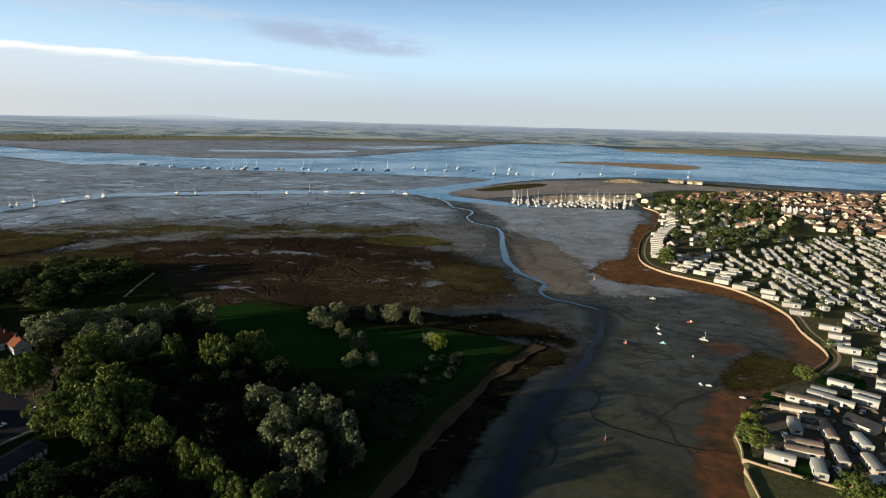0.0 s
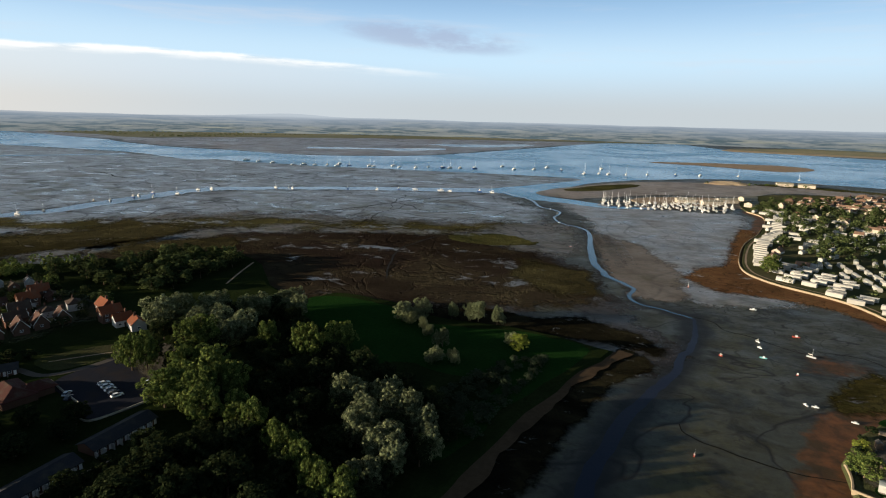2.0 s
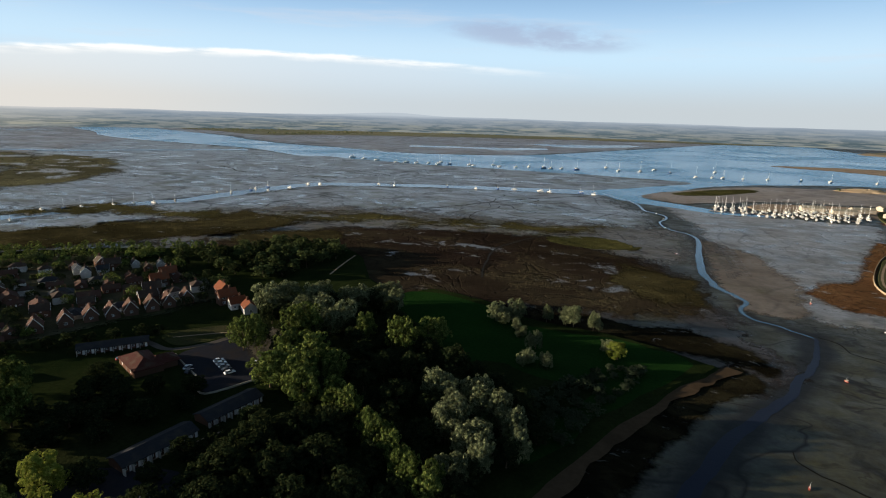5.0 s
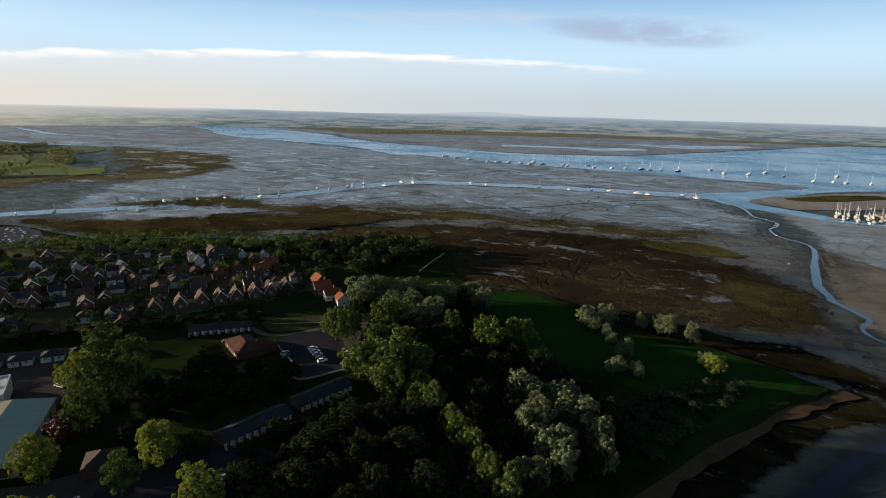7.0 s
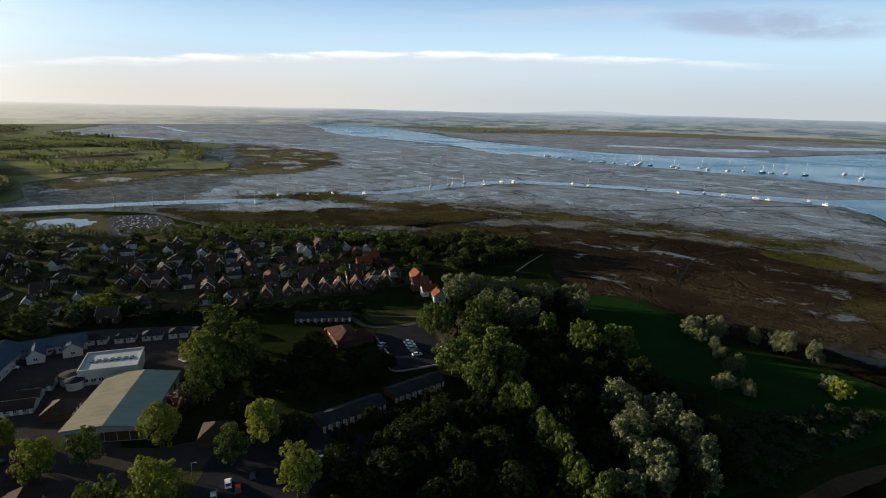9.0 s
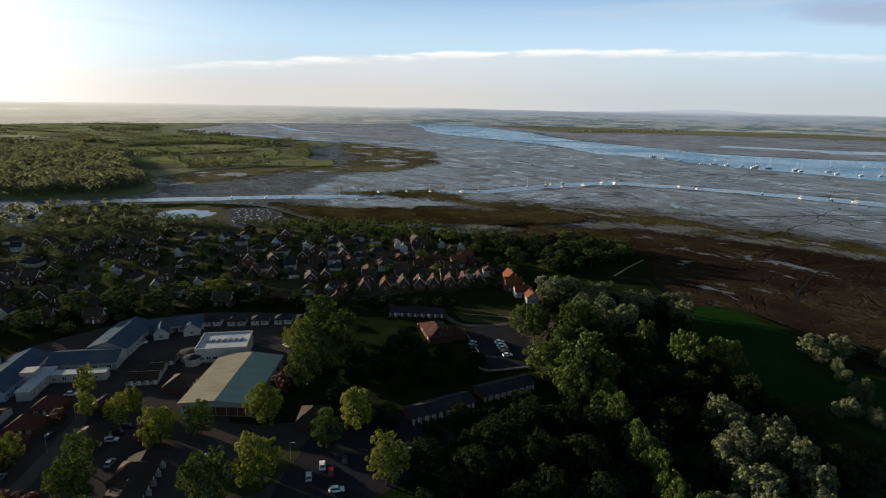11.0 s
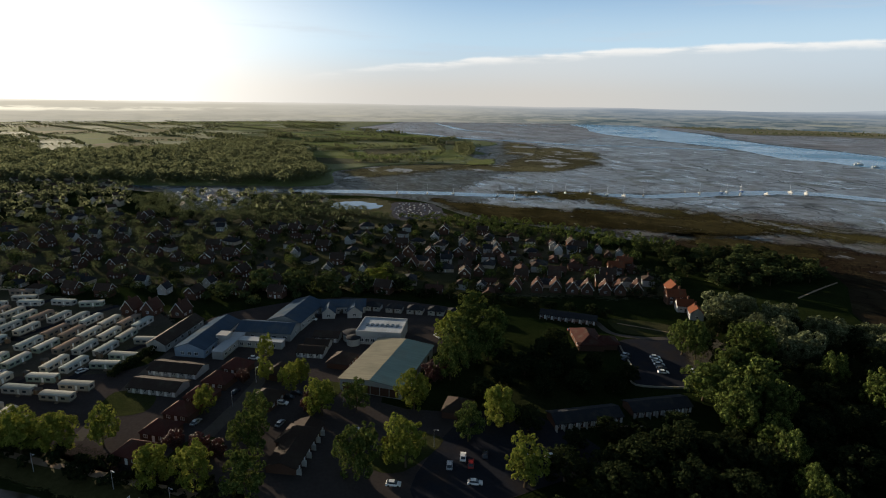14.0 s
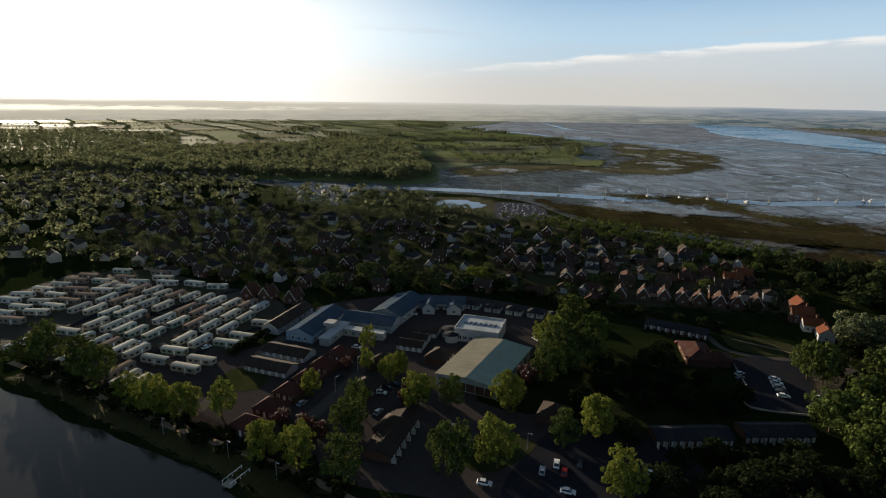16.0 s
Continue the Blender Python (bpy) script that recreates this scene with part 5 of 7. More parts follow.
for first, some in zip(MODELS + PLAIN, spots + plain):
    spread(first, [pose(x, y, LAND, 0, 0, TURN + a) @ Matrix.Scale(0.9 + 0.1 * math.sin(x * 3 + y), 4) for x, y, a in some])

# houses behind the caravans
BACK = [(-404, -112), (-366, -38), (-336, 14), (-314, 55), (-298, 50), (-292, 32), (-308, 8), (-338, -40), (-364, -88)]
for i, (x, y) in enumerate(scatter(BACK, 17, 23, [(a, b, 12.0) for a, b in TRIO] + houses, 14)):
    copy_thing(PLAIN[(0, 3, 0, 1, 2)[i % 5]], pose(x, y, LAND, 0, 0, TURN + (0, 90)[i % 2] + 5 * math.sin(i)) @ Matrix.Scale(0.9, 4))
    houses.append((x, y, 8.0))

# the orange-roofed house with wings at the corner of the wood
R = make_house("large brick house with bright orange tiled roofs", 9.5, 6.5, 5, 8.2, "gable", BRICK, ORANGE_TILE, 2, "orange-roofed houses")
spread(R, [pose(-216, 249, LAND, 0, 0, -30), pose(-206, 240, LAND, 0, 0, 60), pose(-268, 262, LAND, 0, 0, 50), pose(-262, 249, LAND, 0, 0, 60)])
R = make_house("white-walled cottage with an orange tiled roof", 8, 6.5, 3.6, 6.4, "gable", WHITE, ORANGE_TILE, 2, "orange-roofed houses")
spread(R, [pose(-186, 233, LAND, 0, 0, 140), pose(-196, 236, LAND, 0, 0, 55)])

# the holiday park's halls
hall = thing("sports_hall", "large low hall with a beige and teal metal roof", "hall")
hall.matrix_basis = pose(-193, 71, LAND, 0, 0, 138)
part("wall", wall_shape(38, 24, 4.7, 5.9, True), GREYWALL, hall)
for sl, mat, lb in zip(roof_slopes(38, 24, 4.7, 5.9, 0.6), (TEAL_SHEET, BEIGE_SHEET), ("teal metal roof slope", "beige metal roof slope")):
    part("roof", sl, mat, hall, lb)
for k in range(6):
    part("wall_panel", Shape().box(-19.12, -11 + k * 3.7, 0.3, -19.0, -7.6 + k * 3.7, 3.4), BRICK, hall)
for k in range(4):
    add_door(hall, -14 + 9 * k, -12, 0, BEAM, 2.4, 2.6)

flat = thing("swimming_hall", "white flat-roofed hall with a raised parapet", "hall")
flat.matrix_basis = pose(-226, 80, LAND, 0, 0, 58)
part("wall", wall_shape(20, 17, 5.6, 5.6, False), WHITE, flat)
part("roof", Shape().box(-9.7, -8.2, 5.604, 9.7, 8.2, 5.8), WHITE_SHEET, flat)
s = Shape()
for a in ((-10.1, -8.6, 10.1, -8.2), (-10.1, 8.2, 10.1, 8.6), (-10.1, -8.2, -9.7, 8.2), (9.7, -8.2, 10.1, 8.2)):
    s.box(a[0], a[1], 5.604, a[2], a[3], 6.3)
part("parapet", s, WHITE, flat)
for k in range(7):
    part("skylight", Shape().box(-7.5 + k * 2.3, -1.2, 5.8, -6.3 + k * 2.3, 1.2, 6.15), GLASS, flat)
    add_window(flat, -7.5 + k * 2.5, -8.5, 1.2, 0, 1.8, 1.6)
for x, y, r in ((-13, -4, 4.0), (-11, -9, 3.0)):
    p = part("round_wing", Shape().tube([((x, y, 0), r), ((x, y, 3.2), r)], 14), WHITE, flat)
    part("round_roof", Shape().tube([((x, y, 3.2), r + 0.4), ((x, y, 3.5), r + 0.4), ((x, y, 4.2), 0.3)], 14), SLATE, flat)


def blue_hall(label, x, y, turn, w, d, eave, ridge, wall=WHITE, roof=(BLUE_SHEET, BLUE_SHEET), windows=5, ends=1):
    ob = thing("clubhouse", label, "hall", "blue-roofed clubhouse buildings")
    ob.matrix_basis = pose(x, y, LAND, 0, 0, turn)
    part("wall", wall_shape(w, d, eave, ridge, True), wall, ob)
    for sl, mat in zip(roof_slopes(w, d, eave, ridge, 0.5), roof):
        part("roof", sl, mat, ob)
    for k in range(windows):
        add_window(ob, (k + 0.5) / windows * w - w / 2, -d / 2, 1.0, 0, 1.8, 1.4)
    for k in range(ends):
        add_window(ob, w / 2, (k - (ends - 1) / 2) * 3, 1.0, 90, 1.6, 1.4)
        add_window(ob, -w / 2, (k - (ends - 1) / 2) * 3, 1.0, -90, 1.6, 1.4)
    add_door(ob, w * 0.1, -d / 2, 0, BEAM, 1.8, 2.2)
    return ob


blue_hall("long blue-roofed hall with pale blue gable front", -252, 9, 147, 32, 13, 3.9, 6.4, PALEBLUE, (BLUE_SHEET, BLUE_SHEET), 7, 3)
blue_hall("long dark-roofed hall with white gable beside the blue one", -263, -4, 147, 30, 8.5, 3.2, 5.6, WHITE, (BROWN_TILE, BROWN_TILE), 6, 1)
blue_hall("blue-roofed hall with white gable end", -250, 34, 58, 25, 13, 3.7, 6.0, WHITE)
blue_hall("wide blue-roofed hall behind the club", -264, 50, 143, 28, 16, 4.2, 6.8, WHITE)
blue_hall("long narrow blue-roofed wing with white walls", -268, 70, 70, 30, 10, 3.6, 5.8, WHITE, windows=8)
blue_hall("small white pavilion with blue gabled roof", -258, 77, 160, 9, 7, 3.4, 6, WHITE, windows=2)
blue_hall("small white pavilion with blue gabled roof", -262, 65, 160, 9, 6, 3.4, 5.8, WHITE, windows=2)
wing = thing("flat_wing", "pale flat-roofed wing joining the halls", "annexe")
wing.matrix_basis = pose(-240, 16, LAND, 0, 0, 147)
part("wall", wall_shape(20, 4.6, 3.4, 3.4, False), WHITE, wing)
part("roof", Shape().box(-10.3, -2.6, 3.404, 10.3, 2.6, 3.65), GREYWALL, wing)
for k in range(5):
    add_window(wing, -7.5 + k * 3.6, -2.3, 1.0, 0, 1.6, 1.4)
wing = thing("flat_wing", "white flat-roofed wing in front of the hall", "annexe")
wing.matrix_basis = pose(-239, 27, LAND, 0, 0, 58)
part("wall", wall_shape(24, 4, 3.2, 3.2, False), WHITE, wing)
part("roof", Shape().box(-12.3, -2.3, 3.204, 12.3, 2.3, 3.4), GREYWALL, wing)
part("tower", wall_shape(5, 5, 5.6, 5.6, False), WHITE, wing, at=pose(-14, -1, 0))
for k in range(6):
    add_window(wing, -9.5 + k * 3.6, -2, 0.9, 0, 1.6, 1.4)


def chalet_block(label, x, y, turn, w, d, tile, wall=WHITE, bays=6, porch=True):
    """A long single-storey block of holiday flats with a row of porches."""
    ob = thing("chalet_block", label, "chalets", "rows of holiday chalets")
    ob.matrix_basis = pose(x, y, LAND, 0, 0, turn)
    part("wall", wall_shape(w, d, 2.35, 3.9, True), wall, ob)
    for sl in roof_slopes(w, d, 2.35, 3.9, 0.5):
        part("roof", sl, tile, ob)
    for k in range(bays):
        u = (k + 0.5) / bays * w - w / 2
        add_window(ob, u - 0.9, -d / 2, 0.9, 0, 1.2, 1.2)
        add_door(ob, u + 0.8, -d / 2, 0)
        if porch:
            part("porch", Shape().box(u - 1.7, -d / 2 - 1.6, 0, u - 1.5, -d / 2 - 0.05, 2.1), WHITE, ob)
    return ob


chalet_block("long chalet block with dark brown roof and white walls", -226, -4, 55, 20, 9, BROWN_TILE, porch=False)
chalet_block("long chalet block with dark brown roof and white walls", -214, -11, 55, 19, 8.5, BROWN_TILE, porch=False)
chalet_block("small white chalet block with brown roof", -221, 47, 58, 11, 7, BROWN_TILE, bays=4, porch=False)
chalet_block("small white chalet block with brown roof", -227, 51, 58, 10, 7, BROWN_TILE, bays=3, porch=False)
chalet_block("small white chalet block with brown roof", -234, 57, 58, 11, 7, BROWN_TILE, bays=3, porch=False)
chalet_block("dark chalet row with white porch walls", -133, 119, 77, 24, 8, SLATE, BRICK, bays=9)
chalet_block("dark chalet row with white porch walls", -128, 147, 76, 22, 8, SLATE, BRICK, bays=8)
chalet_block("long dark-roofed chalet row with white porches", -210, 172, 45, 27, 7, SLATE, BRICK, bays=8)
chalet_block("dark-roofed chalet row beside the car park", -156, 27, 147, 24, 9, BROWN_TILE, BRICK, bays=6)
B = make_house("small white chalet with a dark hipped roof", 8, 6, 2.5, 4.2, "hip", WHITE, SLATE, 2, "back row of chalets", "chalet")
spread(B, [pose(x, y, LAND, 0, 0, 55) for x, y in ((-262, 88), (-255, 97), (-249, 106), (-243, 115), (-237, 123), (-231, 131))])
B = make_house("maroon hip-roofed lodge of the holiday park", 9.5, 8, 2.6, 5.8, "hip", BRICK, RED_TILE, 1, "line of maroon-roofed lodges", "lodge")
spread(B, [pose(x, y, LAND, 0, 0, 52) for x, y in ((-218, 17), (-209, 9.5), (-199.5, 3), (-191, -3.5), (-181.5, -10), (-172, -17))])
B = make_house("brown hip-roofed lodge between car parks", 10, 9, 2.6, 5.6, "hip", BRICK, BROWN_TILE, 1, "brown-roofed lodges", "lodge")
spread(B, [pose(x, y, LAND, 0, 0, 140) for x, y in ((-188, 23), (-160, 28), (-207, 32), (-207, 56), (-155, 82))])
# red tile with shade from nearby trees put into its colour
CLUB_TILE = tile_material("shaded_red_tile", (0.066, 0.025, 0.02), 0.2)
L = make_house("hip-roofed club building, red roof darkened for shade, pale ridge tiles", 19, 11, 2.8, 5.6, "hip", BRICK, CLUB_TILE, 2, name="club_building")
L.matrix_basis = pose(-184, 162, LAND, 0, 0, -26)
part("wing", wall_shape(11, 8, 2.8, 2.8, False), BRICK, L, at=pose(4, 6, 0, 0, 0, 90))
part("wing_roof", hip_roof(12, 8.6, 2.8, 5.2), CLUB_TILE, L, at=pose(4, 6.4, 0, 0, 0, 90))
for w, d, z0, z1, at in ((19, 11, 2.75, 5.62, None), (12, 8.6, 2.75, 5.22, pose(4, 6.4, 0, 0, 0, 90))):
    e = (w - d) / 2
    part("ridge_tile", Shape().tube([((-e, 0, z1), 0.16), ((e, 0, z1), 0.16)], 5), RUSSET_TILE, L, at=at)
    for p in (-1, 1):
        for q in (-1, 1):
            part("ridge_tile", Shape().tube([((p * (w / 2 + 0.3), q * (d / 2 + 0.3), z0), 0.13), ((p * e, 0, z1), 0.13)], 5), RUSSET_TILE, L, at=at)

# peninsula town across the mud
TOWN = [(335, 827), (472, 915), (730, 930), (640, 720), (440, 560), (400, 590), (430, 700), (380, 790)]
T1 = make_house("cream house with an orange-brown tiled roof", 10, 8, 5, 7.8, "gable", CREAM, TAN_TILE, 1, "town houses on the peninsula")
T2 = make_house("white house with a brown hipped roof", 11, 8, 5, 7.6, "hip", WHITE, BROWN_TILE, 1, "town houses on the peninsula")
T3 = make_house("brick house with an orange-brown hipped roof", 11, 9, 5, 7.8, "hip", BRICK, TAN_TILE, 1, "town houses on the peninsula")
town = [[], [], []]
town_taken = []
for x, y in scatter(TOWN, 19, 31, most=90):
    town[rng.randrange(3)].append(pose(x, y, LAND, 0, 0, rng.choice((-40, 50)) + rng.uniform(-8, 8)))
    town_taken.append((x, y, 8))
for first, some in zip((T1, T2, T3), town):
    spread(first, some)
flats = thing("apartment_block", "long white block of flats with gabled fronts", "flats")
flats.matrix_basis = pose(448, 705, LAND, 0, 0, -28)
part("wall", wall_shape(46, 12, 9, 9, False), WHITE, flats)
part("roof", hip_roof(46, 12, 9, 12), BROWN_TILE, flats)
for k in range(7):
    part("bay", wall_shape(4, 3, 9.5, 11.5, True), WHITE, flats, at=pose(-20 + k * 6.6, -6.5, 0, 0, 0, 90))
    for z in (1, 4, 7):
        add_window(flats, -20 + k * 6.6 + 3.2, -6.03, z, 0, 1.4, 1.4, False)
C1 = make_house("shore house with an orange-brown pitched roof", 16, 12, 3.4, 7.6, "gable", CREAM, TAN_TILE, 1, "shore buildings")
spread(C1, [pose(191, 470, LAND, 0, 0, 60) @ Matrix.Scale(0.8, 4), pose(205, 452, LAND, 0, 0, -30) @ Matrix.Scale(0.72, 4), pose(206, 500, LAND, 0, 0, 50) @ Matrix.Scale(0.75, 4)])

# ---- caravans ----
PLASTIC = [painted("cream_panel", (0.44, 0.4, 0.32), 0.5, 0.2, 1, own=0.5), painted("white_panel", (0.5, 0.48, 0.44), 0.5, 0.2, 1, own=0.5),
           painted("pale_green_panel", (0.3, 0.37, 0.3), 0.5, 0.12, 1, own=0.4), painted("brown_panel", (0.25, 0.2, 0.15), 0.6, 0.15, 1, own=0.4)]
CAPS = [painted("pale_roof_sheet", (0.56, 0.54, 0.47), 0.85, 0.3, 0.5, own=0.7), painted("grey_roof_sheet", (0.42, 0.45, 0.42), 0.85, 0.3, 0.5, own=0.6), painted("brown_roof_sheet", (0.26, 0.2, 0.16), 0.85, 0.25, 0.5, own=0.3)]
SKIRT = painted("dark_skirting", (0.1, 0.085, 0.07), 0.8, 0.2, 2)
DARKPANE = Shape().box(-0.75, -0.05, 0, 0.75, 0.01, 0.85).mesh("window", GLASS)


def make_caravan(label, skin, cap, length=10.6, width=3.3, rich=True, group="static caravans of the holiday park"):
    ob = thing("static_caravan", label, "caravan", group)
    x, y = length / 2, width / 2
    prof = [(-y, 0.55), (y, 0.55), (y, 2.55), (y - 0.12, 2.7), (-y + 0.12, 2.7), (-y, 2.55)]
    s = Shape()
    for sx in (-x, x):
        s.v += [(sx, py, pz) for py, pz in prof]
    n = len(prof)
    s.f = [tuple(range(n))[::-1], tuple(range(n, 2 * n))] + [(i, (i + 1) % n, n + (i + 1) % n, n + i) for i in range(n)]
    part("body", s, skin, ob)
    s = Shape()
    prof = [(-y - 0.08, 2.6), (y + 0.08, 2.6), (y + 0.05, 2.78), (y * 0.6, 3.0), (0, 3.1), (-y * 0.6, 3.0), (-y - 0.05, 2.78)]
    for sx in (-x - 0.15, x + 0.15):
        s.v += [(sx, py, pz) for py, pz in prof]
    n = len(prof)
    s.f = [tuple(range(n))[::-1], tuple(range(n, 2 * n))] + [(i, (i + 1) % n, n + (i + 1) % n, n + i) for i in range(n)]
    part("roof", s, cap, ob)
    part("skirt", Shape().box(-x + 0.2, -y + 0.15, 0, x - 0.2, y - 0.15, 0.56), SKIRT, ob)
    for u in ((-0.34, -0.1, 0.3) if rich else (0.2,)):
        part("window", DARKPANE, None, ob, at=pose(u * length, -y, 1.35))
        part("window", DARKPANE, None, ob, at=pose(-u * length, y, 1.35, 0, 0, 180))
    part("window", DARKPANE, None, ob, at=pose(x, 0, 1.35, 0, 0, 90))
    add_door(ob, 0.1 * length, -y, 0, FRAME, 0.8, 1.9, 0.6)
    if rich:
        part("steps", Shape().box(0.1 * length - 0.6, -y - 0.9, 0, 0.1 * length + 0.6, -y, 0.3).box(0.1 * length - 0.6, -y - 0.5, 0.3, 0.1 * length + 0.6, -y, 0.55), TIMBER, ob)
        part("window", DARKPANE, None, ob, at=pose(-x, 0, 1.35, 0, 0, -90))
    return ob


VANS = [make_caravan("cream static caravan with pale roof", PLASTIC[0], CAPS[0], 11.4, 3.6), make_caravan("white static caravan with grey roof", PLASTIC[1], CAPS[1], 11.2, 3.6),
        make_caravan("pale green static caravan", PLASTIC[2], CAPS[0], 10.8, 3.5), make_caravan("long brown static caravan with dark roof", PLASTIC[3], CAPS[2], 12, 3.7)]
CV_ROWS = [
    [(-336, -100), (-330, -90), (-326, -82), (-322, -75), (-315, -69), (-311, -62), (-307, -54), (-302, -46), (-297, -40), (-291, -32), (-288, -24), (-283, -18)],
    [(-314, -95), (-310, -87), (-306, -80), (-302, -73), (-296, -65), (-288, -53), (-283, -46), (-279, -39), (-275, -31), (-270, -24)],
    [(-302, -104), (-298, -96), (-292, -88), (-291, -81), (-284, -75), (-277, -61), (-271, -54), (-267, -46), (-263, -39), (-258, -31)],
    [(-278, -90), (-273, -82), (-268, -76), (-263, -70), (-259, -62), (-250, -48), (-246, -41)],
    [(-260, -91), (-255, -83), (-250, -78), (-246, -71), (-241, -65)],
    [(-224, -67), (-216, -63), (-211, -58), (-241, -89), (-260, -114), (-253, -103), (-202, -53)],
]
CV_ACROSS = [(-238, -50), (-231, -56), (-226, -38), (-220, -43), (-247, -24), (-241, -30), (-260, -15), (-270, -99)]
CV_BACK = [(-330, -139), (-337, -132), (-322, -142), (-316, -126), (-309, -132), (-307, -117), (-314, -113), (-300, -122), (-302, -137), (-291, -129), (-325, -122),
           (-344, -126), (-350, -120), (-358, -116), (-333, -115), (-321, -107), (-328, -101), (-337, -98), (-346, -106), (-331, -90), (-356, -77), (-340, -86),
           (-345, -74), (-350, -95), (-335, -70), (-365, -100), (-330, -55), (-322, -42)]
rng = random.Random(8)
spots = [[] for _ in VANS]
for x, y in itertools.chain(*CV_ROWS):
    spots[rng.choice((0, 0, 1, 1, 2, 3))].append(pose(x, y, LAND, 0, 0, 146 + rng.uniform(-2, 2)))
for x, y in CV_ACROSS:
    spots[rng.choice((0, 1, 2))].append(pose(x, y, LAND, 0, 0, 62 + rng.uniform(-4, 4)))
for x, y in CV_BACK:
    spots[rng.choice((0, 1, 2, 3))].append(pose(x, y, LAND, 0, 0, 68 + rng.uniform(-8, 8)))
for first, some in zip(VANS, spots):
    spread(first, some)

# caravans of the peninsula
PCAP, PWALL = painted("white_roof_sheet", (0.33, 0.325, 0.305), 0.85, 0.25, 0.5, own=0.5), painted("bright_panel", (0.38, 0.37, 0.335), 0.5, 0.15, 1, own=0.4)
PVANS = [make_caravan("white caravan with pale roof behind the sea wall", PWALL, PCAP, 10.8, 3.4, False, "caravans on the peninsula"),
         make_caravan("cream caravan with pale roof behind the sea wall", PLASTIC[0], PCAP, 11.2, 3.4, False, "caravans on the peninsula"),
         make_caravan("white caravan with grey roof behind the sea wall", PWALL, CAPS[1], 10.4, 3.6, False, "caravans on the peninsula")]
spots = [[] for _ in PVANS]
distant = []
ZONE = [(166, 404), (185, 450), (215, 462), (255, 478), (305, 495), (380, 560), (432, 543), (440, 500), (330, 330), (215, 236), (188, 253), (194, 284), (203, 318), (196, 366)]
for turn, keep in ((-25, lambda x, y: x < 216 and y < 332), (-38, lambda x, y: x < 216 and y >= 332), (-98, lambda x, y: x >= 219 and x + 0.5 * y < 475), (-108, lambda x, y: x >= 219 and x + 0.5 * y >= 482)):
    ax, ay = Vector((math.cos(radians(turn)), math.sin(radians(turn)))), Vector((-math.sin(radians(turn)), math.cos(radians(turn))))
    for i in range(-30, 30):
        for j in range(-45, 45):
            q = ax * (i * 15.0 + (j % 3) * 1.6 + 3 * noise.noise(Vector((i * 0.4, j * 0.13, 2)))) + ay * (j * 8.6 + (3.0 if j % 4 > 1 else 0) + 2.5 * noise.noise(Vector((i * 0.3, j * 0.1, 6))))
            p = q + Vector((250 + rng.uniform(-0.9, 0.9), 380 + rng.uniform(-0.7, 0.7)))
            if inside(p.x, p.y, ZONE) and keep(p.x, p.y) and rng.random() < 0.86:
                (spots[rng.randrange(3)] if p.y < 350 else distant).append(pose(p.x, p.y, LAND, 0, 0, turn + rng.uniform(-4, 4) + 10 * noise.noise(Vector((i * 0.3, j * 0.1, 9)))) @ Matrix.Diagonal((rng.uniform(0.85, 1.05), 1, 1, 1)))
for i, q in enumerate(smooth([(172, 447), (200, 525), (236, 589), (276, 688)], False, 10)):
    distant.append(pose(q.x + 2 + rng.uniform(-1, 1), q.y, LAND, 0, 0, -28 + rng.uniform(-4, 4)))
ZONE2 = [(262, 735), (268, 690), (230, 590), (196, 528), (225, 470), (262, 500), (330, 530), (350, 610), (330, 700), (300, 760)]
for x, y in scatter(ZONE2, 14, 44, most=70):
    distant.append(pose(x, y, LAND, 0, 0, rng.choice((-35, 45)) + rng.uniform(-5, 5)))
NEAR_VANS = [(154, 210, -37), (150.5, 206.5, -40), (154.5, 201.5, -39), (126, 182.5, -110), (143, 173, -101), (129.5, 164, -110), (109.5, 163, -30), (118, 156.5, -113), (137, 159.5, -104), (131, 148, -110),
             (169.5, 207.5, -43), (166, 203, -43), (192, 240, -27), (188.5, 235, -28), (187, 218, -50), (183, 213, -50), (166, 217.5, -43), (150, 166, -104), (158, 178, -104), (176, 196, -45), (172, 190, -45)]
for x, y, a in NEAR_VANS:
    spots[rng.randrange(3)].append(pose(x, y, LAND, 0, 0, a) @ Matrix.Diagonal((0.92, 1, 1, 1)))
for first, some in zip(PVANS, spots):
    spread(first, some)
s, tops = Shape(), []
for m in distant:
    l, w = rng.uniform(4.4, 5.6), rng.uniform(1.4, 1.7)
    pts = [(-l, -w, 0.1), (l, -w, 0.1), (l, w, 0.1), (-l, w, 0.1), (-l, -w, 2.6), (l, -w, 2.6), (l, w, 2.6), (-l, w, 2.6), (-l - 0.1, 0, 3.1), (l + 0.1, 0, 3.1)]
    k = len(s.f)
    s.add([m @ Vector(p) for p in pts], [(0, 1, 5, 4), (2, 3, 7, 6), (1, 2, 6, 9, 5), (3, 0, 4, 8, 7), (4, 5, 9, 8), (6, 7, 8, 9)])
    tops += [k + 4, k + 5]
far_vans = tagged(part("caravan_field", s, painted("pale_caravan_walls", (0.36, 0.345, 0.305), 0.5, 0.2, 0.1)), "rows of pale caravans farther along the peninsula", "caravans", kind="stuff")
far_vans.data.materials.append(painted("pale_caravan_roofs", (0.35, 0.345, 0.32), 0.85, 0.3, 0.08, dirt=(0.25, 0.22, 0.19), dirty=0.6))
for i in tops:
    far_vans.data.polygons[i].material_index = 1
dim = make_caravan("cream caravan with a dark brown roof", PLASTIC[0], CAPS[2], 10.8, 3.5, False, "caravans on the peninsula")
spread(dim, [pose(x, y, LAND, 0, 0, a) for x, y, a in ((134, 194.5, -22), (135.5, 179, -107), (119, 166, -21), (165, 184, -45), (122, 171, -22))])
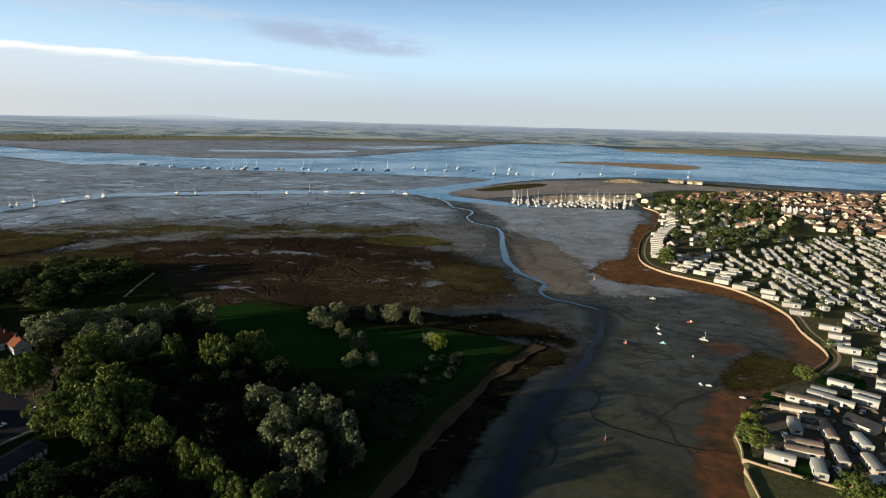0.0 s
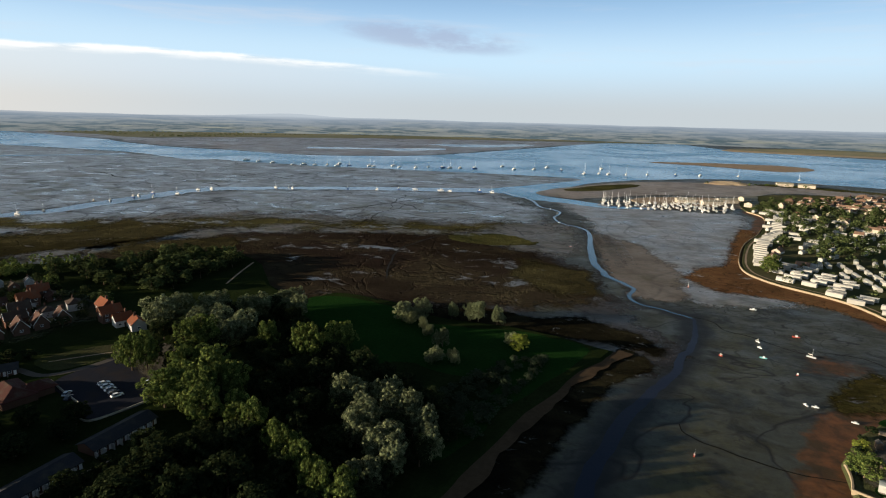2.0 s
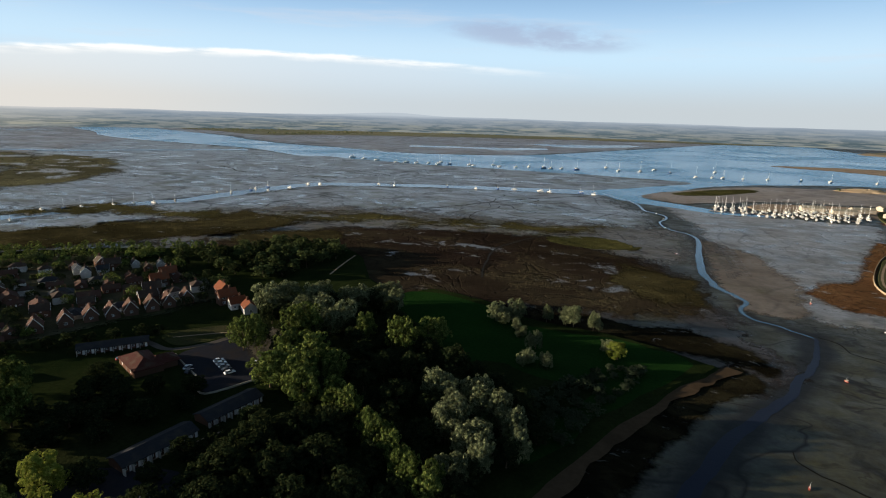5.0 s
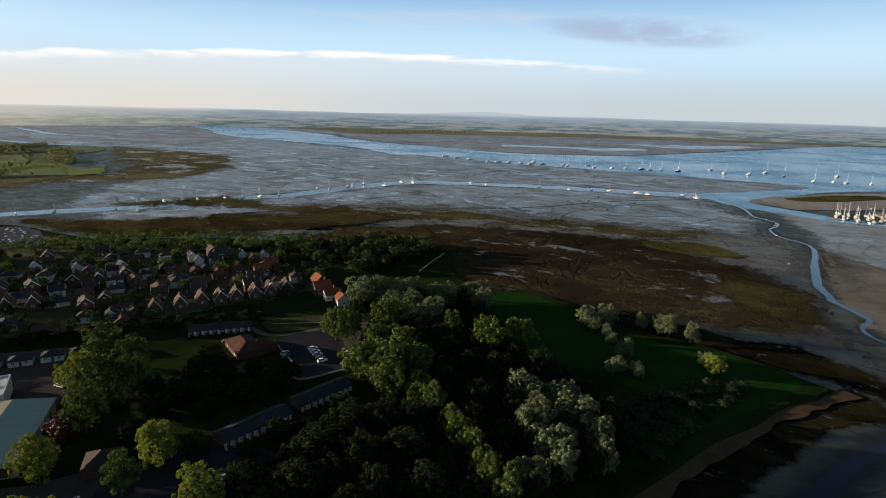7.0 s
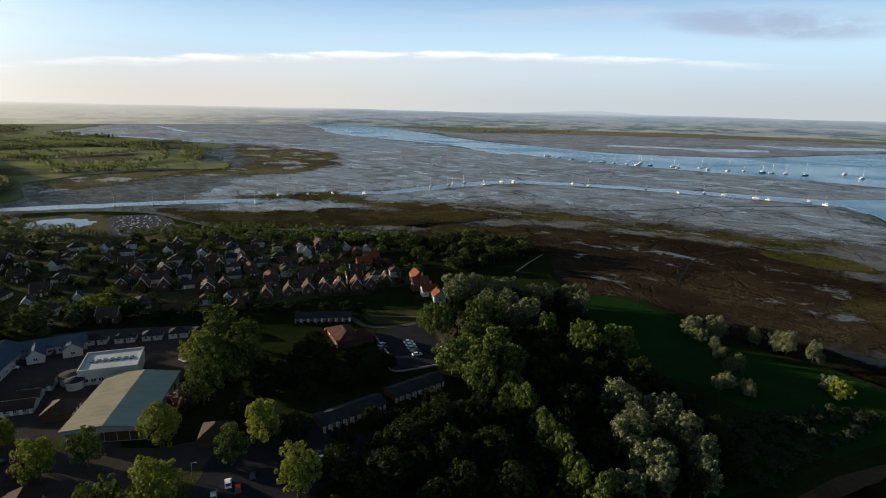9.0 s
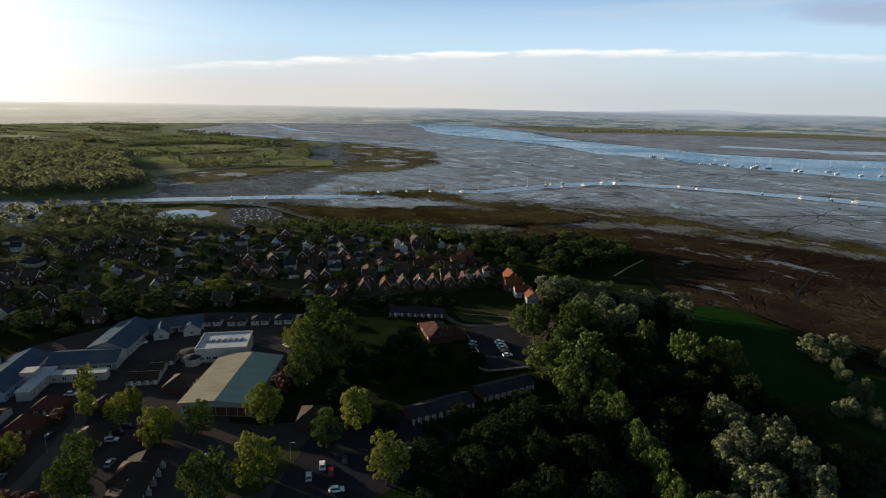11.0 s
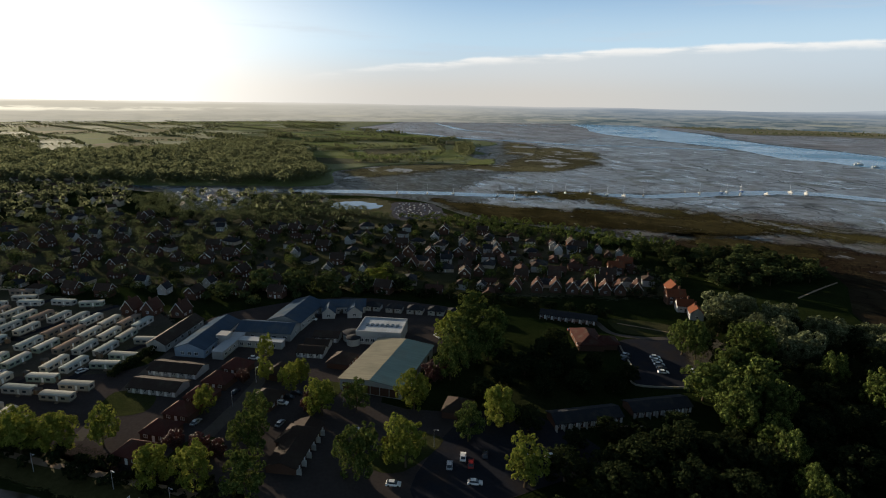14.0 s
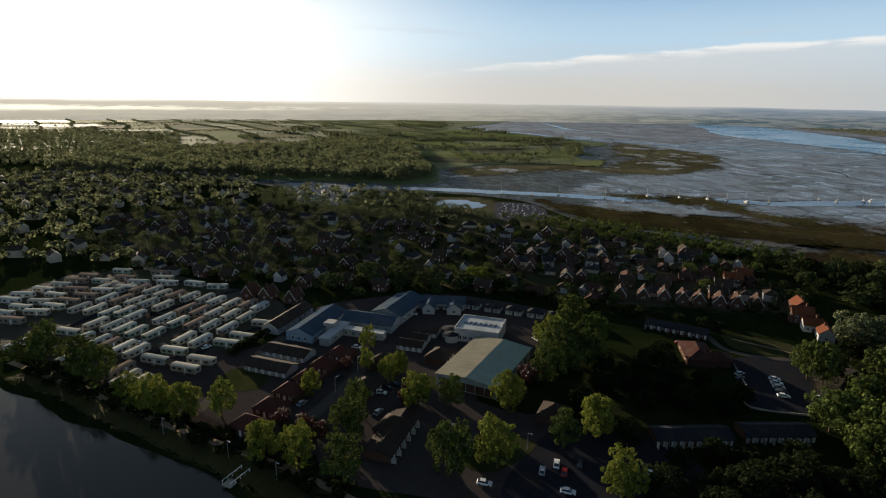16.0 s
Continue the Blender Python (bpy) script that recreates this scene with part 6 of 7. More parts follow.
lodge = make_caravan("long white lodge with a dark brown roof", PLASTIC[1], CAPS[2], 12.5, 4.4, True, "lodges on the peninsula")
spread(lodge, [pose(142.5, 202.5, LAND, 0, 0, -32) @ Matrix.Diagonal((1.1, 0.9, 1, 1))])
slate = make_house("low building with a wide grey slate roof", 13, 9, 2.5, 4.2, "gable", CREAM, SLATE, 1, "slate-roofed buildings on the peninsula", "chalet")
spread(slate, [pose(136, 186, LAND, 0, 0, -22) @ Matrix.Scale(0.8, 4), pose(153, 186, LAND, 0, 0, -58)])

SHEDWOOD = painted("shed_boards", (0.2, 0.13, 0.08), 0.8, 0.3, 2, own=0.4)


def make_shed(label):
    ob = thing("garden_shed", label, "shed", "small sheds beside the caravans")
    part("wall", wall_shape(2.4, 1.8, 1.9, 2.5, True), SHEDWOOD, ob)
    for sl in roof_slopes(2.4, 1.8, 1.9, 2.5, 0.15, 0.06):
        part("roof", sl, SKIRT, ob)
    add_door(ob, 0, -0.9, 0, TIMBER, 0.8, 1.7)
    return ob


spread(make_shed("small brown timber shed beside a caravan"), [pose(x, y, LAND, 0, 0, rng.uniform(0, 90)) for x, y in ((113, 178), (119, 190), (144, 165), (124, 150), (150, 196), (163, 194), (122, 160), (112, 169),
    (-236, -46), (-245, -56), (-255, -52), (-268, -60), (-285, -70), (-262, -78), (-296, -76), (-253, -33), (-228, -50), (-214, -53))])


def make_deck(label):
    ob = thing("deck", label, "deck", "timber decks of the caravans")
    part("platform", Shape().box(-3, -1.5, 0.3, 3, 1.5, 0.5), TIMBER, ob)
    for x in (-2.9, 0, 2.9):
        part("post", Shape().box(x - 0.06, -1.5, 0, x + 0.06, -1.38, 1.4), TIMBER, ob)
    part("rail", Shape().box(-3, -1.5, 1.3, 3, -1.42, 1.4), TIMBER, ob)
    return ob


spread(make_deck("grey timber deck in front of a caravan"), [pose(x, y, LAND, 0, 0, a) for x, y, a in ((136, 208.5, -32), (107, 158.5, -30), (164, 199, -43), (187, 230, -28), (127, 199, -22))])

for ring in ([(104, 164), (112, 168), (122, 158), (118, 152), (110, 156)], [(158, 222), (172, 230), (182, 226), (172, 214)], [(128, 207), (133, 212), (139, 211), (136, 204)]):
    sheet("lawn", smooth(ring, True, 4, 0.5, 7), LAND + 0.06, LAWN, "green lawn between the caravans", "lawn")
# sea wall of the peninsula
WALLSTONE = painted("sea_wall_stone", (0.3, 0.235, 0.155), 0.9, 0.4, 0.4, dirt=(0.2, 0.15, 0.1), dirty=0.5)


def long_wall(name, points, thick, z0, z1, material, label, category, steps=5):
    line = smooth(points, False, steps)
    s, n = Shape(), len(line)
    for i, p in enumerate(line):
        d = (line[min(i + 1, n - 1)] - line[max(i - 1, 0)]).normalized() * thick / 2
        s.v += [(p.x - d.y, p.y + d.x, z0), (p.x + d.y, p.y - d.x, z0), (p.x + d.y, p.y - d.x, z1), (p.x - d.y, p.y + d.x, z1)]
    for i in range(n - 1):
        for k in range(4):
            s.f.append((4 * i + k, 4 * i + (k + 1) % 4, 4 * i + 4 + (k + 1) % 4, 4 * i + 4 + k))
    s.f += [(3, 2, 1, 0), tuple(range(4 * n - 4, 4 * n))]
    return tagged(part(name, s, material), label, category, kind="structure")


long_wall("sea_wall", [(262, 740), (264, 690), (223, 591), (188, 527), (158, 443), (163, 402), (193, 363), (200, 317), (191, 284), (184, 252), (163, 233)], 0.5, -0.2, 1.4, WALLSTONE, "pale stone sea wall along the shore", "sea wall")
long_wall("sea_wall", [(103, 178), (101, 170), (98, 163)], 0.5, -0.2, 1.7, WALLSTONE, "low stone wall along the shore", "sea wall")
long_wall("sea_wall", [(98, 163), (102, 160), (109, 155.5), (120, 149)], 0.5, -0.2, 1.9, WALLSTONE, "low stone wall of a slipway", "sea wall")
long_wall("sea_wall", [(96, 158), (94, 149), (92, 140)], 0.5, -0.2, 1.9, WALLSTONE, "low stone wall of a slipway", "sea wall")
ribbon("path", [(268, 740), (270, 690), (229, 590), (193, 526), (163, 443), (168, 404), (197, 366), (205, 317), (196, 284), (189, 252), (168, 230)], [1.4, 1.4, 1.4], LAND + 0.05, SHINGLE, "sandy path behind the sea wall", "path")

# ---- boats ----
HULLS = [painted("white_hull", (0.74, 0.74, 0.72), 0.4, 0.08, 1, own=0.6), painted("red_hull", (0.45, 0.08, 0.05), 0.4, 0.1, 1), painted("blue_hull", (0.05, 0.1, 0.25), 0.35, 0.1, 1),
         painted("teal_hull", (0.2, 0.5, 0.52), 0.4, 0.1, 1), painted("dark_hull", (0.06, 0.055, 0.05), 0.5, 0.1, 1)]
DECK = painted("pale_deck", (0.6, 0.56, 0.48), 0.6, 0.15, 1)
SPAR = painted("mast_alloy", (0.74, 0.74, 0.72), 0.5, 0.1, 1)


def hull_shape(l, w, h, draft=0.3):
    s = Shape()
    secs = [(-0.5, 0.36, 0.0), (-0.25, 0.48, 0.0), (0.05, 0.5, 0.0), (0.3, 0.36, 0.06), (0.45, 0.12, 0.14), (0.5, 0.01, 0.2)]
    for u, b, lift in secs:
        s.v += [(u * l, -b * w, h * (1 + lift)), (u * l * 0.96, -b * w * 0.75, 0.2 * h), (u * l * 0.94, 0, -draft * (1 - lift)), (u * l * 0.96, b * w * 0.75, 0.2 * h), (u * l, b * w, h * (1 + lift))]
    for k in range(len(secs) - 1):
        for i in range(4):
            s.f.append((5 * k + i, 5 * k + 5 + i, 5 * k + 6 + i, 5 * k + 1 + i))
        s.f.append((5 * k + 4, 5 * k + 9, 5 * k + 5, 5 * k))
    s.f.append((0, 1, 2, 3, 4))
    return s


def make_yacht(label, hull, l=9.0, mast=11.0, group="moored yachts"):
    ob = thing("yacht", label, "boat", group)
    part("hull", hull_shape(l, l * 0.31, l * 0.12), HULLS[hull], ob)
    h = l * 0.12
    s = Shape()
    s.v = [(-0.15 * l, -0.1 * l, h), (0.22 * l, -0.06 * l, h), (0.22 * l, 0.06 * l, h), (-0.15 * l, 0.1 * l, h), (-0.15 * l, -0.08 * l, h + 0.06 * l), (0.16 * l, -0.045 * l, h + 0.05 * l), (0.16 * l, 0.045 * l, h + 0.05 * l), (-0.15 * l, 0.08 * l, h + 0.06 * l)]
    s.f = [(4, 5, 6, 7), (0, 1, 5, 4), (1, 2, 6, 5), (2, 3, 7, 6), (3, 0, 4, 7)]
    part("cabin", s, DECK, ob)
    if mast:
        part("mast", Shape().tube([((0.08 * l, 0, h), 0.09), ((0.08 * l, 0, mast), 0.05)], 6), SPAR, ob)
        part("boom", Shape().box(-0.36 * l, -0.14, h + 1.3, 0.06 * l, 0.14, h + 1.65), DECK, ob, "boom with a stowed pale sail")
    return ob


def make_launch(label, hull, l=5.4, group="small boats on the mud"):
    ob = thing("motor_boat", label, "boat", group)
    part("hull", hull_shape(l, l * 0.36, l * 0.14, 0.15), HULLS[hull], ob)
    h = l * 0.14
    s = Shape().box(-0.1 * l, -0.12 * l, h, 0.18 * l, 0.12 * l, h + 0.16 * l)
    s.box(-0.13 * l, -0.13 * l, h + 0.16 * l, 0.2 * l, 0.13 * l, h + 0.18 * l)
    part("wheelhouse", s, HULLS[0], ob)
    part("windscreen", Shape().box(0.18 * l, -0.1 * l, h + 0.06 * l, 0.185 * l, 0.1 * l, h + 0.14 * l), GLASS, ob)
    return ob


rng = random.Random(12)
Y_MAIN = [(-503, 1140), (-483, 1150), (-458, 1150), (-434, 1160), (-408, 1150), (-388, 1165), (-345, 1175), (-334, 1165), (-280, 1175), (-246, 1180), (-223, 1200), (-191, 1195), (-176, 1200), (-155, 1210),
          (-124, 1205), (-41, 1230), (1, 1240), (59, 1250), (102, 1181), (131, 1189), (151, 1194), (187, 1204), (231, 1217), (-600, 1180), (-640, 1200), (-560, 1165), (-300, 1200), (290, 1235), (340, 1240), (30, 1300), (-70, 1290), (150, 1320), (420, 1260), (520, 1220), (-420, 1200)]
Y_CREEK = [(-367, 769), (-341, 768), (-268, 796), (-223, 793), (-195, 812), (-171, 817), (-133, 818), (-119, 814), (-77, 830), (-58, 820), (-486, 635), (-461, 628), (-484, 659), (-453, 665), (-453, 711), (-435, 714),
           (-561, 342), (-537, 350), (-565, 399), (-556, 416), (-550, 431), (-533, 455), (-520, 470), (-507, 484), (-500, 508), (-505, 583), (-490, 591), (-484, 622), (-440, 723), (-350, 776), (-592, 300), (-600, 270), (-620, 240)]
YACHTS = [make_yacht("white sailing yacht moored with bare mast", 0, 10, 13), make_yacht("white sailing yacht with bare mast", 0, 8.5, 11), make_yacht("dark-hulled sailing yacht moored in the creek", 4, 8.5, 10), make_yacht("blue-hulled sailing yacht on its mooring", 2, 9.5, 12)]
spots = [[] for _ in YACHTS]
for x, y in Y_MAIN:
    k = rng.choice((1.05, 1.2, 1.4))
    spots[rng.choice((0, 0, 0, 1, 3))].append(pose(x, y, 0.05, 0, 0, 65 + rng.uniform(-12, 12)) @ Matrix.Scale(k, 4))
for x, y in Y_CREEK:
    spots[rng.choice((0, 1, 1, 2, 3))].append(pose(x, y, 0.05, 0, 0, 150 + rng.uniform(-30, 30)) @ Matrix.Scale(rng.uniform(0.55, 0.85), 4))
# the marina's berths
MARINA = [(88, 735), (110, 726), (168, 728), (240, 722), (262, 790), (200, 800), (150, 775), (95, 790)]
berths = scatter(MARINA, 7.2, 55, most=92)
for x, y in berths:
    spots[rng.choice((0, 0, 1, 1))].append(pose(x, y, 0.5 if y > 740 else 0.3, 0, 0, rng.choice((85, -95)) + rng.uniform(-8, 8)) @ Matrix.Scale(rng.uniform(0.75, 1.1), 4))
for first, some in zip(YACHTS, spots):
    spread(first, some)
MUDBOATS = [(make_launch("small white motor boat aground on the mud", 0), [(131, 338, -20), (109, 219, 110), (112, 218, -25), (121, 208, -30), (113, 277, -60), (23, 688, 40), (30, 598, 10)]),
            (make_launch("red and white motor boat aground on the mud", 1), [(137, 296, -15), (35, 482, 30), (118, 248, 60)]),
            (make_launch("open teal boat aground on the mud", 3, 4.6), [(110, 264, -30)]),
            (make_yacht("white sailing cruiser aground with its mast up", 0, 6, 6.5, "boats on the mud"), [(133, 270, -40), (115, 285, -70), (30, 654, 20)]),
            (make_yacht("small red sailing boat aground on the mud", 1, 4.6, 4.5, "boats on the mud"), [(105, 379, 80), (57, 175, 70), (91, 263, 120)])]
for first, some in MUDBOATS:
    spread(first, [pose(x, y, 0.15, 4, 0, a) @ Matrix.Scale(0.68, 4) for x, y, a in some])
# the marina itself
s = Shape()
s.box(84, 742, 0.4, 235, 745, 0.9)
tagged(part("pontoon", s, TIMBER), "long grey timber pontoon of the marina", "pontoon")
tagged(part("pontoon", Shape().box(90, 772, 0.4, 250, 775, 0.9), TIMBER), "long grey timber pontoon of the marina", "pontoon")
sheet("marina_yard", smooth([(150, 780), (250, 775), (285, 760), (300, 830), (330, 880), (270, 870), (190, 850), (140, 820)], True, 4, 2), LAND - 0.15, SHINGLE, "gravel boatyard of the marina", "boatyard", 1.0, 2)
SHED = make_house("long cream boat shed with a pale roof", 26, 10, 4.5, 6.5, "gable", CREAM, BEIGE_SHEET, 1, "marina sheds", "boat_shed")
spread(SHED, [pose(205, 800, LAND, 0, 0, 5), pose(262, 815, LAND, 0, 0, 10), pose(300, 850, LAND, 0, 0, 30), pose(440, 1085, 0.9, 0, 0, -10), pose(470, 1070, 0.9, 0, 0, -25), pose(235, 790, LAND, 0, 0, 8), pose(285, 790, LAND, 0, 0, 50)])
# gravel heap on the spit
n, rows = 28, 6
s = Shape()
for j in range(rows):
    k = 1 - j / rows
    for i in range(n):
        a = 2 * math.pi * i / n
        f = 1 + 0.25 * noise.noise(Vector((math.cos(a) * 2, math.sin(a) * 2, j * 0.4)))
        s.v.append((345 + 42 * k * f * math.cos(a), 1082 + 15 * k * f * math.sin(a), 0.4 + 5.5 * (1 - k * k) * (1 + 0.2 * noise.noise(Vector((i * 0.7, j, 3))))))
s.v.append((345, 1082, 5.6))
s.f = [(j * n + i, j * n + (i + 1) % n, (j + 1) * n + (i + 1) % n, (j + 1) * n + i) for j in range(rows - 1) for i in range(n)] + [((rows - 1) * n + i, (rows - 1) * n + (i + 1) % n, rows * n) for i in range(n)]
tagged(part("gravel_heap", s, SAND), "pale gravel heap on the harbour spit", "gravel heap")

# ---- cars ----
CARPAINT = [painted("white_car", (0.75, 0.75, 0.75), 0.25, 0.05, 1), painted("silver_car", (0.42, 0.44, 0.47), 0.3, 0.05, 1, 0.5), painted("dark_car", (0.03, 0.035, 0.05), 0.25, 0.05, 1), painted("red_car", (0.3, 0.03, 0.03), 0.3, 0.05, 1)]
TYRE = painted("tyre_rubber", (0.02, 0.02, 0.02), 0.9, 0.1, 2)


def extrude(profile, w0, w1):
    s, n = Shape(), len(profile)
    for side in (-1, 1):
        s.v += [(x, side * (w0 if z < 0.9 else w1), z) for x, z in profile]
    s.f = [tuple(range(n)), tuple(range(n, 2 * n))[::-1]] + [(i, n + i, n + (i + 1) % n, (i + 1) % n) for i in range(n)]
    return s


def make_car(label, paint):
    ob = thing("car", label, "car", "parked cars")
    part("body", extrude([(-2.1, 0.3), (2.1, 0.3), (2.15, 0.65), (1.2, 0.88), (-1.9, 0.95), (-2.15, 0.7)], 0.87, 0.84), paint, ob)
    part("glasshouse", extrude([(1.1, 0.86), (0.35, 1.38), (-1.3, 1.42), (-1.95, 0.92)], 0.8, 0.66), GLASS, ob)
    part("roof", Shape().box(-1.25, -0.64, 1.405, 0.3, 0.64, 1.46), paint, ob)
    for x in (-1.3, 1.35):
        for y in (-0.8, 0.8):
            s = Shape().tube([((0, 0, -0.1), 0.32), ((0, 0, 0.1), 0.32)], 10)
            part("wheel", s, TYRE, ob, at=pose(x, y, 0.32, 90, 0, 0))
    return ob


# a row in the car park, then cars about the yards, then those behind the sea wall
CARS = [(-159 + 2.9 * k, 178 - 1.85 * k, 60) for k in range(5)]
CARS += [(-166, 168, 100), (-163, 165.5, 100), (-143, 182, 40), (-197, 164, 60), (-194, 167, 60), (-234, 120, 10), (-224, 109, 10),
        (-220, 106, 10), (-216, 103, 10), (-129, 66, 150), (-129, 78, 150), (-128, 48, 60), (-127, 72, 150), (-119, 69, 60), (-131, 71.5, 150), (-184, 0, 140), (-188, 31, 55), (-157, 47, 55), (-172, 25, 140),
        (-190, 34, 55), (-185, 28, 55), (-148, 55, 60), (-123, 90, 60), (-120, 96, 60), (-117, 101, 60), (-200, 14, 140), (-226, 24, 55), (-230, 30, 55), (-262, 60, 55), (-259, 56, 55), (-266, 64, 55), (-241, -38, 128)]
CARS += [(-252, -66, 128), (-283, -88, 60), (138, 170, 70), (120, 178, 70), (146, 195, 50), (160, 196, 50), (125, 158, 70), (130, 174, 70)]
KINDS = [make_car("white car parked on tarmac", CARPAINT[0]), make_car("silver car parked on tarmac", CARPAINT[1]), make_car("dark car parked on tarmac", CARPAINT[2]), make_car("red car parked on tarmac", CARPAINT[3])]
spots = [[] for _ in KINDS]
for i, (x, y, a) in enumerate(CARS):
    spots[(0, 0, 1, 2, 0, 1, 2, 0, 3)[i % 9]].append(pose(x, y, LAND + 0.06, 0, 0, a))
for first, some in zip(KINDS, spots):
    spread(first, some)

# hard standings and paths of the park
sheet("car_park", smooth([(-179, 175), (-161, 164), (-144, 154), (-134, 172), (-146, 188), (-166, 201), (-175, 192)], True, 3), LAND + 0.05, TARMAC, "tarmac car park edged by low walls", "car park")
sheet("road", smooth([(-262, -98), (-235, -25), (-262, -2), (-285, 20), (-285, 80), (-240, 132), (-215, 128), (-205, 100), (-172, 60), (-140, 105), (-112, 108), (-112, 62), (-128, 30), (-150, -8), (-200, -58), (-232, -90)], True, 4, 2, 2), LAND + 0.03, PARKROAD, "dusty tarmac roads and yards of the holiday park", "road")
sheet("car_park", smooth([(-152, 92), (-140, 107), (-113, 109), (-111, 64), (-124, 52), (-146, 76)], True, 4, 2, 3), LAND + 0.04, TARMAC, "dark tarmac car park of the holiday park", "car park")
long_wall("low_wall", [(-180, 176), (-170, 170), (-157, 163)], 0.3, LAND - 0.1, LAND + 0.9, CONCRETE, "low pale wall beside the car park", "wall")
long_wall("low_wall", [(-154, 159), (-144, 153), (-134, 170)], 0.3, LAND - 0.1, LAND + 0.7, CONCRETE, "low pale wall along the car park", "wall")
ribbon("road", [(-216, 172), (-205, 182), (-188, 180), (-177, 190), (-170, 205), (-161, 219)], [3, 3, 3, 3, 3], LAND + 0.06, WORN, "worn dusty lane past the car park", "road", 0.5)
soft_field("park_ground", [(-168, 200), (-150, 190), (-138, 180), (-132, 186), (-142, 204), (-158, 220)], LAND + 0.07, YARDSOFT, "bare dusty ground beside the car park", "park ground", 5, 2)
# lighter grass laid here in place of sunlight on the strip
sheet("lawn", smooth([(-202, 194), (-183, 213), (-172, 205), (-184, 186), (-194, 186)], True, 4, 1.0, 6), LAND + 0.05, PLOT, "strip of grass below the houses, coloured as if sunlit", "lawn")
ribbon("path", [(-196, 191), (-186, 199), (-174, 208)], [0.7, 0.7], LAND + 0.075, SHINGLE, "narrow pale path across the grass", "path")
ribbon("path", [(-132, 108), (-127, 122), (-121, 136)], [0.6, 0.6], LAND + 0.05, SHINGLE, "narrow pale path before the chalets", "path")
ribbon("path", [(-193, 364), (-189, 338), (-184, 312)], [1.2, 1.2], LAND + 0.05, SHINGLE, "pale straight path through the marsh edge", "path")

ribbon("path", [(-130, 12), (-148, -4), (-163, -22), (-184, -46), (-207, -70), (-228, -93), (-245, -112)], [2.4, 2.6, 2.4, 2.4, 2.4], LAND + 0.06, SHINGLE, "dusty path along the lagoon bank", "path", 0.6)
soft_field("bank_grass", [(-124, -2), (-142, -14), (-158, -30), (-180, -54), (-203, -78), (-230, -106), (-238, -98), (-212, -70), (-188, -44), (-166, -20), (-148, -2), (-132, 10)], LAND + 0.03, DRYSOFT, "dry olive grass on the lagoon bank", "bank", 4, 2)
# rills and small creeks in the mud
DARKSILT = water_material("dark_silt", (0.016, 0.014, 0.011), 0.7, 0.1, 0.3, 0.05)
for pts, wd in (([(57, 195), (60, 186), (74, 176), (87, 170), (101, 168)], (0.3, 0.5, 0.6, 0.5, 0.4)), ([(93, 317), (101, 310), (104, 299), (115, 291), (125, 280), (133, 273)], (0.6, 0.7, 0.6, 0.8, 0.6, 0.4)),
                ([(137, 278), (155, 275), (164, 261), (164, 244)], (0.4, 0.6, 0.6, 0.5)), ([(-57, 810), (-144, 720), (-208, 622), (-255, 573), (-346, 510)], (3, 3, 2.5, 2, 1.5)),
                ([(-167, 560), (-174, 507), (-218, 520), (-271, 512)], (3, 3.5, 2, 1.5)), ([(-30, 535), (-75, 505), (-103, 432), (-92, 350)], (1, 1.6, 1.6, 1)), ([(-370, 400), (-318, 385), (-280, 398)], (1.2, 1.6, 1.2))):
    ribbon("rill", pts, wd, 0.27 if pts[0][0] < -20 and pts[0][1] < 540 else 0.09, DARKSILT, "dark winding rill cut into the mud", "creek", 1.5, 10)

# winding guts across the flats
mrng = random.Random(91)
FLATS = [(-60, 780), (-270, 745), (-370, 705), (-440, 560), (-500, 420), (-400, 400), (-330, 470), (-230, 500), (-100, 520), (-20, 560), (0, 640)]
FLATS2 = [(0, 1040), (-320, 1080), (-700, 1130), (-1000, 1150), (-1000, 800), (-700, 520), (-600, 420), (-540, 580), (-400, 810), (-150, 880)]
for outline, count, wide in ((FLATS, 20, 1.6), (FLATS2, 20, 2.8)):
    for k, (x, y) in enumerate(scatter(outline, 55, 92, most=count)):
        a, pts = mrng.choice((-0.3, 2.6, 0.9)) + mrng.uniform(-0.4, 0.4), []
        for i in range(mrng.randrange(8, 15)):
            pts.append((x, y))
            a += mrng.uniform(-0.5, 0.5) * (1 if i % 2 else 1.3)
            x, y = x + 22 * math.cos(a), y + 22 * math.sin(a)
        pts = list(itertools.takewhile(lambda p: inside(p[0], p[1], outline), pts))
        if len(pts) > 4:
            ribbon("rill", pts, [wide * 0.3, wide * 0.7, wide], 0.06 + 0.002 * k, DARKSILT, "dark winding gut across the flats", "creek", 2.0, 6, seed=k)
# lanes between the caravans, and plots of grass beside the chalets
ribbon("road", [(-188, -34), (-197, -31), (-212, -25), (-232, -15), (-246, -6)], [4, 4, 4, 4], LAND + 0.062, WORN, "worn dusty lane beside the chalets", "road", 0.5)
ribbon("road", [(-168, -3), (-182, 8), (-196, 18), (-212, 27)], [5, 5, 5, 5], LAND + 0.064, WORN, "worn dusty lane between the lodges", "road", 0.5)
for ring in ([(-218, -26), (-211, -13), (-199, -16), (-203, -30)], [(-196, 42), (-186, 36), (-180, 44), (-190, 52)], [(-176, 0), (-164, -10), (-158, -2), (-168, 8)], [(-150, 60), (-140, 44), (-132, 52), (-142, 70)]):
    sheet("lawn", smooth(ring, True, 4, 1.0, 5), LAND + 0.07, PLOT, "worn plot of grass in the holiday park", "lawn")
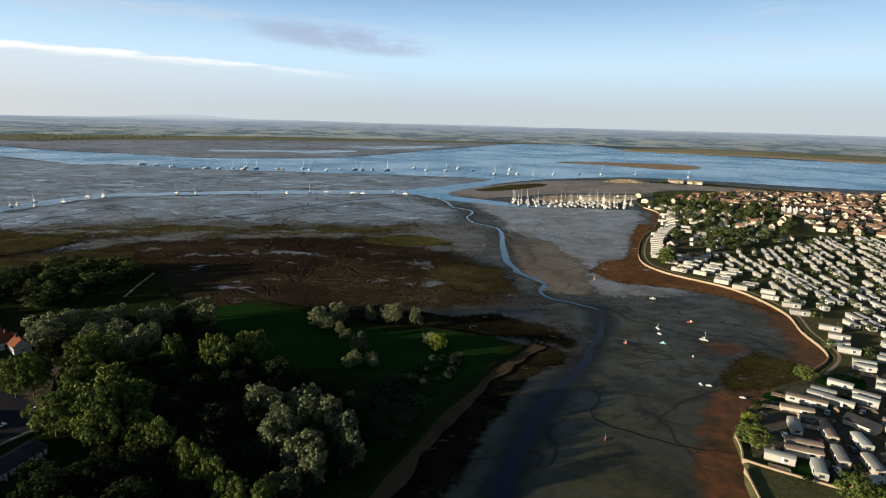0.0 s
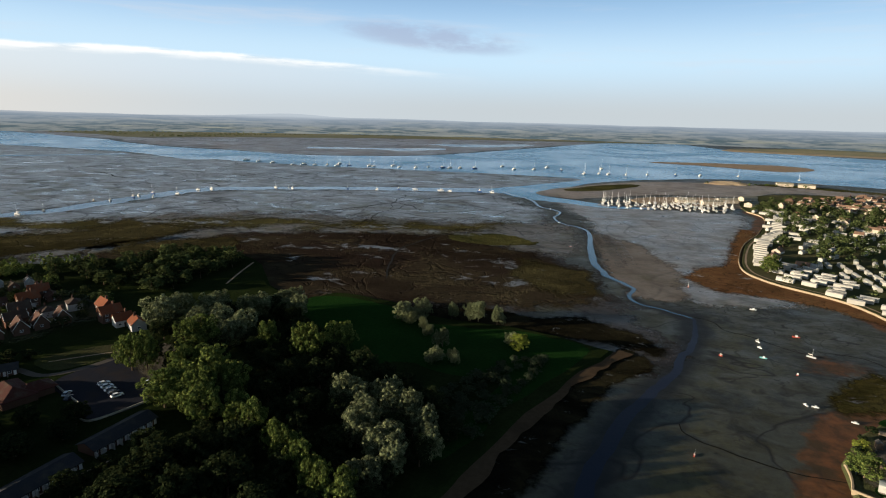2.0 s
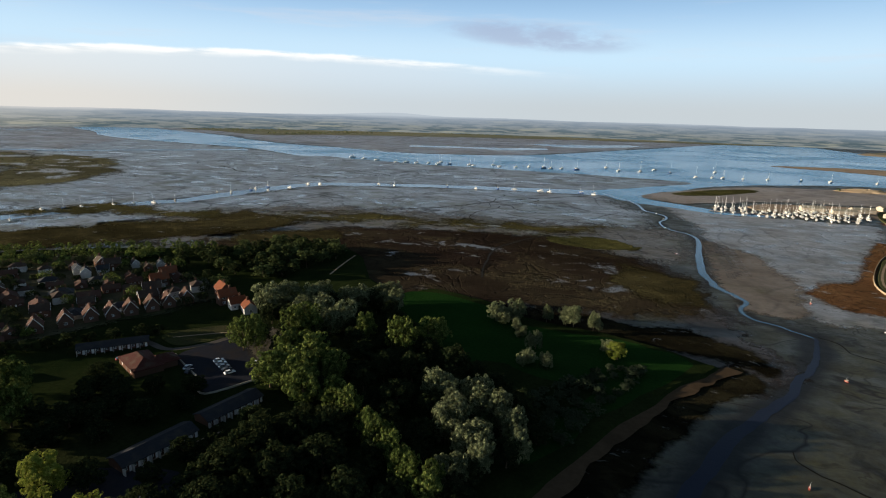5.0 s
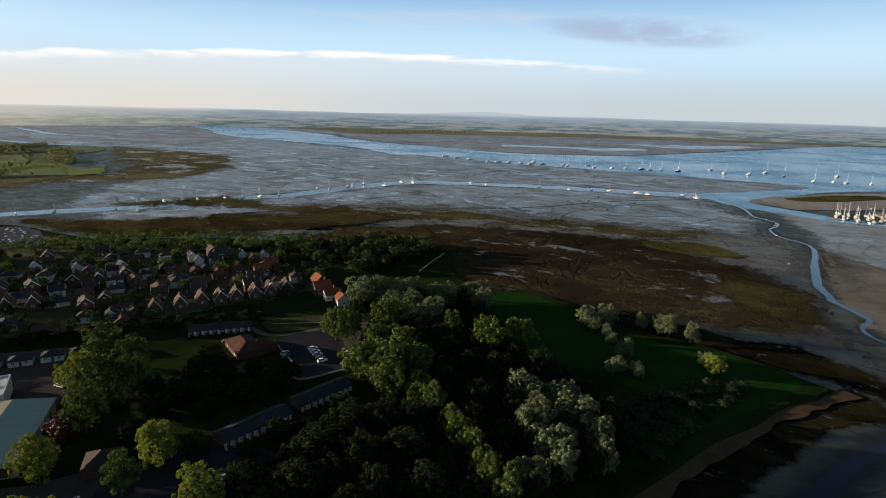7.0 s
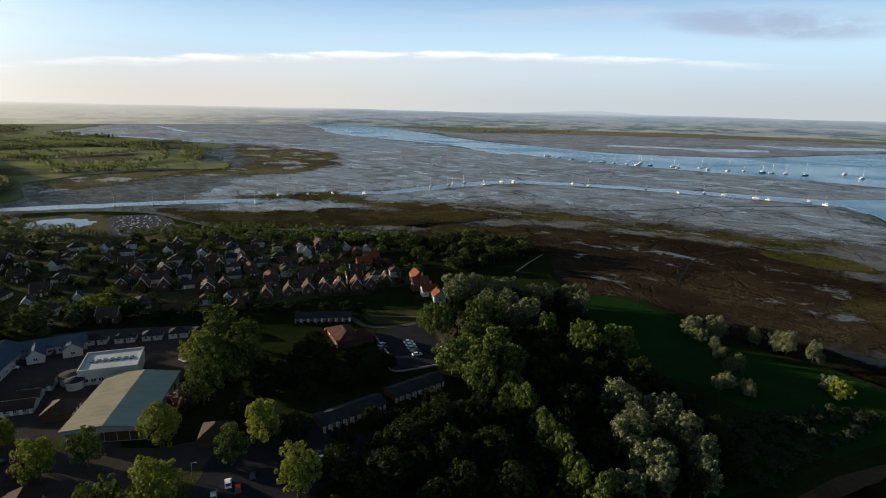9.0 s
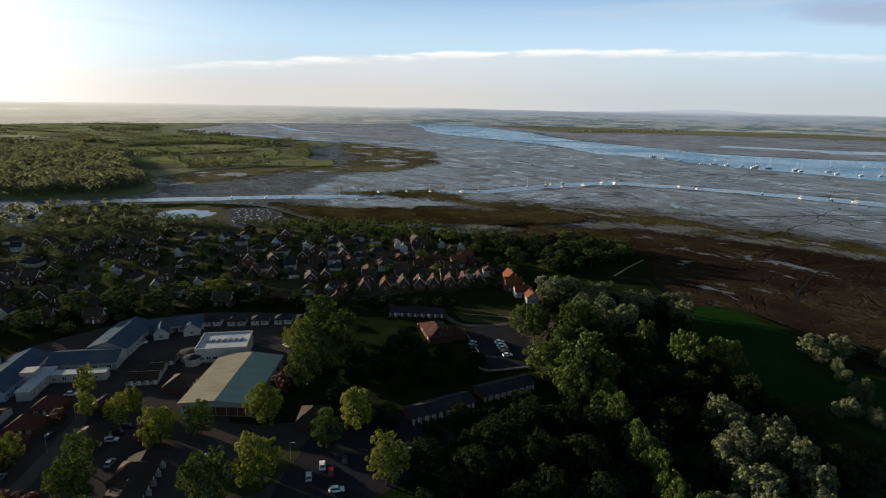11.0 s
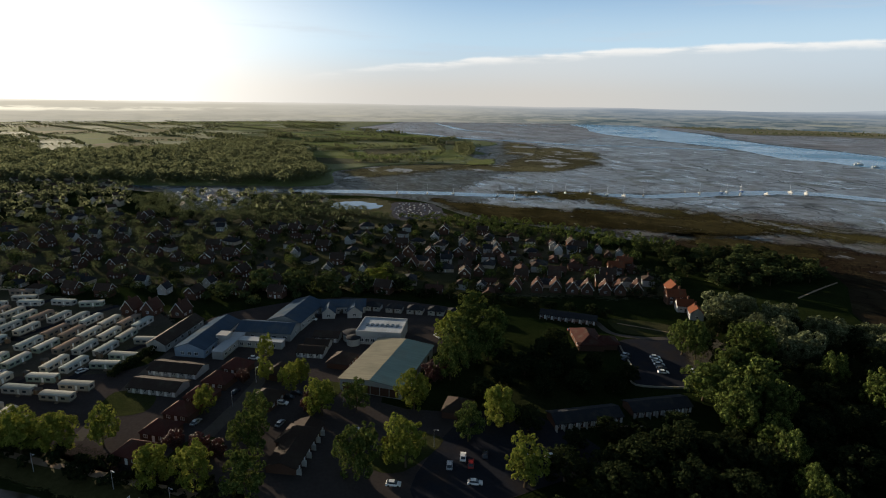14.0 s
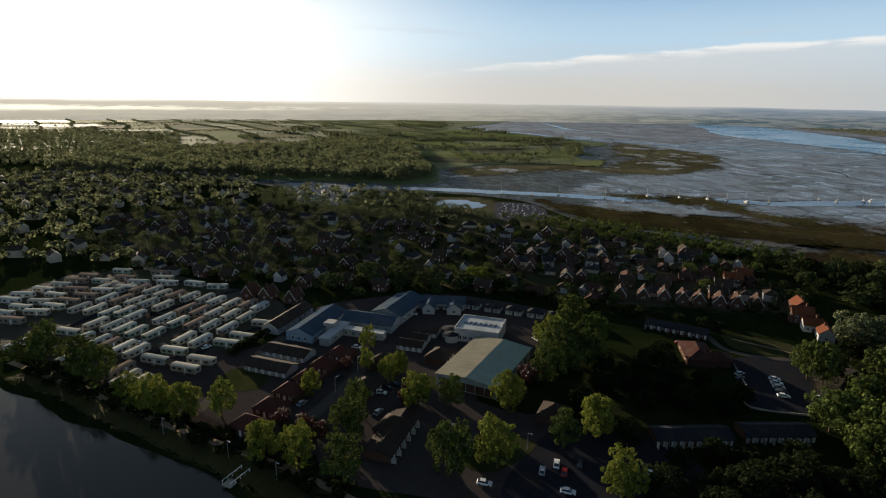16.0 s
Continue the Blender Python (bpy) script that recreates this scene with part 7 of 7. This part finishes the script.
for pts in ([(-225, -45), (-245, -35), (-268, -4)], [(-240, -58), (-262, -42), (-282, -60), (-310, -100)], [(-258, -98), (-285, -75), (-318, -30)], [(-262, -108), (-300, -92), (-345, -60)]):
    ribbon("road", pts, [3.4, 3.4, 3.4], LAND + 0.045, TARMAC, "narrow tarmac lane between the caravans", "road")

# ---- trees of the village, hedges and far woods ----
def wood(name, outlines, gap, seed, label, size=(9, 15), cards=60, card=1.5, z=1.0, material=None, category="woodland"):
    """Far woods as one mass of uneven crowns."""
    rng = random.Random(seed)
    s = Shape()
    for outline in outlines:
        for x, y in scatter(outline, gap, seed):
            w, h = rng.uniform(*size), rng.uniform(*size) * 0.62
            lobes = []
            for _ in range(max(3, cards // 12)):
                d = Vector((rng.gauss(0, 1), rng.gauss(0, 1), abs(rng.gauss(0.35, 0.7)))).normalized()
                lobes.append((Vector((d.x * w * 0.34, d.y * w * 0.34, h * (0.3 + 0.5 * d.z))), w * rng.uniform(0.14, 0.24), d))
            for i in range(cards):
                c, r, out = lobes[i % len(lobes)]
                d = (Vector((rng.gauss(0, 1), rng.gauss(0, 1), rng.gauss(0.35, 0.8))).normalized() + out * 0.6).normalized()
                p = Vector((x, y, z)) + c + d * r * rng.uniform(0.85, 1.1)
                n = (d + Vector((rng.uniform(-0.2, 0.2), rng.uniform(-0.2, 0.2), rng.uniform(-0.1, 0.3)))).normalized()
                t = n.orthogonal().normalized()
                b = n.cross(t)
                k = card * rng.uniform(0.6, 1.3)
                s.add([p - t * k, p - b * k * 0.7, p + t * k, p + b * k * 0.7], [(0, 1, 2, 3)])
    return tagged(part(name, s, material or FARLEAF), label, category, kind="stuff")


rng = random.Random(77)
GARDEN = [(-588, -53), (-476, 102), (-430, 205), (-330, 300), (-300, 305), (-260, 285), (-215, 262), (-215, 240), (-250, 175), (-272, 118), (-285, 90), (-330, 10), (-372, -60), (-430, -150), (-560, -160)]
for x, y in scatter(GARDEN, 30, 61, [(a, b, 7.5) for a, b, _ in houses], 26):
    plant(rng.choice(("mid", "middark")), x, y, rng.uniform(8, 12), rng.uniform(6, 9), rng, group="garden trees of the village")
HEDGE = [(-270, 118), (-255, 138), (-240, 155), (-225, 172), (-205, 192)]
for i, q in enumerate(smooth(HEDGE, False, 3)):
    plant("middark", q.x, q.y, 7.5, 4.5 + (i % 3) * 0.6, rng, group="hedge trees behind the chalets")
for x, y, w in [(-298, 103, 15), (-314, 41, 19), (-305, 59, 19), (-301, 75, 16), (-308, 21, 13), (-293, 92, 14), (-285, 112, 13)]:
    plant("lime" if x == -298 else "mid", x, y, w, w * 0.55 + 2, rng, group="trees behind the clubhouse")
for x, y in ((-187, 146), (-162, 124), (-177, 142), (-150, 130), (-165, 108), (-120, 118), (-112, 140)):
    plant("dark", x, y, 11, 8, rng)
for x, y, w in ((-166, 0, 7), (-161, 5, 6), (-176, 37, 9), (-178, 84, 10), (-172, -6, 6), (-207, 18, 5)):
    plant("copper", x, y, w, w * 0.6 + 2.5, rng)
# hedge between the caravans and the clubhouse, dark trees on the lawns of the park
for i, q in enumerate(smooth([(-231, -27), (-238, -22), (-246, -16), (-257, -10)], False, 4)):
    plant("bush", q.x, q.y, 4.2, 3.0 + (i % 3) * 0.4, rng, group="hedge beside the caravans")
for x, y in scatter([(-172, 150), (-186, 130), (-172, 96), (-150, 92), (-120, 96), (-112, 128), (-122, 134), (-142, 128), (-140, 152)], 9, 69, [(-133, 119, 15), (-138, 112, 13), (-128, 147, 15), (-130, 135, 12), (-182, 162, 17)], 22):
    plant("dark", x, y, rng.uniform(8, 12), rng.uniform(6, 9), rng)
# bank of the lagoon
for i, q in enumerate(smooth([(-128, 4), (-146, -10), (-165, -32), (-188, -58), (-210, -80), (-232, -103)], False, 5)):
    plant("bush", q.x - 2 + rng.uniform(-2, 2), q.y + 2 + rng.uniform(-2, 2), rng.uniform(4, 7), rng.uniform(2, 4), rng, group="bushes along the lagoon bank")
    plant("bush", q.x - 6 + rng.uniform(-2, 2), q.y + 6 + rng.uniform(-2, 2), rng.uniform(4, 7), rng.uniform(2, 4), rng, group="bushes along the lagoon bank")
for x, y, w, key in ((-196, -52, 12, "lime"), (-203, -60, 11, "lime"), (-190, -42, 11, "lime"), (-243, -104, 14, "green")):
    plant(key, x, y, w, w * 0.55 + 2.5, rng, group="trees along the lagoon bank")
# scrub between meadow and shore
for x, y in scatter([(-30, 205), (0, 235), (12, 238), (0, 200), (-18, 165), (-28, 175)], 5, 63, most=45):
    plant("scrub", x, y, rng.uniform(4, 7.5), rng.uniform(2.2, 4), rng, group="grey-green scrub by the shore")
# peninsula trees, and more of the village's and the marsh edge's
for x, y in scatter([(285, 785), (320, 835), (440, 890), (425, 720), (345, 615), (318, 505), (276, 458), (237, 462), (208, 480), (222, 545), (262, 620), (290, 700)], 17, 83, most=36):
    plant("mid", x, y, rng.uniform(10, 16), rng.uniform(8, 12), rng, group="large trees between caravans and town")
wood("tree_belt", [[(275, 765), (300, 800), (420, 830), (430, 700), (380, 610), (330, 530), (255, 480), (230, 500), (262, 600)]], 13, 64, "green trees between the caravans and the town", (6, 13), 240, 0.55, LAND, MIDGREEN, "trees")
wood("tree_belt", [[(300, 1072), (330, 1092), (390, 1090), (400, 1074)], [(405, 1075), (430, 1095), (480, 1085), (470, 1060)]], 12, 63, "bushes on the harbour spit", (4, 8), 100, 0.7, 0.8, GREEN, "bushes")
wood("tree_belt", [TOWN], 13, 65, "garden trees among the town houses", (5, 11), 170, 0.55, LAND, MIDGREEN, "trees")
wood("tree_belt", [ZONE], 15, 66, "small trees among the caravans", (3.5, 8), 150, 0.5, LAND, MIDGREEN, "trees")
NEARBY = [(x, y) for x, y in GARDEN if x > -480 and y > -50] + [(-372, -20), (-440, 60)]
OUTER = [(-600, -60), (-480, 105), (-440, 60), (-372, -20), (-372, -60), (-430, -150), (-560, -160)]
wood("tree_belt", [NEARBY], 12, 67, "dark garden trees and bushes among the houses", (4, 9.5), 360, 0.42, LAND, DARKLEAF, "trees")
wood("tree_belt", [NEARBY], 26, 68, "green garden trees and bushes among the houses", (6, 11), 440, 0.4, LAND, GREEN, "trees")
wood("tree_belt", [BACK, [(-290, 95), (-305, 60), (-296, 52), (-280, 80)]], 10.5, 89, "garden trees between village and caravans", (5, 9.5), 360, 0.42, LAND, MIDGREEN, "trees")
wood("tree_belt", [OUTER], 13, 88, "garden trees at the far village end, leaves paled for haze", (6, 13), 480, 0.36, LAND, HAZELEAF, "trees")
wood("tree_belt", [[(-599, 64), (-619, 107), (-604, 150), (-537, 138), (-492, 177), (-466, 173), (-507, 138), (-503, 106), (-496, 70), (-531, 54)], [(-672, -35), (-668, -3), (-608, 12), (-551, 53), (-503, 57), (-530, 9), (-576, -27)]], 10, 84, "big dark trees between village and creek", (9, 16), 420, 0.45, LAND, HAZELEAF, "trees")
wood("tree_belt", [[(-480, 190), (-440, 262), (-360, 318), (-300, 350), (-290, 320), (-360, 260), (-440, 200)]], 8, 62, "trees and thorn bushes along the marsh edge", (6, 10), 120, 0.7, LAND, GREEN, "trees")
for x, y, w in ((105, 171, 10), (120, 144, 10), (155, 224, 8), (127, 142, 8), (112, 187, 5), (206, 212, 7), (178, 440, 14), (172, 428, 12)):
    plant("green" if w > 6 else "lime", x, y, w, w * 0.8, rng)


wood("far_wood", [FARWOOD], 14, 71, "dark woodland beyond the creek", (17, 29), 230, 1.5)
lines = []
for a, b in HEDGES:
    e = (b - a).orthogonal().normalized() * rng.uniform(2, 5)
    lines.append([tuple(a + e), tuple(a - e), tuple(b - e), tuple(b + e)])
wood("hedgerow", [[(-1519, 323), (-1538, 452), (-1508, 595), (-1522, 773), (-1453, 738), (-1445, 570), (-1475, 433), (-1461, 310)], [(-1233, 277), (-1222, 369), (-1231, 459), (-1247, 546), (-1217, 532), (-1203, 448), (-1195, 361), (-1207, 270)], [(-1050, 327), (-1032, 416), (-1066, 515), (-1043, 504), (-1011, 408), (-1030, 320)], [(-969, 291), (-970, 330), (-959, 397), (-941, 432), (-915, 420), (-932, 386), (-944, 321), (-943, 284)], [(-1314, 670), (-1336, 727), (-1063, 585), (-992, 527), (-1079, 550)], [(-1347, 590), (-1263, 596), (-1114, 539), (-1090, 526), (-1232, 581), (-1312, 574)], [(-1360, 367), (-1166, 330), (-1055, 318), (-1034, 312), (-1141, 323), (-1327, 358)]], 9, 86, "dark hedges and copses across the rough pasture", (8, 15), 60, 1.3, category="hedge")
wood("hedgerow", [[(-862, 300), (-890, 410), (-845, 512), (-1268, 860), (-1583, 860), (-1500, 600), (-1250, 320), (-1000, 290)]], 60, 79, "thorn bushes scattered over rough pasture", (4, 8), 40, 1.1, category="bushes")
wood("hedgerow", lines, 6.5, 72, "dark hedgerows between far fields", (6, 11), 24, 1.7, category="hedge")
lines = []
for k in range(26):
    r, a = rng.uniform(1000, 2500), radians(rng.uniform(60, 118))
    c, w, d = Vector((-r * math.sin(a), r * math.cos(a))), rng.uniform(40, 120), rng.uniform(20, 50)
    q = [(c.x + w * math.cos(k * 1.05) * rng.uniform(0.6, 1.1), c.y + d * math.sin(k * 1.05)) for k in range(6)]
    if all(inside(x, y, LAND_B) for x, y in q):
        lines.append(q)
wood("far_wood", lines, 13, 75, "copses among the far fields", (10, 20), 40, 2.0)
lines = []
for k in range(60):
    a, r = radians(rng.uniform(-30, 62)), rng.uniform(2300, 3300)
    x, y = -r * math.sin(a), r * math.cos(a)
    l, b = rng.uniform(120, 500), a + rng.uniform(-0.25, 0.25)
    d, e = Vector((math.cos(b), math.sin(b))) * l / 2, Vector((-math.sin(b), math.cos(b))) * 9
    q = [(x + d.x + e.x, y + d.y + e.y), (x - d.x + e.x, y - d.y + e.y), (x - d.x - e.x, y - d.y - e.y), (x + d.x - e.x, y + d.y - e.y)]
    if inside(x, y, FAR):
        lines.append(q)
lines.append([(-1600, 2130), (-1430, 2180), (-1250, 2560), (-1300, 2620), (-1500, 2250)])
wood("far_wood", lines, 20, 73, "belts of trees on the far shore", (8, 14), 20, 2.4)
sub = [[(-1000, -220), (-1300, -220), (-1800, -300), (-2000, -900), (-1300, -700), (-1000, -420)], [(-372, -75), (-430, -140), (-570, -170), (-760, -70), (-900, -200), (-900, -420), (-600, -350), (-420, -240)], [(-760, -40), (-600, -40), (-570, -150), (-700, -320), (-1000, -300), (-900, -150)], [(-700, 20), (-600, 160), (-560, 130), (-590, 0)], [(-470, 140), (-540, 60), (-580, 90), (-500, 170)]]
wood("far_wood", sub, 15, 74, "trees among far houses by the creek", (8, 17), 80, 1.3)
# far roofs among those trees, too small and many to count
s, roofs = Shape(), []
for outline in sub[1:4]:
    for x, y in scatter(outline, 26, 76):
        w, d, h, m = rng.uniform(4, 6), rng.uniform(3.2, 4), rng.choice((2.8, 4.8)), pose(x, y, LAND, 0, 0, rng.uniform(0, 180))
        k = len(s.f)
        s.add([m @ Vector(p) for p in [(-w, -d, 0), (w, -d, 0), (w, d, 0), (-w, d, 0), (-w, -d, h), (w, -d, h), (w, d, h), (-w, d, h), (-w, 0, h + 2.6), (w, 0, h + 2.6)]], [(0, 1, 5, 4), (2, 3, 7, 6), (1, 2, 6, 9, 5), (3, 0, 4, 8, 7), (4, 5, 9, 8), (6, 7, 8, 9)])
        roofs += [k + 4, k + 5]
# the town's farther roofs and the boats laid up by the creek
more, tops = Shape(), []
for x, y in scatter(TOWN, 13.5, 77, town_taken) + scatter([(300, 800), (420, 830), (430, 700), (380, 610), (330, 530), (300, 620)], 22, 78):
    w, d, h, m = rng.uniform(3.6, 5.5), rng.uniform(3, 3.8), rng.choice((2.8, 4.8)), pose(x, y, LAND, 0, 0, rng.choice((-40, 50)) + rng.uniform(-8, 8))
    k = len(more.f)
    more.add([m @ Vector(p) for p in [(-w, -d, 0), (w, -d, 0), (w, d, 0), (-w, d, 0), (-w, -d, h), (w, -d, h), (w, d, h), (-w, d, h), (-w, 0, h + 2.4), (w, 0, h + 2.4)]], [(0, 1, 5, 4), (2, 3, 7, 6), (1, 2, 6, 9, 5), (3, 0, 4, 8, 7), (4, 5, 9, 8), (6, 7, 8, 9)])
    tops += [k + 4, k + 5]
town_houses = tagged(part("far_houses", more, CREAM), "tan-roofed houses crowded along the peninsula", "houses", kind="stuff")
town_houses.data.materials.append(TAN_TILE)
for i in tops:
    town_houses.data.polygons[i].material_index = 1
far_houses = tagged(part("far_houses", s, CREAM), "brown-roofed houses scattered among far trees", "houses", kind="stuff")
far_houses.data.materials.append(BROWN_TILE)
for i in roofs:
    far_houses.data.polygons[i].material_index = 1

# pond and yards by the creek
POND = water_material("pond_water", (0.05, 0.07, 0.09), 0.06, 0.1, 0.3, 0.5)
sheet("water", smooth([(-566, 147), (-581, 160), (-566, 186), (-538, 192), (-526, 176), (-534, 164), (-536, 146)], True, 8, 5, 4, 0.12), LAND + 0.07, POND, "bright pond behind the boatyard", "pond")
sheet("boatyard", smooth([(-515, 192), (-555, 213), (-536, 244), (-480, 236), (-459, 214), (-470, 180)], True, 6, 6, 3, 0.06), LAND + 0.06, YARDGRAVEL, "gravel yard full of laid-up boats", "boatyard")
sheet("car_park", smooth([(-700, -8), (-735, 0), (-712, 60), (-653, 80), (-578, 62), (-580, 21), (-627, 2)], True, 6, 5, 3, 0.05), LAND + 0.05, GREYGRAVEL, "gravel yard crowded with vehicles", "car park")
Y = make_launch("small boat laid up ashore in the yard", 0, 6, "boats laid up ashore")
spread(Y, [pose(x, y, LAND + 0.2, 0, 0, rng.choice((20, 110)) + rng.uniform(-10, 10)) @ Matrix.Scale(rng.uniform(0.5, 0.75), 4) for x, y in scatter([(-513, 195), (-551, 214), (-534, 241), (-482, 232), (-463, 213), (-473, 184)], 5.5, 81, most=44)])
D = make_launch("dark-hulled boat laid up ashore in the yard", 2, 6, "boats laid up ashore")
spread(D, [pose(x, y, LAND + 0.2, 0, 0, 20 + rng.uniform(-10, 10)) @ Matrix.Scale(rng.uniform(0.5, 0.75), 4) for x, y in scatter([(-513, 195), (-551, 214), (-534, 241), (-482, 232), (-463, 213), (-473, 184)], 6, 85, most=40)])
K = make_launch("white boat on a trailer in the yard", 0, 7.5, "boats in the far yard")
spread(K, [pose(x, y, LAND + 0.3, 0, 0, rng.choice((20, 110)) + rng.uniform(-10, 10)) for x, y in scatter([(-700, 0), (-705, 52), (-653, 74), (-584, 58), (-586, 26), (-626, 6)], 7, 82, most=60)])

for x, y in ((111, 185), (116, 194), (122, 200), (131, 158), (147, 178), (156, 196), (178, 226), (140, 166), (112, 152), (126, 150), (150, 166), (160, 206)):
    plant("bush", x, y, rng.uniform(2.5, 4.5), rng.uniform(1.6, 2.6), rng, group="hedge bushes between caravans")

# bank of the lagoon: a white slipway bridge, posts and lamps
jetty = thing("jetty", "white jetty with curved rails on the lagoon bank", "jetty")
jetty.matrix_basis = pose(-148, -19, 0.2, 0, 0, 140)
part("deck", Shape().box(-4, -1.6, 0.6, 4, 1.6, 0.9), CONCRETE, jetty)
for y in (-1.5, 1.5):
    for k in range(5):
        part("post", Shape().tube([((-3.6 + k * 1.8, y, 0.9), 0.07), ((-3.6 + k * 1.8, y, 2.0), 0.07)], 6), FRAME, jetty)
    part("rail", Shape().box(-3.8, y - 0.06, 1.95, 3.8, y + 0.06, 2.1), FRAME, jetty)
for k in range(4):
    part("pile", Shape().tube([((-3 + k * 2, 0, -1.5), 0.18), ((-3 + k * 2, 0, 0.6), 0.18)], 8), TIMBER, jetty)


def make_lamp(label):
    ob = thing("lamp_post", label, "lamp post", "lamp posts of the park")
    part("pole", Shape().tube([((0, 0, 0), 0.1), ((0, 0, 6), 0.06)], 8), STEEL, ob)
    part("arm", Shape().box(0, -0.04, 5.9, 1.1, 0.04, 6.0), STEEL, ob)
    part("lantern", Shape().box(0.8, -0.14, 5.8, 1.4, 0.14, 5.92), FRAME, ob)
    return ob


spread(make_lamp("grey steel lamp post beside the park road"), [pose(x, y, LAND, 0, 0, a) for x, y, a in ((-176, -43, 40), (-158, -22, 40), (-144, -8, 40), (-190, 12, 130), (-205, 22, 130), (-178, 48, 130), (-140, 66, 60))])
